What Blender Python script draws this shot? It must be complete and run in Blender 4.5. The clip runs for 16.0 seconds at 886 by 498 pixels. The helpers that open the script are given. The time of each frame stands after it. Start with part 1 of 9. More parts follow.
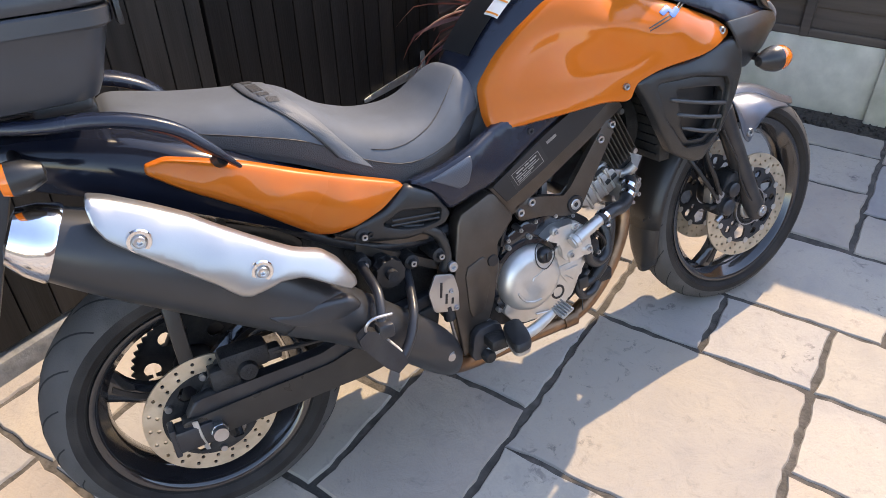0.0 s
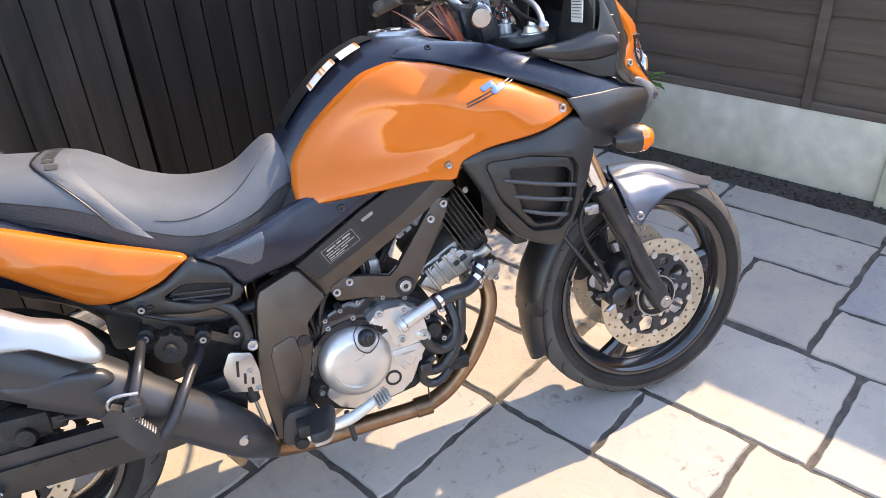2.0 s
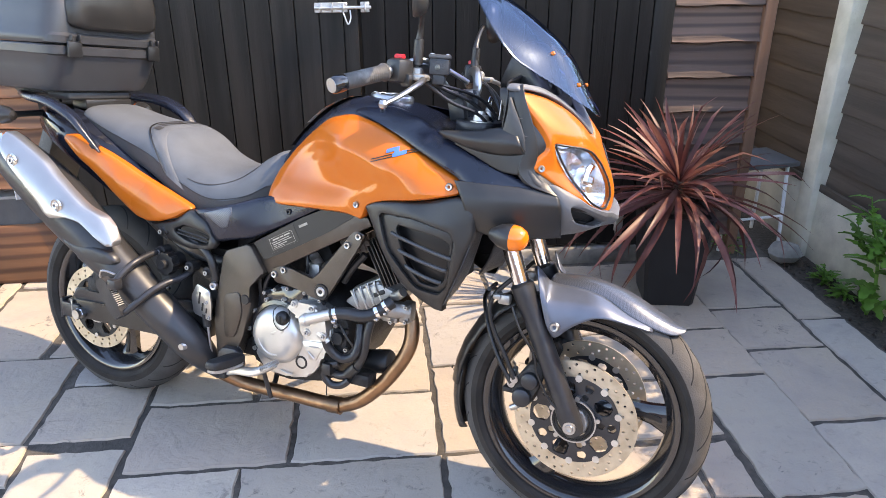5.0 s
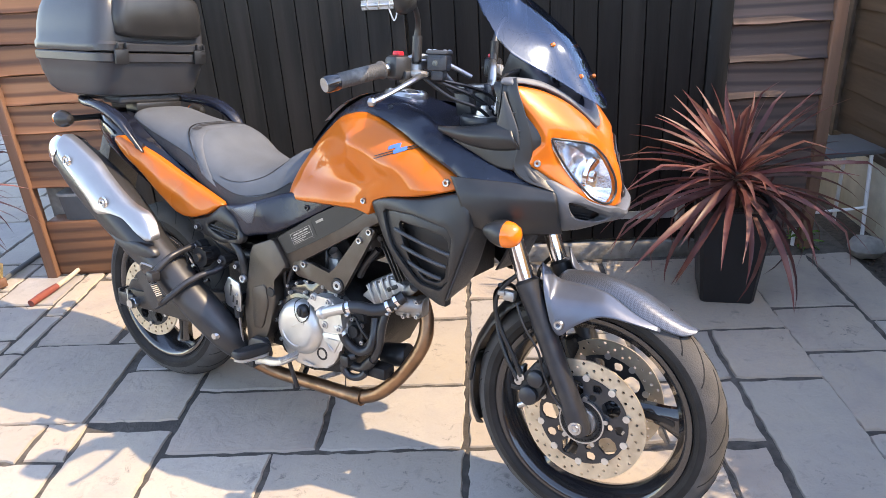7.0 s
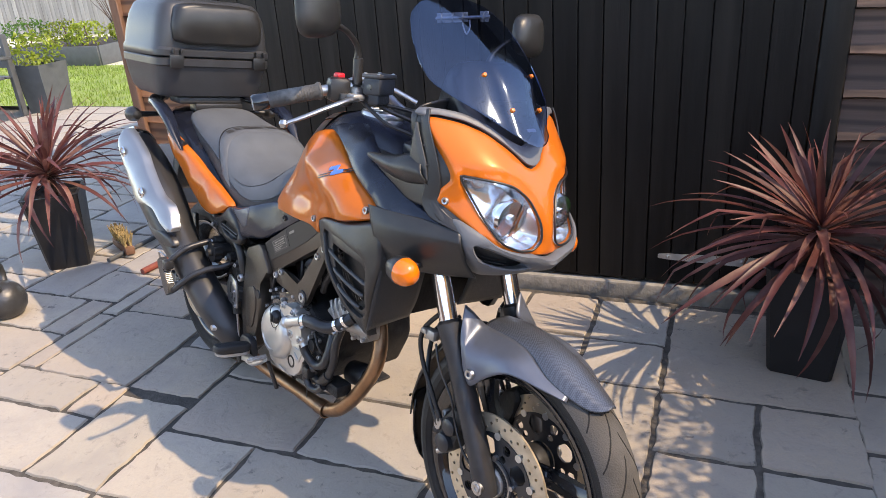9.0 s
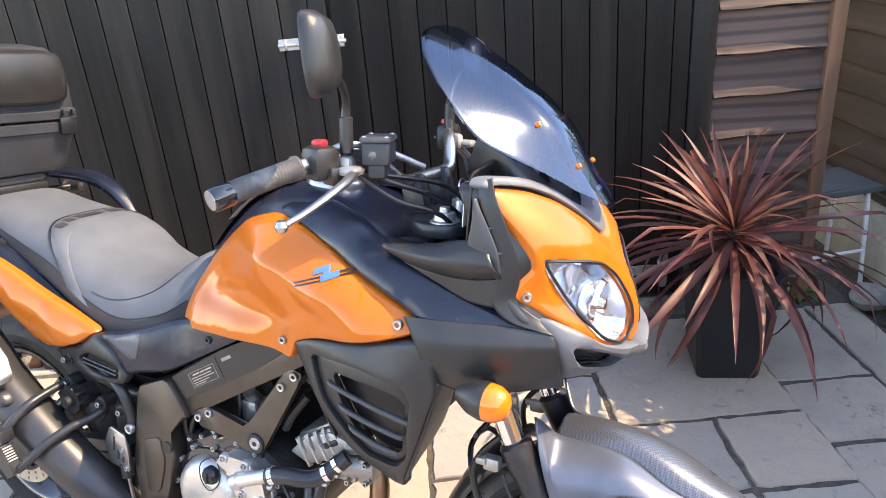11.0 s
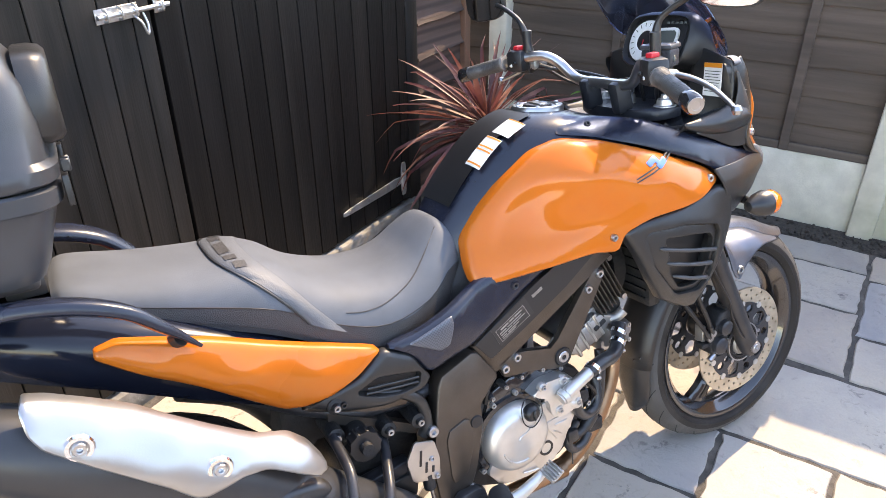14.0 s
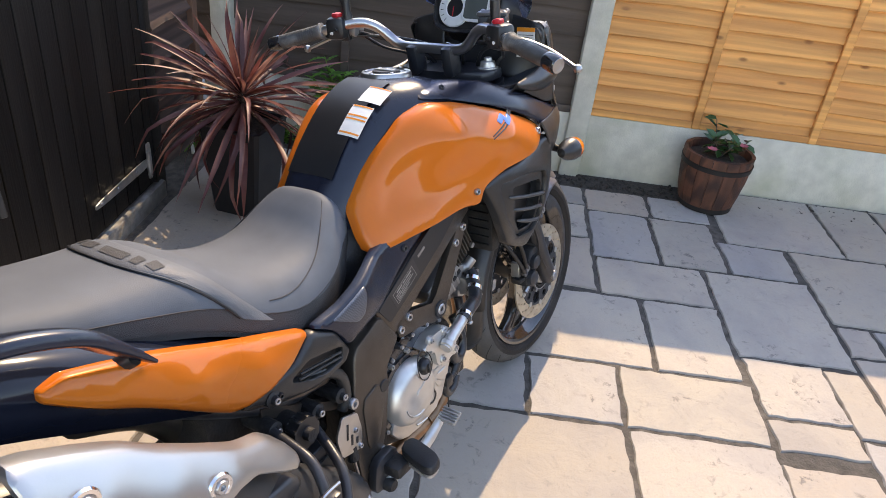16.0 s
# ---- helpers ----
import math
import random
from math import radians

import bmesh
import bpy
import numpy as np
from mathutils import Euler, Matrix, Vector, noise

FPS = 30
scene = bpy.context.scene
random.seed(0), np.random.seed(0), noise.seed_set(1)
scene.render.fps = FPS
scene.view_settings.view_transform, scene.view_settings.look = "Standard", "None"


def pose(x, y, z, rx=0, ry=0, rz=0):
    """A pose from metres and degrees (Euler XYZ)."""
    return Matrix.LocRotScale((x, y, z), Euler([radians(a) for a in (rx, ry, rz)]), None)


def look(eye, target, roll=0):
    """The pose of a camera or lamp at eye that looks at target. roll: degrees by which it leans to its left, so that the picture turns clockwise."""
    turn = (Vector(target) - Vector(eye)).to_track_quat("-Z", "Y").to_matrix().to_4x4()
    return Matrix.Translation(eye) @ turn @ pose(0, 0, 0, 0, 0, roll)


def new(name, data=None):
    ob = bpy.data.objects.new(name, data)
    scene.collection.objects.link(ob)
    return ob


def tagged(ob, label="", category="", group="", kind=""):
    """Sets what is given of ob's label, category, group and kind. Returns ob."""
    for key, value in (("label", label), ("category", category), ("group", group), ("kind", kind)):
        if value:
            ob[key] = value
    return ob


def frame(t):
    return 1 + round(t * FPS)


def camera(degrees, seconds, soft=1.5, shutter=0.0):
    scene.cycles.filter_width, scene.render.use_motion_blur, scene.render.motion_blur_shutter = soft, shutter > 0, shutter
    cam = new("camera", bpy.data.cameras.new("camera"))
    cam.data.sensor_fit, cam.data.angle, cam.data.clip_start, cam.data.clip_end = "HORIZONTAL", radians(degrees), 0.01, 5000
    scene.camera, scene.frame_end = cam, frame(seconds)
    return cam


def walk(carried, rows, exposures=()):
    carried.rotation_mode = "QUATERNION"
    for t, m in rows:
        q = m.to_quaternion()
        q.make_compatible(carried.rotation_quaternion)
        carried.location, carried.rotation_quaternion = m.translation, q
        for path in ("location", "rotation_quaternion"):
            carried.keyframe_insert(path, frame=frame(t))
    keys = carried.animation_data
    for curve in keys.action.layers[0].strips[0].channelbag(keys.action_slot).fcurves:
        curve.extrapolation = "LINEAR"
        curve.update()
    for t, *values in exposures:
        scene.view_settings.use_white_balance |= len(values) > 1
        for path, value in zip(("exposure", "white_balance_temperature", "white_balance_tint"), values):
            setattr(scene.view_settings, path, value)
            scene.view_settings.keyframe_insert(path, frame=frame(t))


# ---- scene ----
cam = camera(63.1, 16.0, 0.6)
PATH = [
    (0, (-0.608, -1.022, 1.478), (0.739, -0.12, 0.306), -1.3),
    (0.5, (-0.538, -0.97, 1.466), (0.862, -0.141, 0.303), -0.3),
    (1, (-0.447, -1.057, 1.451), (0.979, -0.208, 0.335), 0.2),
    (1.5, (-0.329, -1.307, 1.461), (1.017, -0.275, 0.401), -2.1),
    (2, (-0.145, -1.455, 1.453), (1.092, -0.273, 0.417), -3.5),
    (2.5, (0.124, -1.555, 1.415), (1.185, -0.193, 0.406), -3.6),
    (3, (0.295, -1.742, 1.413), (1.166, -0.235, 0.428), -2.6),
    (3.5, (0.475, -2.013, 1.431), (1.157, -0.393, 0.477), -1.6),
    (4, (0.701, -2.081, 1.406), (1.156, -0.337, 0.54), -1.0),
    (4.2, (0.752, -2.106, 1.415), (1.126, -0.328, 0.578), -0.5),
    (6.3, (1.064, -2.305, 1.493), (1.076, -0.479, 0.678), -2.7),
    (6.5, (1.087, -2.298, 1.484), (1.069, -0.475, 0.662), -3.1),
    (7, (1.146, -2.218, 1.463), (1.025, -0.402, 0.632), -3.9),
    (7.5, (1.245, -2.033, 1.447), (0.926, -0.236, 0.629), -4.5),
    (8, (1.39, -1.957, 1.459), (0.851, -0.213, 0.641), -4.7),
    (8.5, (1.637, -1.99, 1.454), (0.927, -0.304, 0.644), -5.0),
    (9, (1.777, -1.998, 1.457), (1.086, -0.295, 0.668), -4.3),
    (9.2, (1.805, -1.981, 1.463), (1.127, -0.276, 0.669), -4.2),
    (11.3, (0.933, -1.558, 1.513), (1.219, 0.242, 0.689), -4.5),
    (11.5, (0.804, -1.484, 1.535), (1.286, 0.286, 0.737), -4.4),
    (12, (0.517, -1.448, 1.57), (1.401, 0.123, 0.705), -6.6),
    (12.5, (0.182, -1.356, 1.564), (1.136, 0.125, 0.616), -6.7),
    (13, (-0.085, -1.162, 1.566), (1.054, 0.14, 0.562), -4.8),
    (13.5, (-0.312, -1.064, 1.55), (1.03, 0.046, 0.567), -2.2),
    (14, (-0.461, -0.934, 1.568), (1.009, -0.015, 0.572), -0.4),
    (14.5, (-0.467, -0.693, 1.551), (1.11, -0.013, 0.525), 1.4),
    (15, (-0.522, -0.587, 1.52), (1.142, -0.155, 0.498), 2.9),
    (15.5, (-0.597, -0.537, 1.535), (1.111, -0.364, 0.509), 5.3),
    (16, (-0.63, -0.531, 1.559), (1.084, -0.469, 0.53), 6.8),
]
LIGHT = [(0, 2.22, 7750, 17), (0.5, 2.22, 7750, 17), (1.5, 2.42, 8000, 17), (2.5, 2.86, 8000, 17), (4, 2.81, 8000, 17), (6.5, 2.56, 7750, 17), (8, 2.58, 7750, 17), (8.5, 2.12, 7750, 17), (9, 2.02, 7750, 17), (11.5, 3.35, 8450, 17), (12, 3.74, 8700, 17), (12.5, 3.44, 8200, 17), (13, 3.20, 8200, 17), (13.5, 2.98, 8200, 17), (14.5, 2.74, 8200, 17), (16, 2.17, 8200, 17)]
walk(cam, [(t, look(eye, target, roll)) for t, eye, target, roll in PATH], LIGHT)

from mathutils.geometry import delaunay_2d_cdt

# ---- light ----
SUN_DIR = Vector((1.225, -0.14, 1.33)).normalized()
world = bpy.data.worlds.new("sky")
scene.world = world
world.use_nodes = True
wn = world.node_tree.nodes
sky = wn.new("ShaderNodeTexSky")
sky.sky_type, sky.sun_disc = "NISHITA", False
sky.sun_elevation = math.asin(SUN_DIR.z)
sky.sun_rotation = math.atan2(SUN_DIR.x, SUN_DIR.y)
sky.dust_density, sky.ozone_density = 0.3, 1.8
world.node_tree.links.new(sky.outputs[0], wn["Background"].inputs[0])
wn["Background"].inputs[1].default_value = 0.141
sun_data = bpy.data.lights.new("sun", "SUN")
sun_data.energy, sun_data.angle, sun_data.color = 1.34, radians(0.53), (1.0, 0.87, 0.66)
sun = new("sun", sun_data)
sun.matrix_world = look(SUN_DIR * 20, (0, 0, 0))


# ---- materials ----
def nodes_of(m):
    m.use_nodes = True
    t = m.node_tree
    return t, t.nodes, t.links, t.nodes["Principled BSDF"]


def shade(c, k):
    return tuple(min(1.0, v * k) for v in c[:3]) + (1.0,)


def mat(name, col, rough=0.5, metal=0.0, var=0.15, scale=12.0, bump=0.0, bscale=250.0, coat=0.0,
        rvar=0.1, stretch=(1, 1, 1), per_object=0.0, detail=6.0, dirt=None, dirt_scale=3.0, dirt_amount=0.5):
    """Colour varied at two scales, roughness varied, fine relief."""
    m = bpy.data.materials.new(name)
    t, n, l, p = nodes_of(m)
    co = n.new("ShaderNodeTexCoord")
    mp = n.new("ShaderNodeMapping")
    mp.inputs["Scale"].default_value = stretch
    l.new(co.outputs["Object"], mp.inputs["Vector"])
    vec = mp.outputs["Vector"]
    if per_object:
        info = n.new("ShaderNodeObjectInfo")
        add = n.new("ShaderNodeVectorMath")
        add.operation = "MULTIPLY_ADD"
        l.new(info.outputs["Random"], add.inputs[0])
        add.inputs[1].default_value = (37.0, 21.0, 13.0)
        l.new(vec, add.inputs[2])
        vec = add.outputs[0]
    no = n.new("ShaderNodeTexNoise")
    no.inputs["Scale"].default_value, no.inputs["Detail"].default_value = scale, detail
    l.new(vec, no.inputs["Vector"])
    rp = n.new("ShaderNodeValToRGB")
    rp.color_ramp.elements[0].position, rp.color_ramp.elements[1].position = 0.3, 0.7
    rp.color_ramp.elements[0].color, rp.color_ramp.elements[1].color = shade(col, 1 - var), shade(col, 1 + var)
    l.new(no.outputs["Fac"], rp.inputs["Fac"])
    out = rp.outputs["Color"]
    if dirt:
        nd = n.new("ShaderNodeTexNoise")
        nd.inputs["Scale"].default_value, nd.inputs["Detail"].default_value = dirt_scale, 8
        l.new(vec, nd.inputs["Vector"])
        rd = n.new("ShaderNodeValToRGB")
        rd.color_ramp.elements[0].position, rd.color_ramp.elements[1].position = 0.48, 0.72
        rd.color_ramp.elements[0].color, rd.color_ramp.elements[1].color = (0, 0, 0, 1), (dirt_amount,) * 3 + (1,)
        l.new(nd.outputs["Fac"], rd.inputs["Fac"])
        mx = n.new("ShaderNodeMix")
        mx.data_type = "RGBA"
        l.new(rd.outputs["Color"], mx.inputs[0])
        l.new(out, mx.inputs[6])
        mx.inputs[7].default_value = tuple(dirt) + (1.0,)
        out = mx.outputs[2]
    if per_object:
        hs = n.new("ShaderNodeHueSaturation")
        mr = n.new("ShaderNodeMapRange")
        mr.inputs[3].default_value, mr.inputs[4].default_value = 1 - per_object, 1 + per_object
        l.new(info.outputs["Random"], mr.inputs[0])
        l.new(mr.outputs[0], hs.inputs["Value"])
        l.new(out, hs.inputs["Color"])
        out = hs.outputs["Color"]
    l.new(out, p.inputs["Base Color"])
    p.inputs["Metallic"].default_value = metal
    rr = n.new("ShaderNodeMapRange")
    rr.inputs[3].default_value, rr.inputs[4].default_value = max(0.02, rough - rvar), min(1.0, rough + rvar)
    l.new(no.outputs["Fac"], rr.inputs[0])
    l.new(rr.outputs[0], p.inputs["Roughness"])
    p.inputs["Coat Weight"].default_value = coat
    p.inputs["Coat Roughness"].default_value = 0.04
    if bump:
        nb = n.new("ShaderNodeTexNoise")
        nb.inputs["Scale"].default_value, nb.inputs["Detail"].default_value = bscale, 4
        l.new(vec, nb.inputs["Vector"])
        bp = n.new("ShaderNodeBump")
        bp.inputs["Strength"].default_value, bp.inputs["Distance"].default_value = bump, 0.004
        l.new(nb.outputs["Fac"], bp.inputs["Height"])
        l.new(bp.outputs["Normal"], p.inputs["Normal"])
    return m


def wood(name, col, dark, along=0, rough=0.75, grain=26.0, per_object=0.18):
    """Sawn timber: grain drawn out along one axis, with rings round knots."""
    s = [1.0, 1.0, 1.0]
    s[along] = 0.06
    m = mat(name, col, rough, 0, 0.3, grain, 0.5, grain * 6, stretch=tuple(s), per_object=per_object,
            dirt=dark, dirt_scale=grain * 0.35, dirt_amount=0.75)
    return m


M = {}


def sandstone(name):
    """Riven sandstone: cream, buff and grey clouds that differ slab by slab, dark pitted flakes, layered relief."""
    m = bpy.data.materials.new(name)
    t, n, l, p = nodes_of(m)
    co, info, add = n.new("ShaderNodeTexCoord"), n.new("ShaderNodeObjectInfo"), n.new("ShaderNodeVectorMath")
    add.operation = "MULTIPLY_ADD"
    l.new(info.outputs["Random"], add.inputs[0])
    add.inputs[1].default_value = (37.0, 21.0, 13.0)
    l.new(co.outputs["Object"], add.inputs[2])

    def cloud(scale, detail, rough=0.55, warp=0.0):
        no = n.new("ShaderNodeTexNoise")
        for key, v in (("Scale", scale), ("Detail", detail), ("Roughness", rough), ("Distortion", warp)):
            no.inputs[key].default_value = v
        l.new(add.outputs[0], no.inputs["Vector"])
        return no.outputs["Fac"]

    def ramp(fac, *stops):
        r = n.new("ShaderNodeValToRGB")
        while len(r.color_ramp.elements) < len(stops):
            r.color_ramp.elements.new(0.5)
        for el, (at, c) in zip(r.color_ramp.elements, stops):
            el.position, el.color = at, (*c, 1) if not isinstance(c, float) else (c, c, c, 1)
        l.new(fac, r.inputs["Fac"])
        return r.outputs["Color"]

    def blend(fac, a, b2, mode="MIX"):
        mx = n.new("ShaderNodeMix")
        mx.data_type, mx.blend_type = "RGBA", mode
        for sock, v in ((mx.inputs[0], fac), (mx.inputs[6], a), (mx.inputs[7], b2)):
            if isinstance(v, (tuple, float)):
                sock.default_value = v
            else:
                l.new(v, sock)
        return mx.outputs[2]
    base = ramp(cloud(2.6, 5, 0.6, 0.4), (0.28, (0.316, 0.288, 0.266)), (0.5, (0.400, 0.358, 0.310)), (0.72, (0.440, 0.385, 0.312)))
    tone = ramp(info.outputs["Random"], (0.0, (0.78, 0.81, 0.88)), (0.2, (0.94, 0.96, 1.0)), (0.45, (1.06, 1.03, 0.98)), (0.65, (1.02, 0.93, 0.86)), (0.82, (0.86, 0.84, 0.82)), (1.0, (1.0, 0.98, 0.92)))
    col = blend(1.0, base, tone, "MULTIPLY")
    col = blend(ramp(cloud(26, 8, 0.65, 0.6), (0.58, 0.0), (0.70, 0.4)), col, (0.19, 0.175, 0.16, 1.0))
    pits = blend(1.0, ramp(cloud(24, 7, 0.7, 0.5), (0.575, 0.0), (0.66, 0.85)), ramp(cloud(3.2, 3, 0.5, 0.4), (0.48, 0.0), (0.62, 1.0)), "MULTIPLY")
    col = blend(pits, col, (0.115, 0.104, 0.096, 1.0))
    col = blend(ramp(cloud(5.5, 7, 0.7, 1.2), (0.58, 0.0), (0.72, 0.5)), col, (0.30, 0.275, 0.24, 1.0))
    col = blend(ramp(cloud(140, 3), (0.3, 0.3), (0.6, 0.0)), col, (0.32, 0.30, 0.27, 1.0))
    l.new(col, p.inputs["Base Color"])
    l.new(ramp(cloud(30, 4), (0.3, 0.75), (0.7, 0.95)), p.inputs["Roughness"])
    b1 = n.new("ShaderNodeBump")
    b1.inputs["Strength"].default_value, b1.inputs["Distance"].default_value = 0.55, 0.012
    l.new(cloud(9, 6, 0.6, 0.8), b1.inputs["Height"])
    b3 = n.new("ShaderNodeBump")
    b3.inputs["Strength"].default_value, b3.inputs["Distance"].default_value = 0.6, 0.003
    l.new(cloud(75, 5, 0.7), b3.inputs["Height"])
    l.new(b1.outputs["Normal"], b3.inputs["Normal"])
    l.new(b3.outputs["Normal"], p.inputs["Normal"])
    return m


M["slab"] = sandstone("riven_sandstone")
M["mortar"] = mat("worn_jointing", (0.088, 0.077, 0.065), 0.95, 0, 0.5, 30, 1.0, 120, dirt=(0.040, 0.037, 0.034), dirt_scale=1.3, dirt_amount=0.9)
M["soil"] = mat("soil", (0.05, 0.04, 0.032), 0.95, 0, 0.5, 60, 1.0, 90)
M["gate"] = mat("black_stained_timber", (0.019, 0.0178, 0.0165), 0.5, 0, 0.3, 30, 0.25, 160, stretch=(1, 1, 0.06), per_object=0.15, dirt=(0.06, 0.05, 0.042), dirt_scale=9, dirt_amount=0.45)
M["gate"].node_tree.nodes["Principled BSDF"].inputs["Specular IOR Level"].default_value = 0.17
# Right leaf: a darker copy of the gate stain.
M["gate_darker"] = mat("darker_black_stain", (0.0085, 0.0078, 0.0076), 0.48, 0, 0.3, 30, 0.25, 160, stretch=(1, 1, 0.06), per_object=0.15, dirt=(0.032, 0.028, 0.024), dirt_scale=9, dirt_amount=0.4)
M["gate_darker"].node_tree.nodes["Principled BSDF"].inputs["Specular IOR Level"].default_value = 0.17
M["concrete"] = mat("weathered_concrete", (0.56, 0.53, 0.44), 0.9, 0, 0.12, 14, 0.6, 120, dirt=(0.34, 0.34, 0.22), dirt_scale=4, dirt_amount=0.6)
M["house"] = mat("brown_brick_face", (0.26, 0.15, 0.11), 0.9, 0, 0.2, 5, 0.5, 60, dirt=(0.18, 0.12, 0.09), dirt_scale=2, dirt_amount=0.5)
M["plinth"] = mat("old_concrete_plinth", (0.25, 0.235, 0.21), 0.95, 0, 0.25, 22, 1.0, 45, dirt=(0.08, 0.08, 0.075), dirt_scale=7, dirt_amount=0.8)
M["fence_dark"] = wood("weathered_dark_fence", (0.098, 0.074, 0.058), (0.052, 0.040, 0.032), 1, 0.85, 22, 0.1)
M["fence_new"] = wood("golden_softwood", (0.80, 0.36, 0.105), (0.52, 0.19, 0.05), 1, 0.7, 20, 0.12)


def knots(m, col, scale, stretch, core=0.05, edge=0.13):
    """Scattered dark knots, drawn out along the board."""
    t, n, l = m.node_tree, m.node_tree.nodes, m.node_tree.links
    p = n["Principled BSDF"]
    old = p.inputs["Base Color"].links[0].from_socket
    co, info, mp, vo = n.new("ShaderNodeTexCoord"), n.new("ShaderNodeObjectInfo"), n.new("ShaderNodeVectorMath"), n.new("ShaderNodeTexVoronoi")
    sc = n.new("ShaderNodeMapping")
    sc.inputs["Scale"].default_value = stretch
    mp.operation = "MULTIPLY_ADD"
    l.new(info.outputs["Random"], mp.inputs[0])
    mp.inputs[1].default_value = (3.0, 57.0, 9.0)
    l.new(co.outputs["Object"], mp.inputs[2])
    l.new(mp.outputs[0], sc.inputs["Vector"])
    l.new(sc.outputs["Vector"], vo.inputs["Vector"])
    vo.inputs["Scale"].default_value = scale
    rp = n.new("ShaderNodeValToRGB")
    rp.color_ramp.elements[0].position, rp.color_ramp.elements[1].position = core, edge
    rp.color_ramp.elements[0].color, rp.color_ramp.elements[1].color = (0.85, 0.85, 0.85, 1), (0, 0, 0, 1)
    l.new(vo.outputs["Distance"], rp.inputs["Fac"])
    mx = n.new("ShaderNodeMix")
    mx.data_type = "RGBA"
    l.new(rp.outputs["Color"], mx.inputs[0])
    l.new(old, mx.inputs[6])
    mx.inputs[7].default_value = (*col, 1.0)
    l.new(mx.outputs[2], p.inputs["Base Color"])


def rings(m, col, scale, stretch, amount=0.6):
    """Long flame-shaped growth rings that differ board by board."""
    n, l = m.node_tree.nodes, m.node_tree.links
    p = n["Principled BSDF"]
    old = p.inputs["Base Color"].links[0].from_socket
    co, info, mp, sc, wv = n.new("ShaderNodeTexCoord"), n.new("ShaderNodeObjectInfo"), n.new("ShaderNodeVectorMath"), n.new("ShaderNodeMapping"), n.new("ShaderNodeTexWave")
    mp.operation = "MULTIPLY_ADD"
    l.new(info.outputs["Random"], mp.inputs[0])
    mp.inputs[1].default_value = (31.0, 17.0, 23.0)
    l.new(co.outputs["Object"], mp.inputs[2])
    sc.inputs["Scale"].default_value = stretch
    l.new(mp.outputs[0], sc.inputs["Vector"])
    l.new(sc.outputs["Vector"], wv.inputs["Vector"])
    wv.bands_direction = "Z"
    for key, v in (("Scale", scale), ("Distortion", 11.0), ("Detail", 2.0), ("Detail Scale", 0.35), ("Detail Roughness", 0.5)):
        wv.inputs[key].default_value = v
    rp = n.new("ShaderNodeValToRGB")
    rp.color_ramp.elements[0].position, rp.color_ramp.elements[1].position = 0.45, 0.95
    rp.color_ramp.elements[0].color, rp.color_ramp.elements[1].color = (0, 0, 0, 1), (amount, amount, amount, 1)
    l.new(wv.outputs["Fac"], rp.inputs["Fac"])
    mx = n.new("ShaderNodeMix")
    mx.data_type = "RGBA"
    l.new(rp.outputs["Color"], mx.inputs[0])
    l.new(old, mx.inputs[6])
    mx.inputs[7].default_value = (*col, 1.0)
    l.new(mx.outputs[2], p.inputs["Base Color"])


for key in ("gate", "gate_darker"):
    knots(M[key], (0.07, 0.064, 0.06), 2.4, (1.0, 1.0, 0.8), 0.004, 0.036)
knots(M["fence_new"], (0.22, 0.075, 0.02), 8.0, (1.0, 0.55, 1.3))
# Screen timber in two copies: shade darkens this colour, sun warms the other.
M["screen"] = wood("shaded_brown_softwood", (0.105, 0.062, 0.045), (0.05, 0.03, 0.025), 0, 0.7, 14)
M["screen_pale"] = wood("pale_ash_handle", (0.46, 0.40, 0.32), (0.32, 0.25, 0.18), 0, 0.8, 16)
M["screen_sunlit"] = wood("sunlit_brown_softwood", (0.235, 0.105, 0.048), (0.115, 0.048, 0.025), 0, 0.65, 14, 0.2)
rings(M["fence_new"], (0.46, 0.18, 0.05), 7.0, (1.0, 0.14, 1.0), 0.35)
rings(M["screen"], (0.038, 0.022, 0.017), 6.5, (0.16, 1.0, 1.0), 0.8)
rings(M["screen_sunlit"], (0.07, 0.028, 0.015), 6.0, (0.16, 1.0, 1.0), 0.85)
knots(M["screen"], (0.03, 0.016, 0.012), 5.0, (0.6, 1.0, 1.4))
knots(M["screen_sunlit"], (0.06, 0.024, 0.012), 5.0, (0.6, 1.0, 1.4))
M["screen_post"] = wood("brown_stained_post", (0.17, 0.085, 0.05), (0.08, 0.04, 0.025), 2, 0.7, 16)
M["galv"] = mat("galvanised_steel", (0.55, 0.56, 0.57), 0.4, 0.9, 0.15, 30, 0.1, 200)
M["planter"] = mat("matt_black_planter", (0.014, 0.014, 0.016), 0.45, 0, 0.2, 10, 0.1, 200)
M["barrel"] = wood("burnt_larch_staves", (0.135, 0.050, 0.026), (0.030, 0.012, 0.008), 2, 0.6, 30)
rings(M["barrel"], (0.026, 0.011, 0.008), 14.0, (1.0, 1.0, 0.12), 0.75)
M["band"] = mat("black_hoop", (0.02, 0.018, 0.016), 0.5, 0.3, 0.2, 20)
M["leaf_dark"] = mat("camellia_leaf", (0.025, 0.075, 0.02), 0.3, 0, 0.3, 25)
M["petal"] = mat("pink_petal", (0.62, 0.16, 0.2), 0.5, 0, 0.2, 30)
M["grass"] = mat("lawn", (0.22, 0.285, 0.06), 0.8, 0, 0.3, 3, 0.6, 180)
M["earth"] = mat("bare_earth", (0.12, 0.1, 0.075), 0.95, 0, 0.3, 3, 0.4, 30)
M["paint_grey"] = mat("grey_garden_paint", (0.075, 0.08, 0.085), 0.6, 0, 0.15, 12, 0.2, 100)
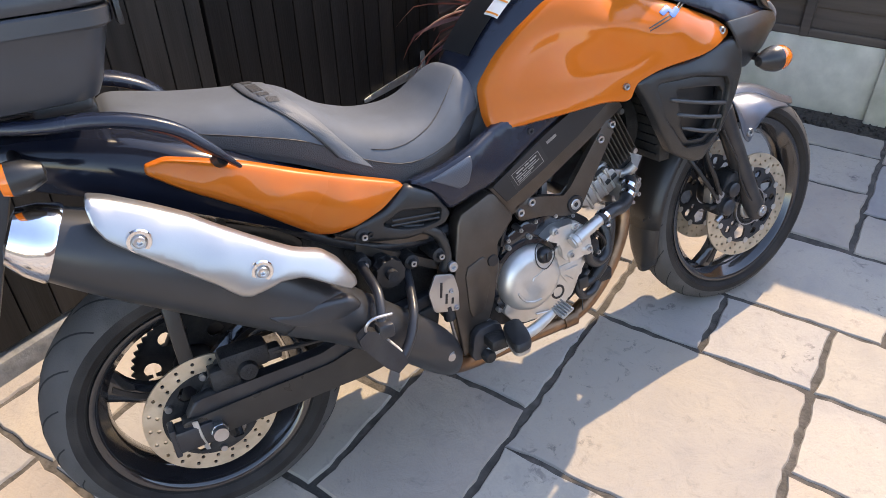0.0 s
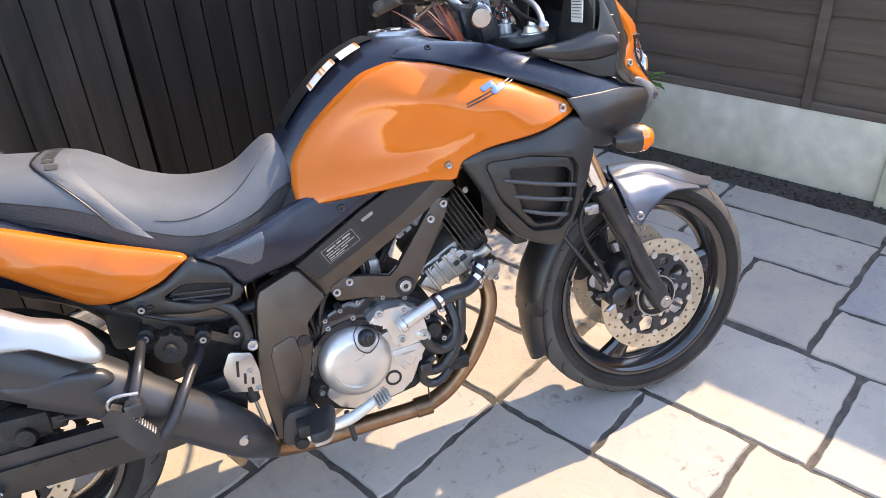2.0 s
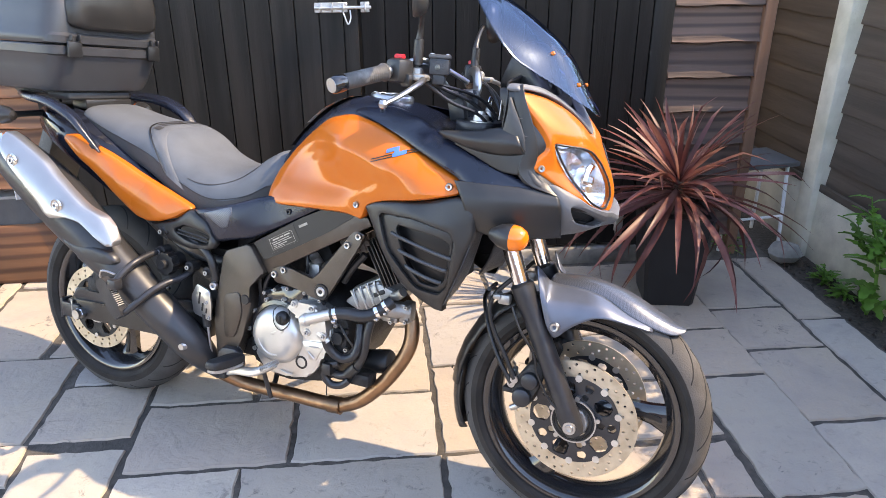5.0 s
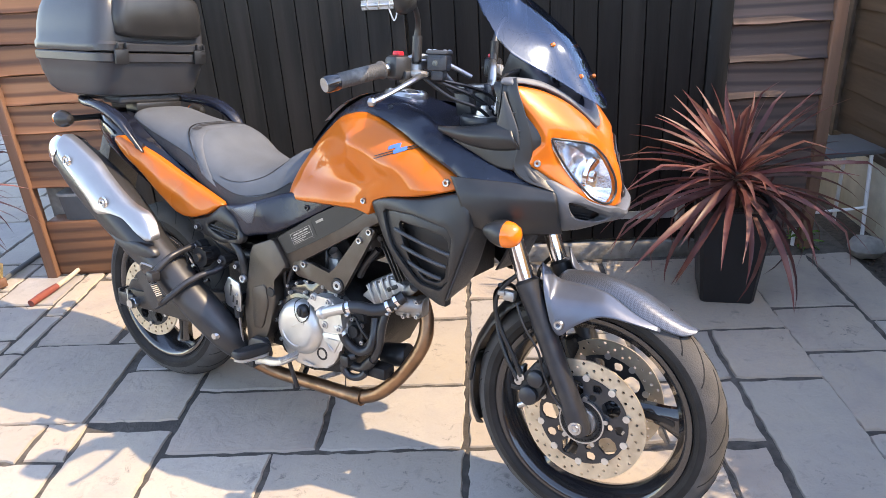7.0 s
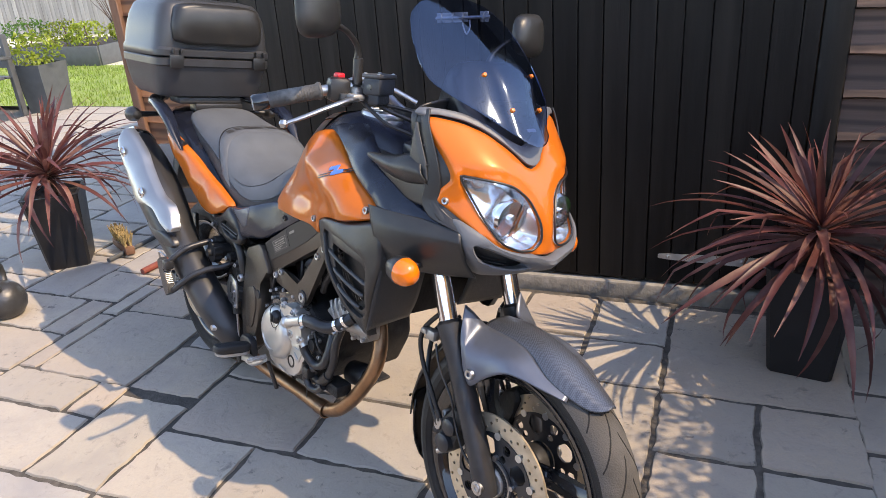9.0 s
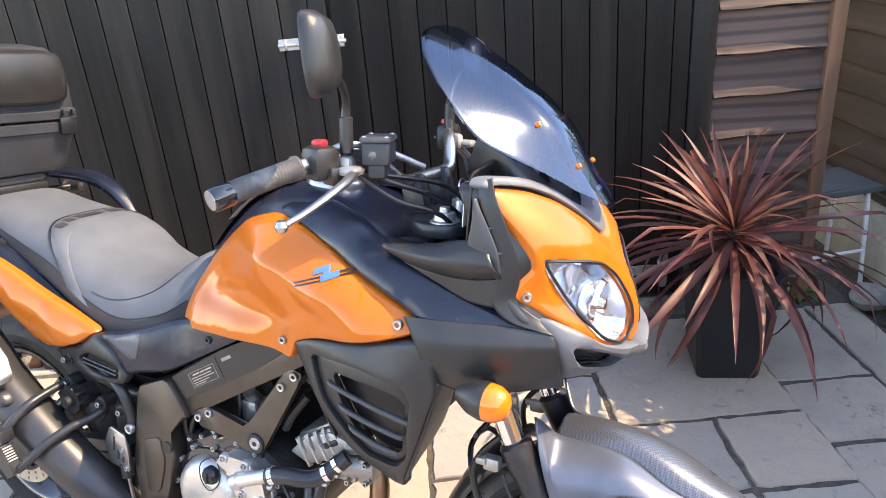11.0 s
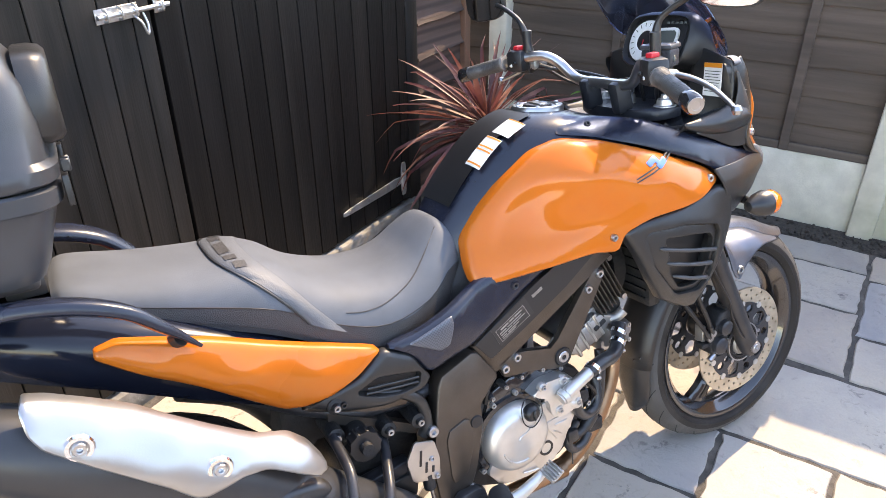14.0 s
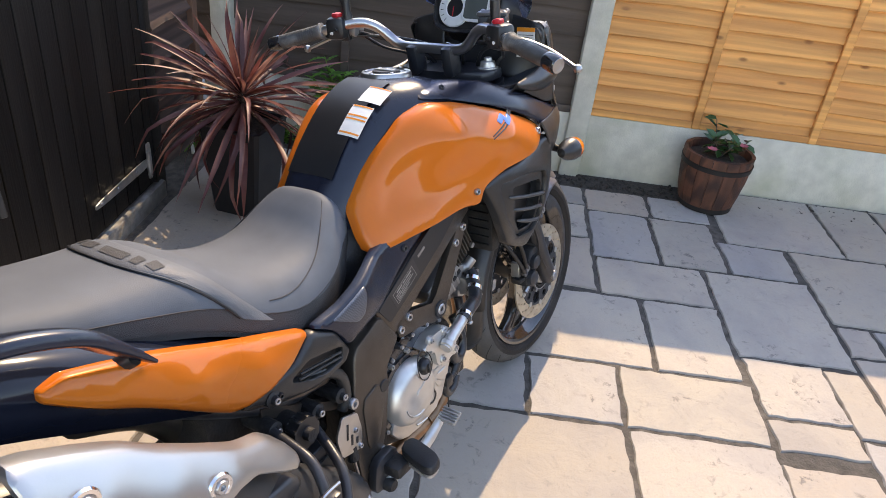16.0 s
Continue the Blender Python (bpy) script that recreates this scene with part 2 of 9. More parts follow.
M["fence_grey"] = wood("grey_close_board", (0.30, 0.29, 0.27), (0.2, 0.19, 0.18), 2, 0.85, 14)
M["iron"] = mat("cast_iron", (0.07, 0.071, 0.074), 0.36, 0.5, 0.25, 20, 0.35, 160)
M["bristle"] = mat("straw_bristle", (0.42, 0.30, 0.13), 0.8, 0, 0.3, 60)
M["red_rubber"] = mat("red_rubber_grip", (0.20, 0.045, 0.03), 0.6, 0, 0.2, 30)
M["steel"] = mat("dull_steel", (0.45, 0.45, 0.46), 0.35, 1.0, 0.12, 25, 0.1, 200)
M["white"] = mat("white_label", (0.75, 0.75, 0.74), 0.5, 0, 0.04, 20)
M["bark"] = mat("bark", (0.09, 0.06, 0.045), 0.9, 0, 0.3, 30, 0.8, 90)


# ---- geometry helpers: a shape is a pair of vertices and faces ----
def part(name, geo, material, parent=None, label="", smooth=40):
    me = bpy.data.meshes.new(name)
    me.from_pydata([tuple(v) for v in geo[0]], [], [tuple(q) for q in geo[1]])
    me.validate()
    b = bmesh.new()
    b.from_mesh(me)
    bmesh.ops.recalc_face_normals(b, faces=b.faces[:])
    b.to_mesh(me)
    b.free()
    me.materials.append(material)
    if smooth:
        me.polygons.foreach_set("use_smooth", [True] * len(me.polygons))
        me.set_sharp_from_angle(angle=radians(smooth))
    ob = new(name, me)
    ob.parent = parent
    if label:
        ob["label"] = label
    return ob


def thing(name, label, category, group="", kind="", m=None):
    ob = new(name)
    tagged(ob, label, category, group, kind)
    if m is not None:
        ob.matrix_world = m
    return ob


def join(*geos):
    vs, fs = [], []
    for v, q in geos:
        k = len(vs)
        vs += list(v)
        fs += [tuple(i + k for i in face) for face in q]
    return vs, fs


def xf(geo, m):
    return [m @ Vector(v) for v in geo[0]], geo[1]


def flip(geo):
    """Mirrored across the bike's middle plane."""
    return [Vector((v[0], -v[1], v[2])) for v in geo[0]], geo[1]


def from_bm(b):
    b.verts.index_update()
    geo = [v.co.copy() for v in b.verts], [tuple(v.index for v in q.verts) for q in b.faces]
    b.free()
    return geo


def box(c, s, bevel=0.0, seg=2, m=None):
    b = bmesh.new()
    bmesh.ops.create_cube(b, size=1.0, matrix=Matrix.Translation(c) @ Matrix.Diagonal((*s, 1)))
    if bevel:
        bmesh.ops.bevel(b, geom=b.edges[:], offset=bevel, segments=seg, affect="EDGES", profile=0.5)
    geo = from_bm(b)
    return xf(geo, m) if m is not None else geo


def prism(outline, d0, d1, plane="xz", bevel=0.0, seg=2):
    """A flat outline given depth across its plane, with rounded edges."""
    put = {"xz": lambda a, c, d: (a, d, c), "xy": lambda a, c, d: (a, c, d), "yz": lambda a, c, d: (d, a, c)}[plane]
    b = bmesh.new()
    lo = [b.verts.new(put(a, c, d0)) for a, c in outline]
    hi = [b.verts.new(put(a, c, d1)) for a, c in outline]
    n = len(outline)
    b.faces.new(lo[::-1]), b.faces.new(hi)
    for i in range(n):
        b.faces.new((lo[i], lo[(i + 1) % n], hi[(i + 1) % n], hi[i]))
    if bevel:
        rim = [e for e in b.edges if (e.verts[0] in lo) == (e.verts[1] in lo)]
        bmesh.ops.bevel(b, geom=rim, offset=bevel, segments=seg, affect="EDGES", profile=0.5)
    bmesh.ops.triangulate(b, faces=[q for q in b.faces if len(q.verts) > 4])
    return from_bm(b)


def curve(pts, k=6, closed=False):
    """A smooth line through points (of any dimension)."""
    p = [np.array(q, float) for q in pts]
    n = len(p)
    out = []
    for i in range(n if closed else n - 1):
        a, b2, c, d = (p[j % n] if closed else p[min(max(j, 0), n - 1)] for j in (i - 1, i, i + 1, i + 2))
        for s in range(k):
            u = s / k
            out.append(0.5 * (2 * b2 + (c - a) * u + (2 * a - 5 * b2 + 4 * c - d) * u * u + (3 * b2 - a - 3 * c + d) * u ** 3))
    if not closed:
        out.append(p[-1])
    return out


def rounded(pts, r=0.22, times=2):
    """An outline with its corners cut round."""
    p = [np.array(q, float) for q in pts]
    for _ in range(times):
        p = [q for a, b2 in zip(p, p[1:] + p[:1]) for q in (a + (b2 - a) * r, b2 + (a - b2) * r)]
    return [tuple(q) for q in p]


def tube(pts, r, n=10, k=5, closed=False, flat=1.0, smooth=True, caps=True):
    """A round bar along a line; r is one radius or one per point; flat squashes it vertically."""
    rs = list(r) if isinstance(r, (list, tuple)) else [r] * len(pts)
    line = [(*p, q) for p, q in zip(pts, rs)]
    line = curve(line, k, closed) if smooth else [np.array(q, float) for q in line]
    vs, fs = [], []
    m = len(line)
    up = Vector((0.13, 0.31, 0.94))
    side = None
    for i, q in enumerate(line):
        a, b2 = line[(i - 1) % m if closed else max(i - 1, 0)], line[(i + 1) % m if closed else min(i + 1, m - 1)]
        d = Vector([float(c) for c in (b2 - a)[:3]]).normalized()
        side = (d.cross(up) if side is None else side - d * side.dot(d)).normalized()
        top = d.cross(side)
        for j in range(n):
            w = 2 * math.pi * j / n
            vs.append(Vector([float(c) for c in q[:3]]) + float(q[3]) * (math.cos(w) * side + flat * math.sin(w) * top))
    for i in range(m if closed else m - 1):
        for j in range(n):
            a, b2 = i * n, ((i + 1) % m) * n
            fs.append((a + j, a + (j + 1) % n, b2 + (j + 1) % n, b2 + j))
    if caps and not closed:
        fs += [tuple(range(n))[::-1], tuple(range((m - 1) * n, m * n))]
    return vs, fs


def lathe(profile, n=32, at=(0, 0, 0), axis="y", close=False, cap=True):
    """Turned about an axis; the profile is of (radius, along the axis)."""
    vs, fs = [], []
    k = len(profile)
    for j in range(n):
        w = 2 * math.pi * j / n
        c, s = math.cos(w), math.sin(w)
        for r, a in profile:
            q = {"y": (r * c, a, r * s), "z": (r * c, r * s, a), "x": (a, r * c, r * s)}[axis]
            vs.append(Vector(q) + Vector(at))
    for j in range(n):
        for i in range(k if close else k - 1):
            a, b2 = j * k, ((j + 1) % n) * k
            fs.append((a + i, a + (i + 1) % k, b2 + (i + 1) % k, b2 + i))
    if cap and not close:
        for i in (0, k - 1):
            if profile[i][0] > 1e-5:
                fs.append(tuple(j * k + i for j in range(n)))
    return vs, fs


def loft(rings, cap=True, closed=True):
    """Skin over rings of points, all of one length."""
    vs, fs = [], []
    n = len(rings[0])
    for r in rings:
        vs += [Vector(q) for q in r]
    for i in range(len(rings) - 1):
        for j in range(n if closed else n - 1):
            a, b2 = i * n, (i + 1) * n
            fs.append((a + j, a + (j + 1) % n, b2 + (j + 1) % n, b2 + j))
    if cap and closed:
        fs += [tuple(range(n))[::-1], tuple(range((len(rings) - 1) * n, len(rings) * n))]
    return vs, fs


def skin(rows, ku=4, kv=4):
    """A smooth sheet through a few curves of equally many points."""
    dense = [curve(r, kv) for r in rows]
    cols = [curve([d[j] for d in dense], ku) for j in range(len(dense[0]))]
    return loft([[tuple(float(v) for v in c[i]) for c in cols] for i in range(len(cols[0]))], cap=False, closed=False)


def thick(ob, t=0.004, offset=0.0):
    mod = ob.modifiers.new("thickness", "SOLIDIFY")
    mod.thickness, mod.offset = t, offset
    return ob


def shell(name, rows, material, parent, label="", t=0.004, ku=4, kv=4):
    """A thin moulded sheet on the right of the bike and its mirror image on the left."""
    geo = skin(rows, ku, kv)
    thick(part(name, geo, material, parent, label), t)
    thick(part(name, flip(geo), material, parent, label), t)


def strap(pts, widths, thicks, k=5):
    """A flat bar with rounded edges along a line, lying level across its run."""
    line = curve([(*p, a, b2) for p, a, b2 in zip(pts, widths, thicks)], k)
    rings = []
    for i, q in enumerate(line):
        d = Vector([float(c) for c in (line[min(i + 1, len(line) - 1)] - line[max(i - 1, 0)])[:3]]).normalized()
        side = d.cross(Vector((0, 0.25, 1))).normalized()
        up = side.cross(d)
        ring = rounded([(-1, -1), (1, -1), (1, 0.4), (0.55, 1), (-0.55, 1), (-1, 0.4)], 0.2, 2)
        rings.append([Vector([float(c) for c in q[:3]]) + side * (u * float(q[3]) / 2) + up * (v * float(q[4]) / 2) for u, v in ring])
    return loft(rings)


def aim(a, b2):
    """The pose at a whose z points to b2."""
    return Matrix.Translation(a) @ (Vector(b2) - Vector(a)).to_track_quat("Z", "Y").to_matrix().to_4x4()


def rod(a, b2, r, n=12, r2=None):
    d = (Vector(b2) - Vector(a)).length
    return xf(lathe([(r, 0), (r if r2 is None else r2, d)], n, axis="z"), aim(a, b2))


# ---- ground, fences, gate ----
rng = random.Random(7)
GATE_Y, FENCE_X, SOIL_X = 0.83, 2.95, 2.77


def sheet(x0, x1, y0, y1, z, nx=1, ny=1):
    vs = [(x0 + (x1 - x0) * i / nx, y0 + (y1 - y0) * j / ny, z) for j in range(ny + 1) for i in range(nx + 1)]
    fs = [(j * (nx + 1) + i, j * (nx + 1) + i + 1, (j + 1) * (nx + 1) + i + 1, (j + 1) * (nx + 1) + i) for j in range(ny) for i in range(nx)]
    return vs, fs


house = part("garden_wall", box((0.5, -6.35, 0.8), (13.0, 0.25, 1.72), 0.004, 1), M["house"])
tagged(house, "plain brown brick-faced wall closing the yard", "wall", kind="structure")
shed = part("outbuilding_wall", join(box((-0.86, 2.75, 1.42), (0.16, 3.6, 2.85), 0.004, 1), box((0.66, 4.47, 1.42), (2.88, 0.16, 2.85), 0.004, 1), box((2.02, 2.67, 1.42), (0.16, 3.4, 2.85), 0.004, 1), box((0.6, 2.75, 2.89), (3.1, 3.6, 0.08), 0.004, 1)), M["plinth"])
tagged(shed, "plain rendered outbuilding behind the black gate", "outbuilding", kind="structure")
ground = part("ground", sheet(-400, 400, -400, 400, -0.06, 4, 4), M["earth"])
tagged(ground, "bare brown earth running off beyond the yard", "ground", kind="structure")
bed = part("pavement", box((-1.3, -0.9, -0.0305), (8.14, 10.2, 0.048)), M["mortar"])
edge_bed = part("paving_bed", box((2.86, -3.86, -0.0305), (0.178, 4.28, 0.048)), M["mortar"])
tagged(edge_bed, "dark jointing under the paving along the fence", "paving", kind="structure")
tagged(bed, "pale riven sandstone paving with dark recessed joints", "paving", kind="structure")
soil = part("soil_strip", box((2.862, 1.17, -0.032), (0.176, 5.74, 0.04)), M["soil"])
tagged(soil, "strip of dark soil along the foot of the fence", "soil", kind="structure")


# concrete gravel boards and posts of the fence
for n, (y0, y1) in enumerate(((-0.98, 0.80), (-2.88, -1.05), (-4.78, -2.95), (0.87, 2.72))):
    gb = part("gravel_board", box((FENCE_X + 0.025, (y0 + y1) / 2, 0.13), (0.05, y1 - y0, 0.38), 0.006), M["concrete"])
    tagged(gb, "pale weathered concrete gravel board at the foot of the fence", "gravel board", "gravel boards", "structure")
for y, h in ((-1.015, 1.62), (0.835, 1.62), (-2.915, 1.62), (-4.8, 1.62), (2.75, 1.62)):
    fp = part("fence_post", box((FENCE_X + 0.02, y, h / 2 - 0.03), (0.11, 0.105, h + 0.06), 0.012), M["concrete"])
    tagged(fp, "pale weathered concrete fence post", "fence post", "concrete fence posts", "structure")


def lap_board(length, h, seed, proud=0.016):
    """A feather-edged board: thick, waney lower edge, thin upper edge tucked behind the next."""
    r2 = random.Random(seed)
    a, b2, c = r2.uniform(0, 6), r2.uniform(0, 6), r2.uniform(0.0015, 0.0055)
    rows = []
    for i in range(25):
        y = length * i / 24
        w = c * math.sin(a + 5.0 * y) + 0.6 * c * math.sin(b2 + 13.0 * y)
        rows.append([(0.002 - proud, y, w), (-proud, y, w + 0.004), (0.006, y, h), (0.010, y, h), (0.0, y, w)])
    return loft(rows)


def fence_panel(name, y0, y1, z0, z1, material, label, rails, pitch, proud):
    """Overlapping horizontal boards with upright battens on the face."""
    fence = thing(name, label, "fence panel", "fence panels", "structure", Matrix.Translation((FENCE_X, y0, z0)))
    n = round((z1 - z0) / pitch)
    for k in range(n):
        geo = lap_board(y1 - y0 + 0.03, pitch + 0.02, int(1000 * z1 - 77 * y0) + k, proud)
        part("board", xf(geo, Matrix.Translation((0.03, -0.015, k * (z1 - z0) / n)) @ Matrix.Rotation(radians(rng.uniform(-0.2, 0.2)), 4, "X")), material, fence, smooth=40)
    for y in rails:
        part("batten", box((0.004, y - y0, (z1 - z0) / 2), (0.020, 0.042, z1 - z0), 0.004, 1), material, fence)
    part("bottom_rail", box((0.006, (y1 - y0) / 2, 0.018), (0.016, y1 - y0 + 0.02, 0.036), 0.003, 1), material, fence)
    part("capping", box((0.028, (y1 - y0) / 2, z1 - z0 + 0.012), (0.055, y1 - y0 - 0.01, 0.024), 0.004, 1), material, fence)
    return fence


fence_panel("fence_panel", -0.96, 0.78, 0.32, 1.2, M["fence_dark"], "weathered dark grey-brown lapped timber fence panel", (0.21, -0.62), 0.122, 0.009)
fence_panel("fence_panel", -2.86, -1.07, 0.32, 1.56, M["fence_new"], "new golden softwood lapped fence panel", (-1.6, -2.19, -2.8), 0.083, 0.021)
fence_panel("fence_panel", -4.76, -2.97, 0.32, 1.56, M["fence_new"], "new golden softwood lapped fence panel", (-3.5, -4.1), 0.083, 0.021)
fence_panel("fence_panel", 0.89, 2.7, 0.32, 1.2, M["fence_dark"], "weathered dark grey-brown lapped timber fence panel", (1.5,), 0.122, 0.009)

# concrete plinth under the gate
pl = part("plinth", box((0.87, GATE_Y + 0.03, 0.02), (2.5, 0.1, 0.1), 0.012, 2), M["plinth"])
tagged(pl, "rough old concrete plinth beneath the black gate", "plinth", kind="structure")


def gate_leaf(name, x0, x1, stain):
    leaf = thing(name, "black-stained vertical boarded timber gate leaf, closed", "gate", "gate leaves", "structure", Matrix.Translation((x0, GATE_Y, 0.085)))
    x, h = 0.0, 1.75
    while x < x1 - x0 - 0.02:
        w = min(0.096, x1 - x0 - x)
        part("board", box((x + w / 2, 0.012, h / 2), (w - 0.004, 0.022, h), 0.002, 1), stain, leaf)
        x += w
    part("backing", box(((x1 - x0) / 2, 0.028, h / 2), (x1 - x0, 0.008, h)), stain, leaf)
    return leaf


gate_leaf("gate_leaf", -0.36, 0.852, M["gate"])
gate_leaf("gate_leaf", 0.862, 2.075, M["gate_darker"])
# Unseen backing, added to block light through the gap between the leaves.
stop = part("gate_stop", box((0.857, GATE_Y + 0.05, 0.96), (0.07, 0.03, 1.75), 0.004), M["gate"])
tagged(stop, "black-stained backing board added to darken the gap between the gate leaves", "gate stop", kind="structure")
post_geo = box((0, 0, 0.9), (0.09, 0.09, 1.8), 0.008)
for x in (-0.41, 2.123):
    gp = part("gate_post", xf(post_geo, Matrix.Translation((x, GATE_Y + 0.045, 0))), M["gate"])
    tagged(gp, "black-stained square timber gate post", "gate post", "gate posts", "structure")

# sliding bolt across the gate leaves
bolt = thing("gate_bolt", "worn galvanised sliding bolt with a hasp on the black gate", "bolt", m=Matrix.Translation((0.79, GATE_Y, 1.165)))
part("back_plate", box((-0.045, -0.003, 0), (0.13, 0.004, 0.038), 0.001, 1), M["galv"], bolt)
part("keep_plate", box((0.09, -0.003, 0), (0.035, 0.004, 0.04), 0.001, 1), M["galv"], bolt)
part("bolt_bar", rod((-0.11, -0.014, 0), (0.115, -0.014, 0), 0.0065), M["galv"], bolt)
for x in (-0.085, -0.04, 0.005, 0.09):
    part("strap", tube([(x, -0.004, -0.016), (x, -0.022, -0.01), (x, -0.022, 0.01), (x, -0.004, 0.016)], 0.004, 6), M["galv"], bolt)
part("staple", tube([(0.0, -0.008, -0.012), (0.008, -0.028, -0.03), (0.02, -0.03, -0.062), (0.032, -0.02, -0.04), (0.03, -0.01, -0.01)], 0.0032, 8), M["galv"], bolt)

hinge = thing("strap_hinge", "pale galvanised strap hinge screwed to the black gate", "hinge", m=Matrix.Translation((2.0, GATE_Y, 0.2)))
part("strap", prism(rounded([(-0.42, -0.012), (-0.42, 0.012), (0.0, 0.022), (0.0, -0.022)], 0.12), -0.006, -0.001, bevel=0.001, seg=1), M["galv"], hinge)
part("hinge_plate", prism(rounded([(0.0, -0.08), (0.035, -0.08), (0.035, 0.08), (0.0, 0.08)], 0.15), -0.007, -0.001, bevel=0.001, seg=1), M["galv"], hinge)
part("knuckle", lathe([(0.009, -0.045), (0.009, 0.045)], 12, (0.0, -0.012, 0), "z"), M["galv"], hinge)
for x in (-0.38, -0.25, -0.1):
    part("screw", lathe([(0.0, -0.011), (0.007, -0.008), (0.008, -0.005)], 10, (x, 0, 0)), M["steel"], hinge)


def screen(x0, x1, z0, top, pitch, timber, posts, lip_out):
    """Lapped horizontal boards, each with a sloping lower lip, nailed to upright posts."""
    s = thing("timber_screen", "brown-stained lapped timber screen with knotty boards", "screen", "timber screens", "structure", Matrix.Translation((x0, GATE_Y, z0)))
    w = x1 - x0
    for k in range(int((top - z0) / pitch)):
        z = k * pitch
        wander = random.Random(k * 7 + int(100 * x1))
        rows = []
        for i in range(13):
            x, d = w * i / 12, 0.0025 * math.sin(1.3 * k + 9.0 * i / 12) + wander.uniform(-0.0008, 0.0008)
            y = 0.016 - lip_out
            rows.append([(x, y + 0.004, z + d), (x, y, z + 0.004 + d), (x, y + 0.003, z + 0.6 * lip_out), (x, 0.016, z + 2.0 * lip_out), (x, 0.020, z + pitch - 0.004), (x, 0.032, z + pitch - 0.004), (x, 0.032, z + d)])
        part("board", loft(rows), timber, s, smooth=30)
    part("backing_board", box((w / 2, 0.046, (top - z0) / 2), (w, 0.012, top - z0), 0.002, 1), M["screen_post"], s)
    for x, foot in posts:
        part("post", box((x - x0, 0.02, (top + 0.1 + foot) / 2 - z0), (0.05, 0.06, top + 0.1 - foot), 0.004, 1), M["screen_post"], s)
    return s


screen(2.17, 2.56, 0.1, 1.6, 0.15, M["screen"], ((2.585, 0.0),), 0.018)
screen(-0.93, -0.456, 0.45, 1.62, 0.128, M["screen_sunlit"], ((-0.955, 0.0),), 0.007)
sleeper = part("timber_sleeper", box((-0.70, GATE_Y + 0.085, 0.14), (0.46, 0.13, 0.28), 0.012, 2), M["screen_sunlit"])
tagged(sleeper, "sawn brown timber sleeper lying below the lapped screen", "sleeper")
crate = thing("plastic_crate", "dark grey plastic crate with a pale rim on the sleeper", "crate", m=Matrix.Translation((-0.70, GATE_Y + 0.085, 0.28)))
part("crate_body", loft([[(x * w, y * d, z) for x, y in rounded([(-1, -1), (1, -1), (1, 1), (-1, 1)], 0.12, 1)] for w, d, z in ((0.13, 0.05, 0.0), (0.14, 0.056, 0.12))]), M["paint_grey"], crate)
part("crate_rim", loft([[(x * 0.145, y * 0.06, z) for x, y in rounded([(-1, -1), (1, -1), (1, 1), (-1, 1)], 0.12, 1)] for z in (0.12, 0.132)]), M["fence_grey"], crate)


# ---- paving slabs, as the courses lie ----
slabs = []
taken = {}


def cell_range(a, b2):
    return range(math.floor(a / 0.05 + 0.5), math.floor(b2 / 0.05 + 0.5))


def slab(x0, x1, y0, y1):
    for i in cell_range(x0, x1):
        for j in cell_range(y0, y1):
            taken[i, j] = True
    slabs.append((x0, x1, y0, y1))


def course(x0, x1, *ys):
    for a, b2 in zip(ys, ys[1:]):
        slab(x0, x1, a, b2)


course(0.10, 0.60, -0.48, -0.15)
course(0.60, 1.06, -0.48, -0.15)
course(-0.70, -0.22, -0.31, 0.20)
course(-0.22, 0.10, -0.31, 0.0)
course(0.10, 0.46, -0.80, -0.48)
course(0.46, 1.06, -1.10, -0.48)
course(0.46, 0.75, -1.565, -1.10)
course(0.75, 1.06, -1.565, -1.10)
course(1.06, 1.36, -1.565, -1.10, -0.79, -0.48)
course(1.06, 1.36, -0.48, 0.0)
course(1.36, 1.80, -1.55, -1.242, -0.76)
course(1.51, 2.09, -2.0, -1.55)
course(1.20, 1.51, -1.86, -1.565)
course(1.80, 2.09, -1.55, -1.08)
course(2.09, 2.53, -1.675, -1.38, -1.08)
course(2.09, 2.37, -1.98, -1.675)
course(2.37, 2.94, -3.05, -2.60, -2.28, -1.72)
course(1.80, 2.37, -2.45, -2.0)
course(2.53, 2.765, -1.70, -1.40, -1.08)
course(1.05, 1.20, -1.86, -1.565)
course(2.50, 2.94, -4.3, -3.7, -3.05)
course(2.50, 2.94, -5.9, -5.2, -4.75, -4.3)
course(1.82, 2.24, -1.08, -0.76)
course(2.24, 2.57, -1.08, -0.45, -0.015, 0.30, 0.78)
course(1.96, 2.26, -0.76, -0.165)
course(1.657, 1.96, -0.48, -0.165, 0.155)
course(1.96, 2.26, -0.165, 0.155)
course(1.657, 2.26, 0.155, 0.78)
course(2.57, 2.765, -1.08, -0.45, 0.185, 0.78)
course(1.36, 1.657, -0.48, 0.16, 0.45, 0.78)
course(1.06, 1.36, 0.0, 0.46, 0.78)
course(0.46, 1.06, -0.15, 0.3, 0.78)
course(-0.70, -0.37, 0.20, 0.78)
X0, X1, Y0, Y1 = -5.3, 2.765, -5.9, 4.15
ii, jj = cell_range(X0, X1), cell_range(Y0, Y1)
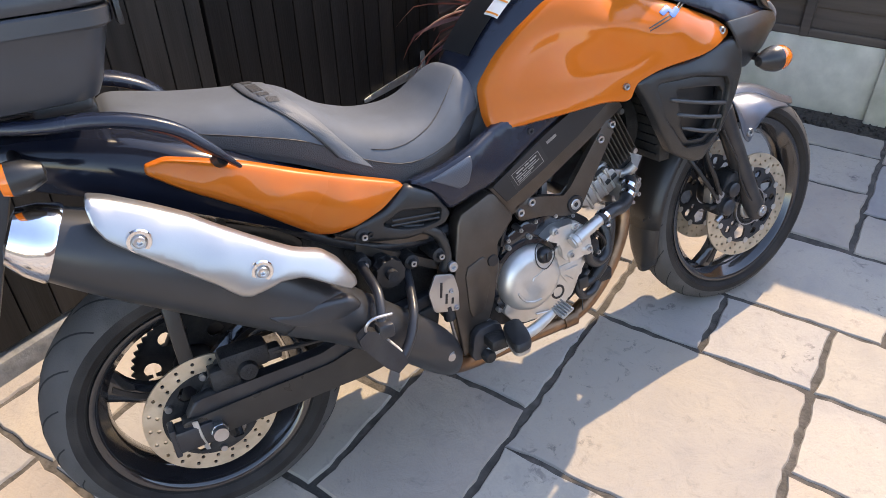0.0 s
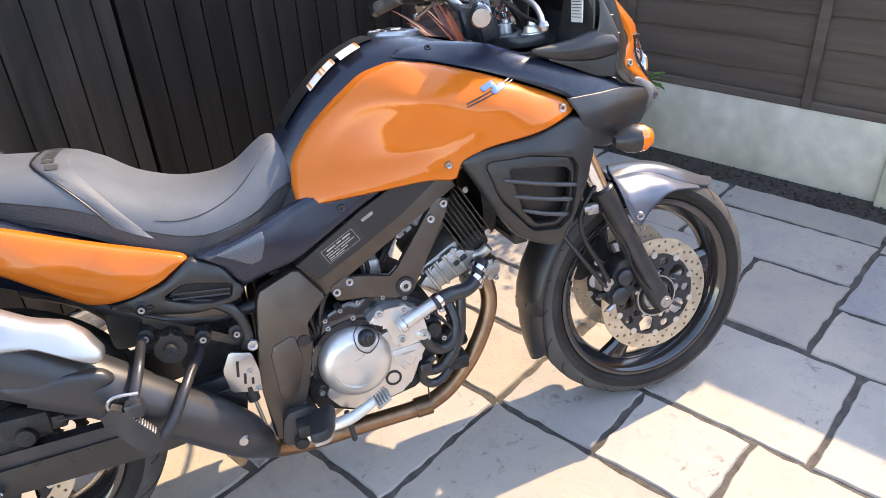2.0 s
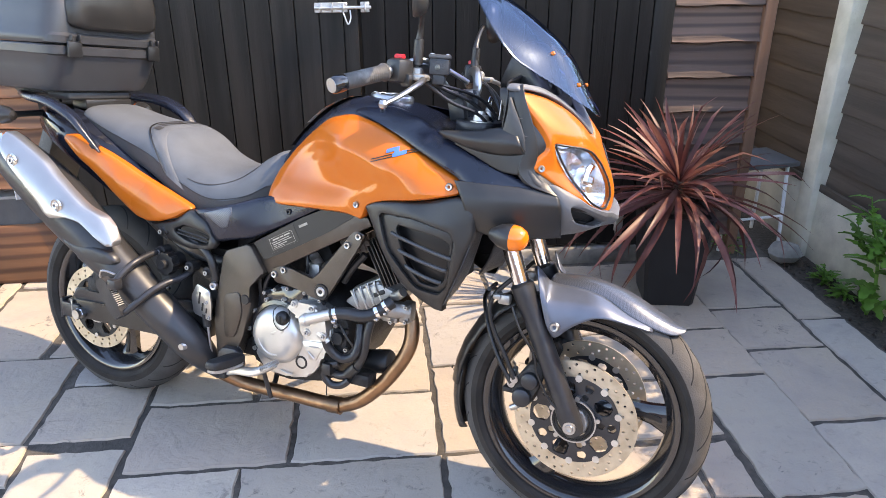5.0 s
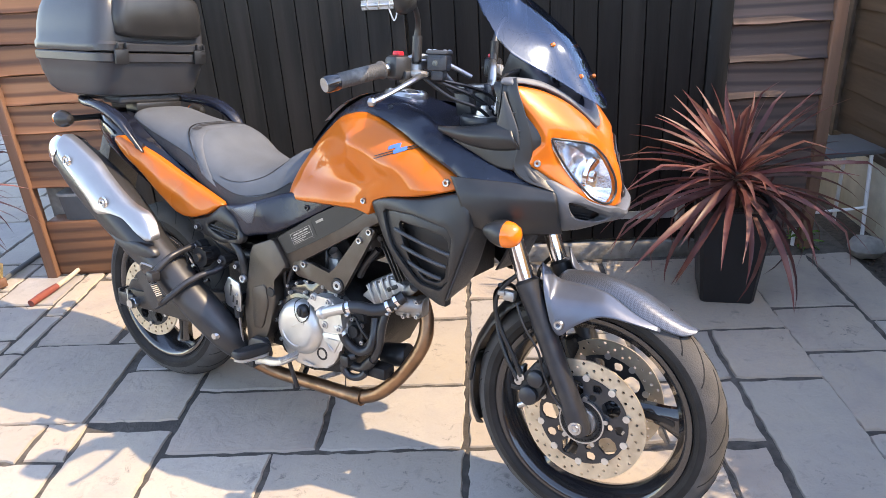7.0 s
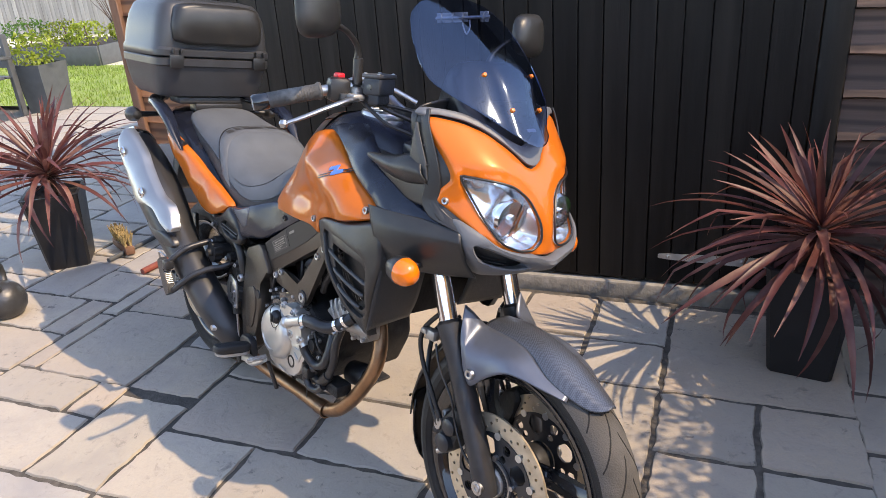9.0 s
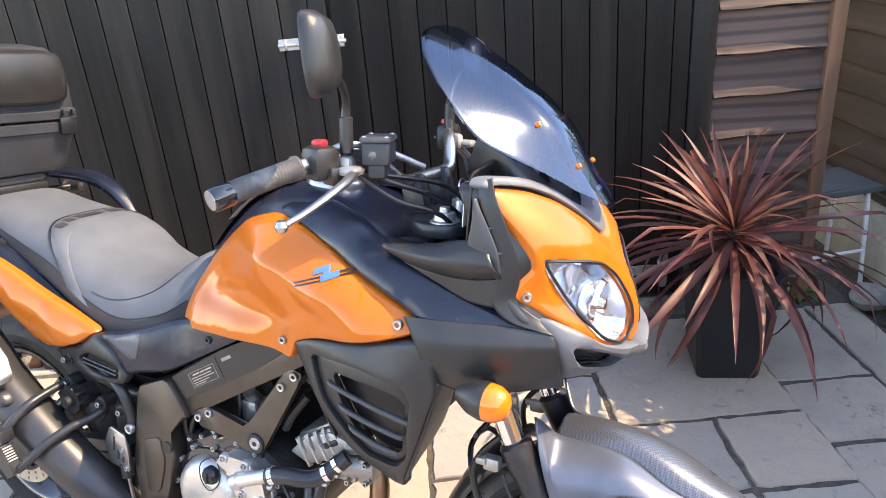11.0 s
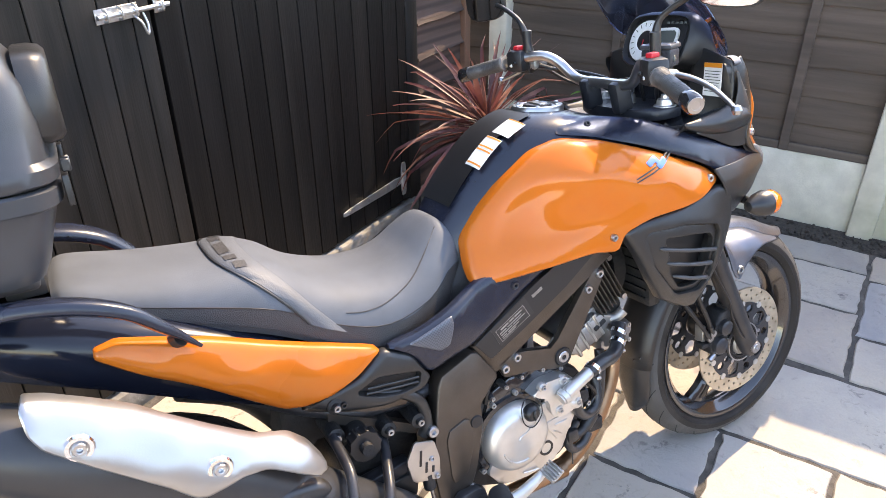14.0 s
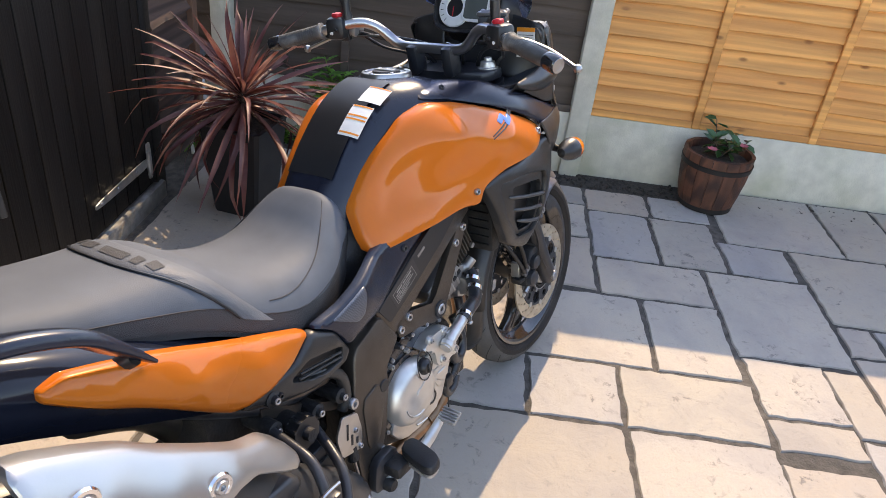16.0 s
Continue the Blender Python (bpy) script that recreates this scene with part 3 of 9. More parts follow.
for j in jj:
    for i in ii:
        if (i, j) in taken or (j * 0.05 > 0.78 and i * 0.05 > -0.4):
            continue
        w, h = rng.choice(((9, 6), (9, 9), (6, 6), (12, 9), (9, 6), (6, 9), (12, 6)))
        a = 0
        while a < w and i + a < ii.stop and (i + a, j) not in taken:
            a += 1
        b2 = 0
        while b2 < h and j + b2 < jj.stop and all((i + k, j + b2) not in taken for k in range(a)):
            b2 += 1
        slab(i * 0.05, (i + a) * 0.05, j * 0.05, (j + b2) * 0.05)


def slab_geo(x0, x1, y0, y1, seed):
    """One slab with a slightly wandering, worn edge."""
    r2 = random.Random(seed)
    g = 0.0088
    cx, cy, w, h = (x0 + x1) / 2, (y0 + y1) / 2, (x1 - x0) / 2 - g, (y1 - y0) / 2 - g
    ring = []
    nx, ny = max(2, int(w * 2 / 0.032)), max(2, int(h * 2 / 0.032))
    for n, (ax, ay, bx, by) in zip((nx, ny, nx, ny), ((-w, -h, w, -h), (w, -h, w, h), (w, h, -w, h), (-w, h, -w, -h))):
        ring += [(ax + (bx - ax) * k / n, ay + (by - ay) * k / n) for k in range(n)]
    out = []
    for x, y in ring:
        k = 0.0042 * (1 + (abs(abs(x) - w) < 1e-6 and abs(abs(y) - h) < 1e-6))
        out.append((x + r2.uniform(-k, k) * (abs(abs(x) - w) < 1e-6), y + r2.uniform(-k, k) * (abs(abs(y) - h) < 1e-6)))
    top = r2.uniform(-0.0015, 0.0015)
    rings = [[(x * f, y * f, z) for x, y in out] for f, z in ((1.0, -0.016), (1.0, top - 0.006))]
    rings.append([(x - math.copysign(min(abs(x), 0.0035), x), y - math.copysign(min(abs(y), 0.0035), y), top) for x, y in out])
    vs, fs = loft(rings)
    return (cx, cy), (vs, fs[:-2] + fs[-1:])


def lay_slabs():
    near, far = [], []
    for n, (x0, x1, y0, y1) in enumerate(slabs):
        if x1 - x0 < 0.06 or y1 - y0 < 0.06:
            continue
        (near if -2.3 < x0 and -3.0 < y0 < 1.6 else far).append((n, x0, x1, y0, y1))
    rest = []
    for n, x0, x1, y0, y1 in near:
        (cx, cy), geo = slab_geo(x0, x1, y0, y1, n)
        ob = part("slab", geo, M["slab"], bed, smooth=50)
        ob.location = (cx, cy, 0)
    for n, x0, x1, y0, y1 in far:
        (cx, cy), geo = slab_geo(x0, x1, y0, y1, n)
        rest.append(xf(geo, Matrix.Translation((cx, cy, 0))))
    if rest:
        ob = part("far_slabs", join(*rest), M["slab"], bed, smooth=50)
        tagged(ob, kind="stuff")


# ---- motorcycle materials ----
M["orange"] = mat("orange_pearl_lacquer", (0.55, 0.126, 0.012), 0.28, 0.05, 0.05, 4, coat=0.5, rvar=0.04, dirt=(0.55, 0.17, 0.03), dirt_scale=14, dirt_amount=0.25)
M["orange"].node_tree.nodes["Principled BSDF"].inputs["Specular IOR Level"].default_value = 0.1
M["orange"].node_tree.nodes["Principled BSDF"].inputs["Coat IOR"].default_value = 1.55
M["plastic"] = mat("satin_black_plastic", (0.019, 0.0185, 0.0185), 0.34, 0, 0.15, 18, 0.12, 900, rvar=0.07, dirt=(0.036, 0.034, 0.032), dirt_scale=9, dirt_amount=0.5)
M["plastic_blue"] = mat("satin_blue_black_plastic", (0.010, 0.013, 0.024), 0.25, 0, 0.15, 18, 0.08, 900, rvar=0.06)
for key in ("plastic", "plastic_blue"):
    M[key].node_tree.nodes["Principled BSDF"].inputs["Specular IOR Level"].default_value = 0.5
M["rough_plastic"] = mat("grained_black_plastic", (0.030, 0.033, 0.038), 0.40, 0, 0.15, 25, 0.3, 700)
M["case"] = mat("satin_grey_black_plastic", (0.036, 0.038, 0.043), 0.36, 0, 0.1, 14, 0.06, 700, rvar=0.05)
M["vinyl"] = mat("charcoal_vinyl", (0.098, 0.107, 0.120), 0.58, 0, 0.12, 14, 0.14, 650, rvar=0.08, dirt=(0.115, 0.122, 0.13), dirt_scale=6, dirt_amount=0.35)
M["vinyl"].node_tree.nodes["Principled BSDF"].inputs["Specular IOR Level"].default_value = 0.2
M["vinyl_band"] = mat("grained_vinyl_band", (0.088, 0.095, 0.105), 0.55, 0, 0.12, 20, 0.3, 420)
M["vinyl_side"] = mat("dark_vinyl_side", (0.036, 0.034, 0.034), 0.55, 0, 0.12, 14, 0.5, 650)
M["rubber"] = mat("tyre_rubber", (0.024, 0.021, 0.019), 0.72, 0, 0.25, 14, 0.3, 400, dirt=(0.062, 0.054, 0.047), dirt_scale=8, dirt_amount=0.5)
M["tread"] = mat("scuffed_tread_rubber", (0.085, 0.080, 0.075), 0.8, 0, 0.25, 18, 0.4, 300, dirt=(0.042, 0.039, 0.036), dirt_scale=9, dirt_amount=0.6)
for key in ("rubber", "tread"):
    M[key].node_tree.nodes["Principled BSDF"].inputs["Specular IOR Level"].default_value = 0.25
M["rubber_pad"] = mat("footrest_rubber", (0.014, 0.014, 0.015), 0.5, 0, 0.2, 30, 0.2, 300)
M["grip"] = mat("worn_grip_rubber", (0.06, 0.058, 0.056), 0.6, 0, 0.3, 30, 0.4, 300, dirt=(0.32, 0.31, 0.295), dirt_scale=14, dirt_amount=0.8)
M["fin"] = mat("heat_browned_fins", (0.085, 0.074, 0.064), 0.5, 0.5, 0.2, 30, 0.2, 200)
M["arm"] = mat("dark_arm_paint", (0.028, 0.027, 0.026), 0.30, 0.3, 0.12, 22, 0.08, 400, dirt=(0.055, 0.05, 0.045), dirt_scale=12, dirt_amount=0.4)
M["tail"] = mat("gloss_blue_black_plastic", (0.010, 0.012, 0.020), 0.13, 0, 0.1, 18, rvar=0.03)
M["tail"].node_tree.nodes["Principled BSDF"].inputs["Specular IOR Level"].default_value = 0.35
M["shield"] = mat("satin_stainless", (0.39, 0.385, 0.38), 0.33, 0.9, 0.04, 10, 0.02, 300, rvar=0.03)
M["hose"] = mat("black_rubber_hose", (0.022, 0.022, 0.024), 0.32, 0, 0.15, 20, 0.15, 300, dirt=(0.05, 0.046, 0.042), dirt_scale=14, dirt_amount=0.5)
M["groove_shade"] = mat("painted_groove_shade", (0.012, 0.012, 0.012), 0.9)
M["black_metal"] = mat("black_painted_alloy", (0.026, 0.027, 0.031), 0.34, 0.2, 0.2, 25, 0.1, 300, dirt=(0.06, 0.055, 0.05), dirt_scale=16, dirt_amount=0.5)
M["rim"] = mat("gloss_black_rim", (0.014, 0.014, 0.016), 0.18, 0.0, 0.15, 20, coat=0.8, rvar=0.06, dirt=(0.05, 0.045, 0.04), dirt_scale=12, dirt_amount=0.3)
M["trim_grey"] = mat("matt_grey_trim", (0.11, 0.115, 0.125), 0.48, 0, 0.1, 18, 0.1, 900)
M["trim_dark"] = mat("dark_grey_trim", (0.045, 0.045, 0.046), 0.42, 0, 0.12, 18, 0.1, 900)
M["plate_black"] = mat("black_printed_plate", (0.02, 0.02, 0.021), 0.3)
M["frame"] = mat("grey_frame_paint", (0.095, 0.080, 0.068), 0.37, 0.8, 0.12, 22, 0.2, 500, dirt=(0.1, 0.09, 0.08), dirt_scale=12, dirt_amount=0.4)
M["dark"] = mat("grimy_dark_metal", (0.02, 0.02, 0.021), 0.6, 0.4, 0.4, 30, 0.5, 160, dirt=(0.07, 0.062, 0.055), dirt_scale=20, dirt_amount=0.6)
M["alloy"] = mat("cast_engine_alloy", (0.60, 0.585, 0.555), 0.36, 0.8, 0.06, 30, 0.1, 500, dirt=(0.46, 0.43, 0.39), dirt_scale=14, dirt_amount=0.4)
M["alloy_dull"] = mat("dull_engine_alloy", (0.42, 0.405, 0.385), 0.45, 0.75, 0.15, 30, 0.15, 300, dirt=(0.13, 0.11, 0.09), dirt_scale=10, dirt_amount=0.6)
M["lid_grey"] = mat("grey_plastic_lid", (0.06, 0.062, 0.066), 0.38, 0, 0.1, 30)
M["chrome"] = mat("chrome", (0.8, 0.8, 0.81), 0.1, 1.0, 0.05, 20, rvar=0.05)
M["brushed"] = mat("brushed_stainless", (0.45, 0.445, 0.44), 0.28, 0.95, 0.03, 10, stretch=(0.15, 1, 1), rvar=0.02)
M["disc"] = mat("brake_disc_steel", (0.56, 0.475, 0.36), 0.4, 0.7, 0.15, 30, 0.1, 300, dirt=(0.27, 0.20, 0.13), dirt_scale=18, dirt_amount=0.5)
M["bronze"] = mat("heat_tinted_pipe", (0.30, 0.17, 0.095), 0.35, 0.85, 0.3, 16, 0.2, 120, dirt=(0.13, 0.09, 0.06), dirt_scale=10, dirt_amount=0.7)
M["muffler"] = mat("matt_black_silencer", (0.045, 0.045, 0.047), 0.36, 0.4, 0.1, 14, 0.03, 500)
M["fender"] = mat("grey_satin_mudguard", (0.115, 0.130, 0.165), 0.33, 0.45, 0.08, 18, 0.05, 1200, rvar=0.05)


def weave(name, a, b2, size):
    """A fine woven two-tone check, as of printed carbon fibre."""
    m = mat(name, a, 0.3, 0.5)
    n, l = m.node_tree.nodes, m.node_tree.links
    co, ch = n.new("ShaderNodeTexCoord"), n.new("ShaderNodeTexChecker")
    ch.inputs["Color1"].default_value, ch.inputs["Color2"].default_value = (*a, 1), (*b2, 1)
    ch.inputs["Scale"].default_value = 1 / size
    l.new(co.outputs["Object"], ch.inputs["Vector"])
    l.new(ch.outputs["Color"], n["Principled BSDF"].inputs["Base Color"])
    return m


M["weave"] = weave("carbon_weave_print", (0.075, 0.083, 0.100), (0.125, 0.136, 0.16), 0.0032)
M["red"] = mat("red_switch", (0.6, 0.02, 0.03), 0.4)
M["amber"] = mat("amber_lens", (0.80, 0.17, 0.008), 0.15, 0, 0.08, 40, coat=0.6)
M["blue"] = mat("blue_decal", (0.06, 0.17, 0.5), 0.3, 0, 0.1, 40)
M["decal_dark"] = mat("dark_decal", (0.012, 0.012, 0.013), 0.4)
M["decal_white"] = mat("printed_label", (0.72, 0.72, 0.70), 0.45)
M["decal_orange"] = mat("orange_label_stripe", (0.75, 0.25, 0.02), 0.45)
M["lcd"] = mat("grey_lcd", (0.10, 0.11, 0.10), 0.25)
M["mirror"] = mat("mirror_glass", (0.85, 0.86, 0.87), 0.03, 1.0, 0.0, 5, rvar=0.01)
M["reflector"] = mat("headlamp_reflector", (0.92, 0.94, 0.97), 0.15, 0.92, 0.04, 30, rvar=0.05)


def thin_glass(name, tint, gloss, sheen=(1.0, 1.0, 1.0)):
    """A thin tinted sheet that lets light straight through and mirrors some."""
    m = bpy.data.materials.new(name)
    t, n, l, p = nodes_of(m)
    tr = n.new("ShaderNodeBsdfTransparent")
    tr.inputs[0].default_value = (*tint, 1)
    gl = n.new("ShaderNodeBsdfGlossy")
    gl.inputs["Color"].default_value = (*sheen, 1)
    no = n.new("ShaderNodeTexNoise")
    no.inputs["Scale"].default_value = 60
    mr = n.new("ShaderNodeMapRange")
    mr.inputs[3].default_value, mr.inputs[4].default_value = 0.07, 0.11
    l.new(no.outputs["Fac"], mr.inputs[0])
    l.new(mr.outputs[0], gl.inputs["Roughness"])
    fr = n.new("ShaderNodeFresnel")
    fr.inputs[0].default_value = 1.5
    ad = n.new("ShaderNodeMath")
    ad.operation = "MULTIPLY_ADD"
    l.new(fr.outputs[0], ad.inputs[0])
    ad.inputs[1].default_value, ad.inputs[2].default_value = 0.42, gloss
    mx = n.new("ShaderNodeMixShader")
    l.new(ad.outputs[0], mx.inputs[0])
    l.new(tr.outputs[0], mx.inputs[1])
    l.new(gl.outputs[0], mx.inputs[2])
    l.new(mx.outputs[0], n["Material Output"].inputs["Surface"])
    return m


# The blue sheen colour paints the sky's blue into the screen's reflection.
M["screen_glass"] = thin_glass("smoked_screen", (0.17, 0.22, 0.37), 0.075, (0.60, 0.75, 1.0))
M["lens"] = thin_glass("clear_lens", (0.92, 0.94, 0.96), 0.03)


# ---- panels: an outline filled with a smooth, bulging, round-edged skin ----
def spline(ctrl):
    """A smooth height over a plane from a few known heights."""
    c = np.array(ctrl, float)
    p, w = c[:, :2], c[:, 2]

    def phi(d):
        return np.where(d > 1e-9, d * d * np.log(d + 1e-12), 0.0)
    k = phi(np.linalg.norm(p[:, None] - p[None], axis=2)) + 2e-5 * np.eye(len(p))
    a = np.hstack([np.ones((len(p), 1)), p])
    big = np.block([[k, a], [a.T, np.zeros((3, 3))]])
    s = np.linalg.solve(big, np.r_[w, 0, 0, 0])

    def height(q):
        q = np.atleast_2d(q)
        return phi(np.linalg.norm(q[:, None] - p[None], axis=2)) @ s[:len(p)] + np.hstack([np.ones((len(q), 1)), q]) @ s[len(p):]
    return height


def edge_distance(q, ring):
    a, b2 = np.array(ring), np.roll(np.array(ring), -1, 0)
    d = b2 - a
    u = np.clip(((q[:, None] - a[None]) * d[None]).sum(2) / (d * d).sum(1)[None], 0, 1)
    return np.linalg.norm(q[:, None] - (a[None] + u[..., None] * d[None]), axis=2).min(1)


def inside(q, ring):
    a, b2 = np.array(ring), np.roll(np.array(ring), -1, 0)
    x, y = q[:, :1], q[:, 1:]
    cross = ((a[:, 1][None] > y) != (b2[:, 1][None] > y)) & (x < (b2[:, 0] - a[:, 0])[None] * (y - a[:, 1][None]) / (b2[:, 1] - a[:, 1] + 1e-12)[None] + a[:, 0][None])
    return cross.sum(1) % 2 == 1


def panel(outline, ctrl, view="side", step=0.014, lip=0.012, drop=0.008, rim=0.014, corner=0.2, holes=(), round_times=2, lift=0.0, dish=None):
    """view side: outline in x, z and height outwards to the right; front: outline in y, z and height forwards."""
    from_ring = rounded(outline, corner, round_times)
    rings = []
    for ring in (from_ring, *[rounded(h, corner, round_times) for h in holes]):
        dense = []
        for a, b2 in zip(ring, ring[1:] + ring[:1]):
            k = max(1, int(math.dist(a, b2) / step + 0.5))
            dense += [(a[0] + (b2[0] - a[0]) * i / k, a[1] + (b2[1] - a[1]) * i / k) for i in range(k)]
        rings.append(dense)
    pts, cons = [], []
    for ring in rings:
        o = len(pts)
        pts += ring
        cons += [(o + i, o + (i + 1) % len(ring)) for i in range(len(ring))]
    edge = len(pts)
    lo, hi = np.array(rings[0]).min(0), np.array(rings[0]).max(0)
    grid = [(x, z + (0.5 * step if i % 2 else 0)) for i, x in enumerate(np.arange(lo[0], hi[0], step * 0.87)) for z in np.arange(lo[1], hi[1], step)]
    near = []
    for ring in rings:
        r2 = np.array(ring)
        t = np.roll(r2, -1, 0) - np.roll(r2, 1, 0)
        nrm = np.stack([-t[:, 1], t[:, 0]], 1) / (np.linalg.norm(t, axis=1)[:, None] + 1e-9)
        for f in (0.3, 0.9):
            for sgn in (1, -1):
                near += [(tuple(q), f) for q in r2 + sgn * f * lip * nrm]
    cand = np.array([g for g in grid] + [q for q, _ in near])
    want = np.array([max(step * 0.55, lip * 1.25)] * len(grid) + [f * lip * 0.93 for _, f in near])
    ok = inside(cand, rings[0])
    for ring in rings[1:]:
        ok &= ~inside(cand, ring)
    dist = np.min([edge_distance(cand, ring) for ring in rings], axis=0)
    cand = cand[ok & (dist >= want)]
    every = [Vector((float(a), float(b2))) for a, b2 in pts] + [Vector((float(a), float(b2))) for a, b2 in cand]
    res = delaunay_2d_cdt(every, cons, [], 0, 1e-6)
    q = np.array([tuple(v) for v in res[0]])
    faces = [tuple(t) for t in res[2]]
    mid = np.array([q[list(t)].mean(0) for t in faces])
    keep = inside(mid, rings[0])
    for ring in rings[1:]:
        keep &= ~inside(mid, ring)
    faces = [t for t, k in zip(faces, keep) if k]
    h = spline(ctrl)(q)
    d = np.min([edge_distance(q, ring) for ring in rings], axis=0)
    k = np.clip(1 - d / lip, 0, 1)
    h = h - drop * (1 - np.sqrt(1 - k * k)) + lift
    if dish:
        hollow, depth, soft_edge = dish
        u = np.clip(np.where(inside(q, hollow), edge_distance(q, hollow), 0) / soft_edge, 0, 1)
        h = h - depth * u * u * (3 - 2 * u)
    put = (lambda a, w, b2: Vector((a, -w, b2))) if view == "side" else (lambda a, w, b2: Vector((w, a, b2)))
    vs = [put(float(a), float(w), float(b2)) for (a, b2), w in zip(q, h)]
    count = {}
    for face in faces:
        for i in range(len(face)):
            e = (face[i], face[(i + 1) % len(face)])
            count[tuple(sorted(e))] = count.get(tuple(sorted(e)), []) + [e]
    low = {}
    for es in count.values():
        if len(es) == 1:
            a, b2 = es[0]
            for i in (a, b2):
                if i not in low:
                    low[i] = len(vs)
                    vs.append(put(float(q[i][0]), float(h[i]) - rim, float(q[i][1])))
            faces.append((b2, a, low[a], low[b2]))
    return vs, faces


def mirror_ring(half):
    """A full outline from its right half, listed from the middle bottom round to the middle top."""
    return half + [(-a, b2) for a, b2 in half[::-1] if abs(a) > 1e-6]


def both(name, geo, material, parent, label=""):
    part(name, geo, material, parent, label)
    part(name, flip(geo), material, parent, label)


def screw(x, y, z, r=0.008, out=0.006, parent=None, way=(0, -1, 0), material=None):
    geo = lathe([(0.0, out - 0.007), (r * 0.42, out - 0.007), (r * 0.44, out - 0.0005), (r * 0.52, out), (r * 0.86, out), (r, out - 0.002), (r, -0.003)], 18, axis="z")
    part("screw", xf(geo, aim((x, y, z), Vector((x, y, z)) + Vector(way))), material or M["steel"], parent)


def holed_disc(r0, r1, th, holes, y):
    """A flat ring with round holes drilled through it."""
    pts, cons = [], []

    def ring(cx, cz, r, n):
        o = len(pts)
        for i in range(n):
            pts.append(Vector((cx + r * math.cos(2 * math.pi * i / n), cz + r * math.sin(2 * math.pi * i / n))))
        cons.extend((o + i, o + (i + 1) % n) for i in range(n))
    ring(0, 0, r1, 56)
    ring(0, 0, r0, 48)
    for cx, cz, r in holes:
        ring(cx, cz, r, 6 if r < 0.01 else 18)
    res = delaunay_2d_cdt(pts, cons, [], 0, 1e-6)
    flat = [tuple(v) for v in res[0]]
    n = len(flat)
    mid = np.array([np.array([flat[i] for i in t]).mean(0) for t in res[2]])
    keep = (np.hypot(mid[:, 0], mid[:, 1]) > r0 * 0.998)
    for cx, cz, r in holes:
        keep &= np.hypot(mid[:, 0] - cx, mid[:, 1] - cz) > r * 0.86
    tris = [tuple(t) for t, k in zip(res[2], keep) if k]
    vs = [Vector((a, y - th / 2, b2)) for a, b2 in flat] + [Vector((a, y + th / 2, b2)) for a, b2 in flat]
    fs = tris + [tuple(i + n for i in t[::-1]) for t in tris]
    count = {}
    for t in tris:
        for i in range(len(t)):
            e = (t[i], t[(i + 1) % len(t)])
            count.setdefault(tuple(sorted(e)), []).append(e)
    fs += [(e[0][1], e[0][0], e[0][0] + n, e[0][1] + n) for e in count.values() if len(e) == 1]
    return vs, fs


def disc_holes(rows, n, r, swirl=0.05):
    return [(rad * math.cos(2 * math.pi * (i + k * 0.33) / n + k * swirl), rad * math.sin(2 * math.pi * (i + k * 0.33) / n + k * swirl), r) for k, rad in enumerate(rows) for i in range(n)]


def tyre_geo(R, rim_r, half, crown):
    prof = []
    for i in range(17):
        w = -1 + 2 * i / 16
        y = half * math.sin(w * math.pi / 2 * 0.98)
        r = R - crown * (1 - math.cos(w * math.pi / 2)) ** 1.0
        prof.append((r, y))
    lo = R - crown
    side = [(lo - (lo - rim_r) * k, half * (1.0 - 0.22 * k ** 2) + rib) for k, rib in ((0.16, 0.0), (0.22, 0.0016), (0.27, 0.0016), (0.33, 0.0), (0.55, 0.0), (0.76, 0.0), (0.80, 0.002), (0.86, 0.002), (0.90, 0.0), (1.0, 0.0))]
    return [(r, -y) for r, y in side[::-1]] + prof + side


# ---- the motorcycle: x ahead, y to its left, z up, leaning on its side stand ----
bike = thing("motorcycle", "orange and black adventure motorcycle leaning on its side stand", "motorcycle", m=pose(0, 0, 0, -10.7, 0, -29.0))
FA, RA = (1.569, 0.0, 0.32), (0.0, 0.0, 0.315)


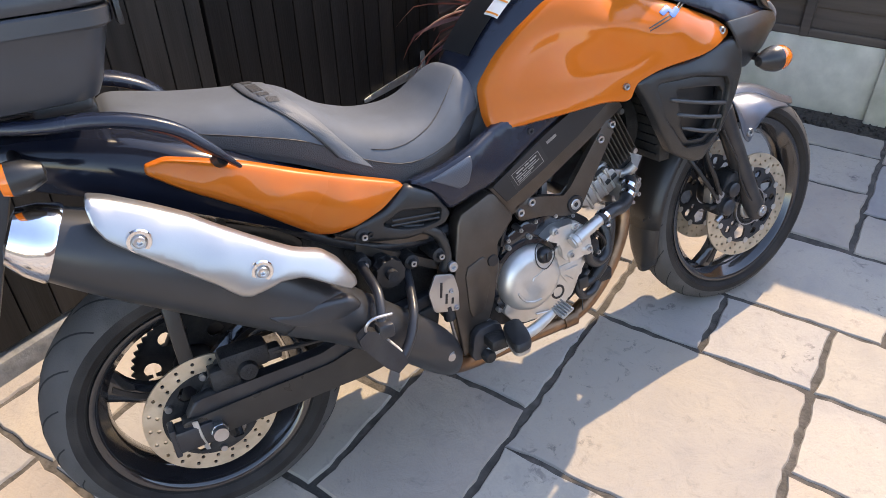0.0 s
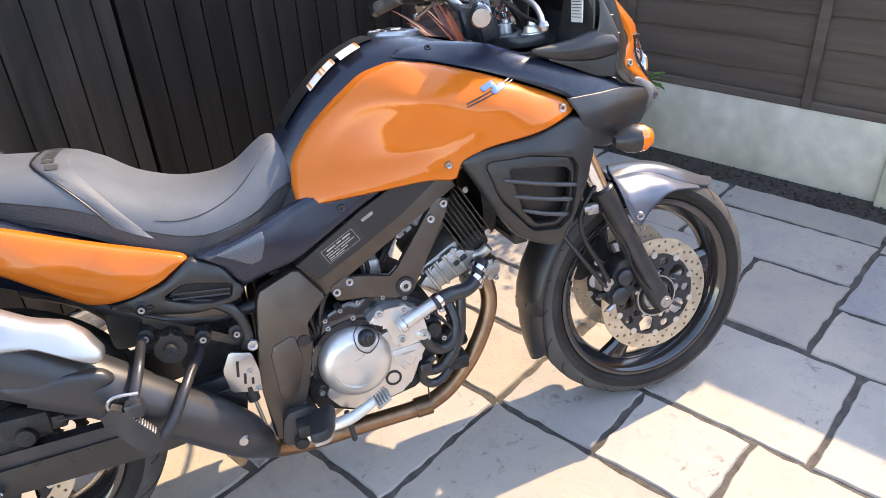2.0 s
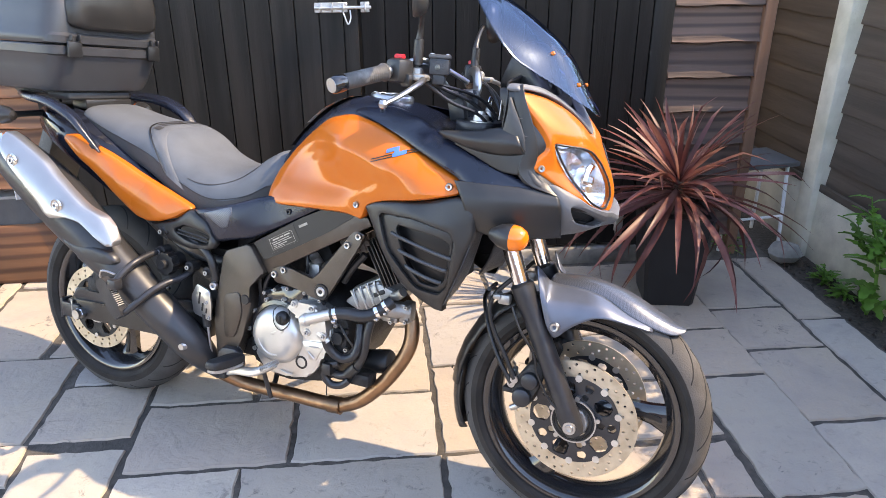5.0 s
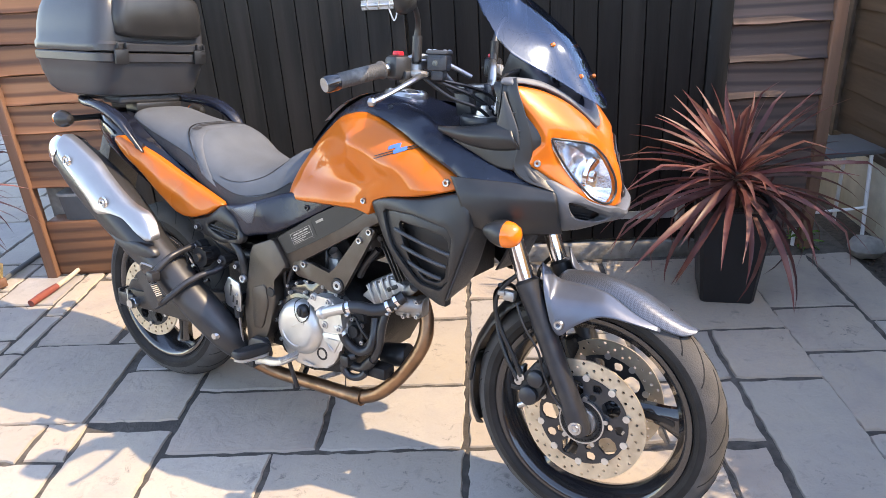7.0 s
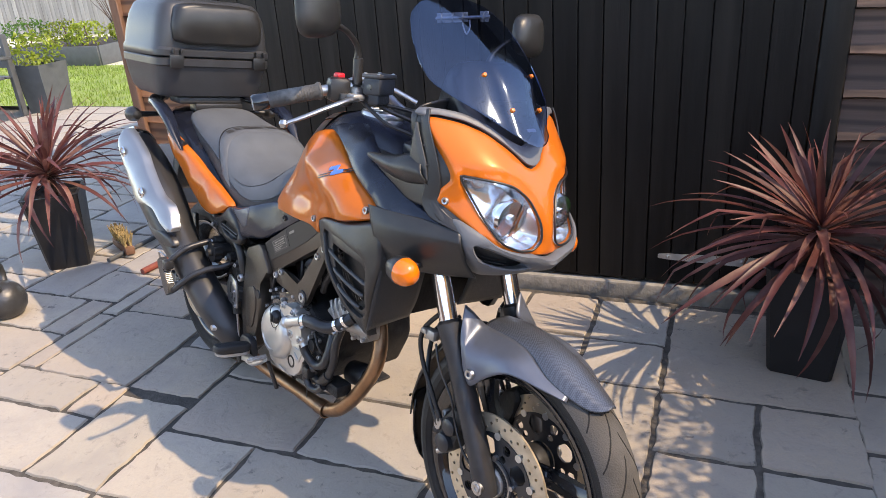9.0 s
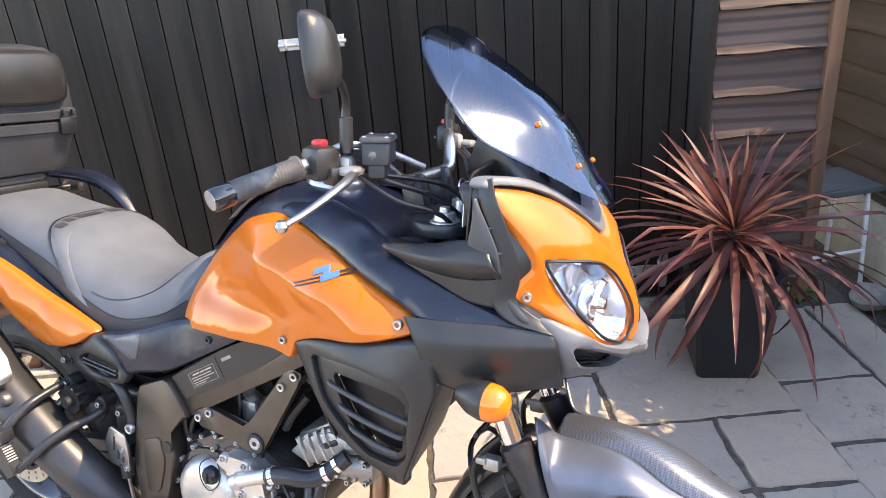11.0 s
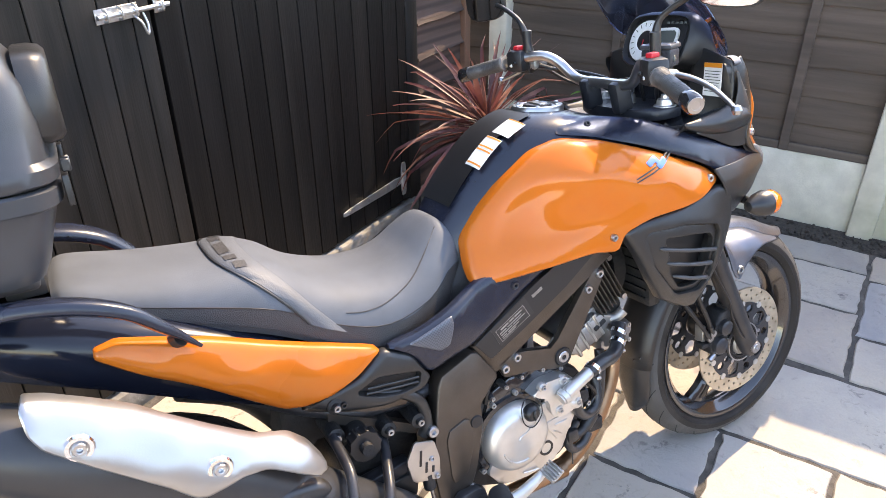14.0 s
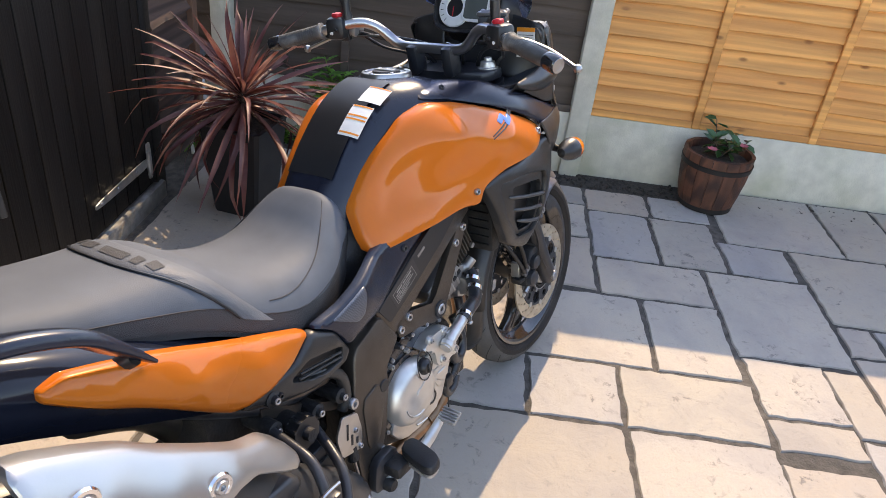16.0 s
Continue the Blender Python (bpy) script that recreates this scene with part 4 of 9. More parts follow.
def wheel(name, at, R, rim_r, half, crown, turn, n_groove, hub_r):
    half_rim = [(rim_r + 0.013, 0.80), (rim_r + 0.011, 0.87), (rim_r + 0.002, 0.86), (rim_r - 0.006, 0.78), (rim_r - 0.010, 0.62), (rim_r - 0.024, 0.42), (rim_r - 0.030, 0.0)]
    rim_prof = [(r, -half * f) for r, f in half_rim] + [(r, half * f) for r, f in half_rim[-2::-1]] + [(rim_r - 0.004, half * 0.7), (rim_r - 0.004, -half * 0.7)]
    w = part(name, lathe(rim_prof, 72, close=True), M["rim"], bike, "glossy black cast alloy wheel")
    w.location = at
    part("tyre", lathe(tyre_geo(R, rim_r + 0.012, half, crown), 80, cap=False), M["rubber"], w, "worn dusty black rubber tyre", smooth=60)
    tread_prof = [(r + 0.0006, y) for r, y in tyre_geo(R, rim_r + 0.012, half, crown)[11:-11]]
    part("tread_band", lathe(tread_prof, 80, cap=False), M["tread"], w, "scuffed grey tread of the tyre", smooth=60)
    part("hub", lathe([(0.02, -half - 0.02), (hub_r, -half - 0.02), (hub_r + 0.006, -half + 0.02), (hub_r * 0.8, 0), (hub_r + 0.006, half - 0.02), (hub_r, half + 0.02), (0.02, half + 0.02)], 36), M["black_metal"], w)
    for k in range(3):
        a = radians(turn + 120 * k)
        r0, r1 = hub_r * 0.7, rim_r - 0.018
        rows = []
        for i in range(9):
            f = i / 8
            r = r0 + (r1 - r0) * f
            wd = 0.036 - 0.014 * math.sin(f * math.pi) + 0.03 * max(0, f - 0.75) ** 1.0
            th = 0.022 - 0.004 * f
            bend = 0.02 * math.sin(f * math.pi)
            ring = rounded([(-wd, -th), (wd, -th), (wd * 0.9, th), (-wd * 0.9, th)], 0.25, 1)
            rows.append([(r * math.cos(a) - (t + bend) * math.sin(a), y, r * math.sin(a) + (t + bend) * math.cos(a)) for t, y in ring])
        part("spoke", loft(rows), M["rim"], w)
        g0, g1 = r0 + 0.45 * (r1 - r0), r0 + 0.9 * (r1 - r0)
        slot = []
        for i in range(5):
            r = g0 + (g1 - g0) * i / 4
            b2 = 0.02 * math.sin((r - r0) / (r1 - r0) * math.pi)
            slot.append([(r * math.cos(a) - (t + b2) * math.sin(a), y, r * math.sin(a) + (t + b2) * math.cos(a)) for t, y in ((-0.006, -0.0195), (0.006, -0.0195), (0.006, -0.0215), (-0.006, -0.0215))])
        part("spoke_slot", loft(slot), M["decal_dark"], w)
    # Dark strips, slightly proud, paint the shade of uncut tread grooves.
    strips = []
    for k in range(n_groove):
        for s in (-1, 1):
            a0 = 2 * math.pi * (k + (0.5 if s > 0 else 0)) / n_groove
            rows = []
            for i in range(8):
                f = i / 7
                y = s * half * (0.06 + 0.84 * f)
                w2 = math.asin(min(0.999, abs(y) / half)) / (math.pi / 2 * 0.98)
                r = R - crown * (1 - math.cos(w2 * math.pi / 2)) + 0.0014
                a = a0 - 0.34 * f ** 0.8
                hw = 0.0042 * (1 - 0.6 * f) / r
                rows.append([((r) * math.cos(a - hw), y, r * math.sin(a - hw)), (r * math.cos(a + hw), y, r * math.sin(a + hw)),
                             ((r - 0.002) * math.cos(a + hw), y, (r - 0.002) * math.sin(a + hw)), ((r - 0.002) * math.cos(a - hw), y, (r - 0.002) * math.sin(a - hw))])
            strips.append(loft(rows))
    part("tread", join(*strips), M["groove_shade"], w)
    return w


front = wheel("front_wheel", FA, 0.322, 0.242, 0.056, 0.045, 5, 22, 0.042)
rear = wheel("rear_wheel", RA, 0.318, 0.220, 0.076, 0.058, 35, 20, 0.05)
for s in (-1, 1):
    part("brake_disc", holed_disc(0.114, 0.156, 0.005, disc_holes((0.123, 0.135, 0.147), 20, 0.0040, 0.09), s * 0.077), M["disc"], front, "drilled steel brake disc")
    cuts = [(0.084 * math.cos(2 * math.pi * (i + 0.5) / 5), 0.084 * math.sin(2 * math.pi * (i + 0.5) / 5), 0.0235) for i in range(5)]
    cuts += [(0.094 * math.cos(2 * math.pi * i / 5), 0.094 * math.sin(2 * math.pi * i / 5), 0.0125) for i in range(5)] + [(0.068 * math.cos(2 * math.pi * i / 5), 0.068 * math.sin(2 * math.pi * i / 5), 0.0095) for i in range(5)]
    part("disc_carrier", holed_disc(0.045, 0.1135, 0.006, cuts, s * 0.079), M["black_metal"], front)
    for i in range(10):
        w = 2 * math.pi * (i + 0.5) / 10
        part("bobbin", lathe([(0.003, 0.0), (0.009, 0.0), (0.009, 0.01), (0.003, 0.01)], 12, (0.112 * math.cos(w), s * 0.079 - 0.005, 0.112 * math.sin(w))), M["alloy"], front)
    for i in range(5):
        w = 2 * math.pi * (i + 0.2) / 5
        part("disc_bolt", lathe([(0.0, 0.0), (0.006, 0.0), (0.006, 0.012)], 10, (0.062 * math.cos(w), s * 0.085 - (0.006 if s < 0 else 0.006), 0.062 * math.sin(w))), M["steel"], front)
part("sensor_ring", holed_disc(0.041, 0.054, 0.004, [(0.048 * math.cos(i * 0.1571), 0.048 * math.sin(i * 0.1571), 0.0024) for i in range(40)], -0.088), M["dark"], front)
part("sensor_rim", lathe([(0.054, -0.091), (0.0575, -0.091), (0.0575, -0.084), (0.054, -0.084)], 40, close=True), M["steel"], front)
part("bearing_cap", lathe([(0.018, -0.094), (0.034, -0.094), (0.038, -0.088), (0.038, -0.08)], 30), M["alloy_dull"], front)
part("axle", lathe([(0.008, -0.135), (0.016, -0.135), (0.017, 0.135), (0.008, 0.135)], 20), M["steel"], front)
part("brake_disc", holed_disc(0.099, 0.137, 0.005, disc_holes((0.109, 0.125), 22, 0.0044, 0.14), -0.112), M["disc"], rear, "rusty drilled rear brake disc")
part("disc_carrier", holed_disc(0.04, 0.1, 0.006, [(0.074 * math.cos(2 * math.pi * i / 6), 0.074 * math.sin(2 * math.pi * i / 6), 0.020) for i in range(6)], -0.113), M["dark"], rear)
for i in range(6):
    w = 2 * math.pi * (i + 0.5) / 6
    part("disc_bolt", lathe([(0.0, 0.0), (0.007, 0.0), (0.008, 0.01)], 10, (0.092 * math.cos(w), -0.124, 0.092 * math.sin(w))), M["steel"], rear)
part("sensor_ring", holed_disc(0.036, 0.05, 0.004, [(0.043 * math.cos(i * 0.1745), 0.043 * math.sin(i * 0.1745), 0.0016) for i in range(36)], -0.118), M["steel"], rear)
teeth = [((0.138 if i % 2 else 0.129) * math.cos(math.pi * i / 45), (0.138 if i % 2 else 0.129) * math.sin(math.pi * i / 45)) for i in range(90)]
plate = holed_disc(0.045, 0.1285, 0.007, [(0.092 * math.cos(2 * math.pi * (i + f) / 5), 0.092 * math.sin(2 * math.pi * (i + f) / 5), 0.019) for i in range(5) for f in (0.36, 0.64)], 0.1035)
crown = loft([[(x * f, y, z * f) for x, z in teeth] for y, f in ((0.1, 0.925), (0.1, 1.0), (0.107, 1.0), (0.107, 0.925))], cap=False)
part("sprocket", join(plate, crown), M["dark"], rear, "black toothed sprocket")
part("axle", lathe([(0.008, -0.2), (0.015, -0.2), (0.016, 0.2), (0.008, 0.2)], 20), M["steel"], rear)

# fork
fork = part("fork", join(*[rod((1.33, s * 0.105, 0.84), (1.268, s * 0.105, 1.0), 0.025) for s in (-1, 1)]), M["black_metal"], bike, "black telescopic fork with chromed stanchions")
for s in (-1, 1):
    y = s * 0.105
    part("stanchion", rod((1.408, y, 0.645), (1.325, y, 0.855), 0.0215, 24), M["chrome"], fork, "chromed fork tube")
    a, b2 = Vector((1.572, y, 0.312)), Vector((1.408, y, 0.65))
    part("fork_leg", xf(lathe([(0.0, -0.022), (0.022, -0.018), (0.027, 0.0), (0.029, 0.03), (0.0265, 0.07), (0.0265, 0.30), (0.0285, 0.33), (0.030, (b2 - a).length), (0.023, (b2 - a).length + 0.008)], 24, axis="z"), aim(a, b2)), M["black_metal"], fork)
    screw(1.569, y - 0.026 if s < 0 else y + 0.026, 0.32, 0.011, 0.006, fork, (0, s, 0))
    out = s * 0.118
    cal = part("brake_caliper", join(prism(rounded([(1.412, 0.345), (1.435, 0.338), (1.466, 0.352), (1.478, 0.40), (1.492, 0.44), (1.478, 0.462), (1.448, 0.455), (1.424, 0.42), (1.410, 0.39)], 0.15, 1), min(out, s * 0.06), max(out, s * 0.06), bevel=0.008),
                                     box((1.488, s * 0.096, 0.448), (0.045, 0.04, 0.04), 0.008), box((1.40, s * 0.098, 0.372), (0.03, 0.03, 0.014), 0.004)), M["dark"], fork, "grimy black two-piston brake caliper")
    for x, z, r in ((1.440, 0.366, 0.0255), (1.456, 0.414, 0.0225)):
        part("piston_cap", xf(lathe([(0.0, -0.016), (r - 0.008, -0.016), (r - 0.002, -0.012), (r, 0.0), (r, 0.03)], 22), Matrix.Translation((x, out, z)) @ Matrix.Rotation(0.0 if s < 0 else math.pi, 4, "Z")), M["black_metal"], cal)
    part("caliper_pin", rod((1.43, s * 0.112, 0.338), (1.412, s * 0.112, 0.326), 0.008), M["steel"], cal)
    part("bleed_nipple", rod((1.476, s * 0.110, 0.462), (1.486, s * 0.112, 0.488), 0.0045), M["steel"], cal)
    part("pad_spring", box((1.405, s * 0.085, 0.40), (0.012, 0.03, 0.05), 0.003, 1), M["alloy_dull"], cal)
    for hose_way in ([(1.300, s * -0.03, 0.600), (1.292, s * 0.012, 0.588), (1.300, s * 0.055, 0.572), (1.336, s * 0.098, 0.505), (1.376, s * 0.115, 0.440), (1.404, s * 0.114, 0.400)], [(1.385, s * 0.118, 0.665), (1.350, s * 0.125, 0.625), (1.338, s * 0.128, 0.585), (1.352, s * 0.126, 0.530), (1.388, s * 0.122, 0.465), (1.412, s * 0.117, 0.415)]):
        part("brake_hose", tube(hose_way, 0.0058, 10), M["decal_dark"], fork)
        a, b2 = Vector(hose_way[-2]), Vector(hose_way[-1])
        part("hose_ferrule", rod(b2 - (b2 - a) * 0.35, b2 + (b2 - a) * 0.12, 0.0075, 12), M["plastic"], fork)
        part("banjo", lathe([(0.004, -0.006), (0.010, -0.006), (0.010, 0.006), (0.004, 0.006)], 14, tuple(b2 + (b2 - a) * 0.15)), M["steel"], cal)
    part("sensor_wire", tube([(1.395, s * 0.13, 0.60), (1.42, s * 0.136, 0.55), (1.46, s * 0.13, 0.49), (1.475, s * 0.128, 0.44), (1.51, s * 0.128, 0.38), (1.55, s * 0.12, 0.345)], 0.003, 8), M["decal_dark"], fork)
    part("hose_clip", join(box((1.372, s * 0.122, 0.612), (0.032, 0.022, 0.026), 0.006), box((1.355, s * 0.126, 0.618), (0.02, 0.024, 0.014), 0.004)), M["alloy_dull"], fork)
part("lower_clamp", prism(rounded([(1.30, -0.14), (1.385, -0.14), (1.385, 0.14), (1.30, 0.14)], 0.2), 0.80, 0.845, "xy", 0.005), M["black_metal"], fork)

# front mudguard
crest = [(1.462, 0.048, 0.648, 0.660), (1.535, 0.045, 0.650, 0.668), (1.602, 0.046, 0.637, 0.660), (1.664, 0.057, 0.607, 0.640), (1.720, 0.051, 0.585, 0.613), (1.768, 0.034, 0.572, 0.590), (1.794, 0.010, 0.578, 0.582)]
mud = thick(part("front_mudguard", skin([[(x, -w, z), (x, -w * 0.6, z + (t - z) * 0.78), (x, 0, t), (x, w * 0.6, z + (t - z) * 0.78), (x, w, z)] for x, w, z, t in crest], 6, 4), M["weave"], bike, "silver-grey front mudguard with a carbon-weave crest"), 0.004)
shell("mudguard_side", [[(1.478, -0.119, 0.572), (1.455, -0.112, 0.640), (1.436, -0.088, 0.700)], [(1.492, -0.119, 0.548), (1.468, -0.113, 0.630), (1.446, -0.072, 0.684)], [(1.508, -0.119, 0.540), (1.484, -0.113, 0.615), (1.470, -0.050, 0.655)],
      [(1.535, -0.112, 0.565), (1.532, -0.100, 0.618), (1.535, -0.046, 0.6505)], [(1.575, -0.108, 0.592), (1.57, -0.094, 0.625), (1.568, -0.046, 0.6465)], [(1.612, -0.105, 0.604), (1.606, -0.085, 0.625), (1.602, -0.047, 0.637)], [(1.670, -0.085, 0.594), (1.667, -0.072, 0.602), (1.664, -0.058, 0.607)], [(1.722, -0.058, 0.578), (1.721, -0.054, 0.582), (1.720, -0.051, 0.585)]], M["fender"], mud, "smooth silver-grey mudguard flank")
part("tip_lining", skin([[(x, -w * 0.9, z - 0.006), (x, 0, t - 0.012), (x, w * 0.9, z - 0.006)] for x, w, z, t in crest[3:6]], 4, 3), M["decal_dark"], mud)
for s in (-1, 1):
    screw(1.503, s * 0.121, 0.566, 0.012, 0.006, mud, (0, s, 0))
guard = part("rear_mudguard_flap", (lambda rows: loft(rows, cap=False, closed=False))([
    [(FA[0] + R2 * math.cos(a), y, FA[2] + R2 * math.sin(a)) for y, R2 in sec] for a, sec in [
        (radians(deg), [(hw * u, rad - 0.03 * abs(u) ** 3) for u in [k / 8 for k in range(-8, 9)]])
        for deg, hw, rad in ((122, 0.066, 0.350), (134, 0.066, 0.3495), (146, 0.067, 0.349), (158, 0.068, 0.349), (168, 0.069, 0.3495), (178, 0.066, 0.350))]]), M["plastic"], mud, "black plastic lower mudguard")
tip = part("flap_extension", loft([[(FA[0] + (rad - 0.03 * abs(u) ** 3) * math.cos(radians(deg)), hw * u, FA[2] + (rad - 0.03 * abs(u) ** 3) * math.sin(radians(deg))) for u in [k / 8 for k in range(-8, 9)]]
    for deg, hw, rad in ((170, 0.060, 0.345), (178, 0.0585, 0.3455), (186, 0.056, 0.347), (193, 0.050, 0.349), (199, 0.038, 0.352), (203, 0.020, 0.355))], cap=False, closed=False), M["plastic"], guard, "narrower black flap riveted below")
thick(tip, 0.004, -1)
for deg, y in ((174, -0.03), (171.5, -0.052), (174, 0.03)):
    part("rivet", xf(lathe([(0.0, -0.003), (0.003, -0.0025), (0.0045, 0.0)], 10, axis="x"), Matrix.Translation((FA[0] + 0.349 * math.cos(radians(deg)), y, FA[2] + 0.349 * math.sin(radians(deg))))), M["decal_dark"], guard)
mod = guard.modifiers.new("thickness", "SOLIDIFY")
mod.thickness, mod.offset = 0.004, -1
# frame
frame_ob = part("frame", join(
    prism([(0.66, 0.653), (0.815, 0.741), (0.909, 0.787), (1.013, 0.772), (1.025, 0.752), (0.87, 0.665), (0.712, 0.571)], -0.178, -0.15, bevel=0.006),
    prism([(0.66, 0.653), (0.815, 0.741), (0.909, 0.787), (1.013, 0.772), (1.025, 0.752), (0.87, 0.665), (0.712, 0.571)], 0.15, 0.178, bevel=0.006)), M["frame"], bike, "grey-brown alloy beam frame")
both("pivot_plate", prism(rounded([(0.572, 0.615), (0.66, 0.651), (0.713, 0.575), (0.655, 0.53), (0.668, 0.477), (0.64, 0.38), (0.609, 0.299), (0.55, 0.263), (0.541, 0.421)], 0.1, 1), -0.192, -0.15, bevel=0.006), M["frame"], frame_ob)
both("pivot_recess", prism(rounded([(0.575, 0.49), (0.63, 0.51), (0.64, 0.45), (0.615, 0.37), (0.578, 0.365)], 0.15, 1), -0.196, -0.19, bevel=0.003), M["frame"], frame_ob)
both("head_plate", prism([(1.0, 0.78), (1.025, 0.75), (1.2, 0.84), (1.3, 0.95), (1.24, 1.0), (1.12, 0.92)], -0.12, -0.05, bevel=0.006), M["frame"], frame_ob)
for s in (-1, 1):
    y0, y1 = (-0.178, -0.162) if s < 0 else (0.162, 0.178)
    tri_bar = prism(rounded([(0.716, 0.590), (0.748, 0.607), (0.80, 0.596), (0.862, 0.576), (0.972, 0.738), (1.008, 0.726), (0.992, 0.695), (0.905, 0.545), (0.892, 0.529), (0.870, 0.527), (0.80, 0.548), (0.735, 0.551)], 0.12, 1), y0, y1, bevel=0.004)
    part("engine_hanger", tri_bar, M["frame"], frame_ob)
    for x, z, r in ((0.735, 0.575, 0.0095), (0.765, 0.592, 0.0095), (0.884, 0.553, 0.0135), (0.958, 0.692, 0.0095), (0.99, 0.72, 0.0095), (0.60, 0.30, 0.011), (0.625, 0.335, 0.009)):
        screw(x, s * 0.178 if z > 0.4 else s * 0.192, z, r, 0.006, frame_ob, (0, s, 0))
    part("bolt_washer", lathe([(0.0, -0.004), (0.020, -0.004), (0.022, 0.0), (0.022, 0.006)], 24, (0.884, s * 0.178 - (0.0 if s < 0 else 0.002), 0.553)), M["decal_dark"], frame_ob)
    part("frame_plug", lathe([(0.0, 0.0), (0.013, 0.0), (0.015, 0.004), (0.015, 0.02)], 16, (0.648, s * 0.195 - (0.0 if s < 0 else 0.02), 0.489)), M["decal_dark"], frame_ob)
both("frame_cover", prism(rounded([(0.668, 0.654), (0.815, 0.742), (0.902, 0.786), (0.985, 0.776), (0.90, 0.717), (0.80, 0.660), (0.703, 0.609)], 0.05, 1), -0.1798, -0.176, bevel=0.001, seg=1), M["decal_dark"], frame_ob, "black cover strip on the frame beam")
part("name_plate", prism([(0.706, 0.676), (0.792, 0.724), (0.814, 0.682), (0.728, 0.632)], -0.1806, -0.178), M["plate_black"], frame_ob, "black maker's plate with printed lines")


def plate_bar(u0, u1, v0, v1):
    """A printed bar on the maker's plate, in fractions of its width and height."""
    pt = lambda u, v: (0.715 + 0.073 * u + 0.016 * v, 0.669 + 0.040 * u - 0.029 * v)
    part("plate_line", prism([pt(u0, v0), pt(u1, v0), pt(u1, v1), pt(u0, v1)], -0.1812, -0.1805), M["alloy_dull"], frame_ob)


for bar_row in ((0.02, 0.98, 0.02, 0.04), (0.02, 0.98, 0.96, 0.98), (0.02, 0.03, 0.04, 0.96), (0.97, 0.98, 0.04, 0.96),
                (0.16, 0.42, 0.16, 0.26), (0.46, 0.60, 0.16, 0.26), (0.64, 0.88, 0.16, 0.26), (0.08, 0.30, 0.38, 0.44), (0.34, 0.82, 0.38, 0.44),
                (0.08, 0.46, 0.54, 0.60), (0.50, 0.90, 0.54, 0.60), (0.08, 0.24, 0.70, 0.76), (0.28, 0.66, 0.70, 0.76), (0.08, 0.52, 0.83, 0.88)):
    plate_bar(*bar_row)
part("plate_mark", prism([(0.81, 0.722), (0.835, 0.735), (0.838, 0.729), (0.813, 0.716)], -0.1808, -0.178), M["alloy_dull"], frame_ob)

# dark inner mass between the panels
part("airbox", loft([[(x, y * w, z0 + (z1 - z0) * t) for y, t in ((-1, 0), (-1, 0.7), (-0.7, 1), (0.7, 1), (1, 0.7), (1, 0))] for x, w, z0, z1 in ((0.55, 0.10, 0.60, 0.72), (0.72, 0.12, 0.70, 0.84), (0.95, 0.14, 0.76, 0.98), (1.15, 0.13, 0.80, 0.99), (1.3, 0.08, 0.86, 1.0))]), M["dark"], bike)
part("radiator", box((1.17, 0, 0.69), (0.035, 0.32, 0.22), 0.006), M["dark"], bike, "dark finned radiator")
for k in range(9):
    part("radiator_fin", box((1.15, 0, 0.60 + 0.022 * k), (0.006, 0.3, 0.004)), M["dark"], bike)
part("fan_shroud", lathe([(0.02, 0.0), (0.09, 0.0), (0.095, 0.03), (0.09, 0.03)], 24, (1.11, 0, 0.66), "x"), M["dark"], bike)

# engine
engine = part("engine", prism(rounded([(0.635, 0.30), (0.645, 0.49), (0.71, 0.53), (0.88, 0.53), (0.955, 0.48), (0.965, 0.40), (0.905, 0.285), (0.75, 0.255)], 0.15, 1), -0.155, 0.155, bevel=0.015), M["dark"], bike, "dark engine with silver side covers")
CLUTCH = (0.750, 0.402)
part("clutch_cover", xf(lathe([(0.0, -0.2045), (0.030, -0.2045), (0.054, -0.203), (0.066, -0.1995), (0.075, -0.192), (0.0805, -0.181), (0.083, -0.168), (0.083, -0.14)], 56), Matrix.Translation((CLUTCH[0], 0, CLUTCH[1]))), M["alloy"], engine, "round silver clutch cover")
part("clutch_rim", xf(lathe([(0.082, -0.168), (0.086, -0.173), (0.097, -0.171), (0.099, -0.160), (0.099, -0.14)], 56), Matrix.Translation((CLUTCH[0], 0, CLUTCH[1]))), M["rim"], engine, "gloss black rim round the clutch cover")
flange = part("cover_flange", prism(rounded([(0.672, 0.335), (0.70, 0.297), (0.735, 0.284), (0.775, 0.292), (0.80, 0.284), (0.85, 0.300), (0.868, 0.318), (0.884, 0.339), (0.892, 0.366), (0.902, 0.381), (0.924, 0.412), (0.916, 0.455), (0.87, 0.47), (0.78, 0.44), (0.70, 0.38)], 0.12, 1), -0.178, -0.13, bevel=0.005), M["alloy"], engine, "silver lower crankcase cover")
part("flange_wing", prism(rounded([(0.826, 0.404), (0.905, 0.412), (0.888, 0.384), (0.873, 0.352), (0.855, 0.352), (0.838, 0.380)], 0.12, 1), -0.1805, -0.176, bevel=0.002), M["alloy"], flange)
for x0, z0, x1, z1 in ((0.849, 0.376, 0.869, 0.360), (0.852, 0.391, 0.884, 0.393), (0.76, 0.301, 0.80, 0.296)):
    part("cast_rib", tube([(x0, -0.181, z0), ((x0 + x1) / 2, -0.182, (z0 + z1) / 2), (x1, -0.181, z1)], 0.0022, 6), M["alloy"], flange)
part("cover_plug", lathe([(0.0, -0.172), (0.0125, -0.172), (0.0135, -0.1795), (0.0185, -0.1795), (0.0205, -0.175)], 24, (0.827, 0, 0.338)), M["decal_dark"], flange, "dark recessed crank plug")
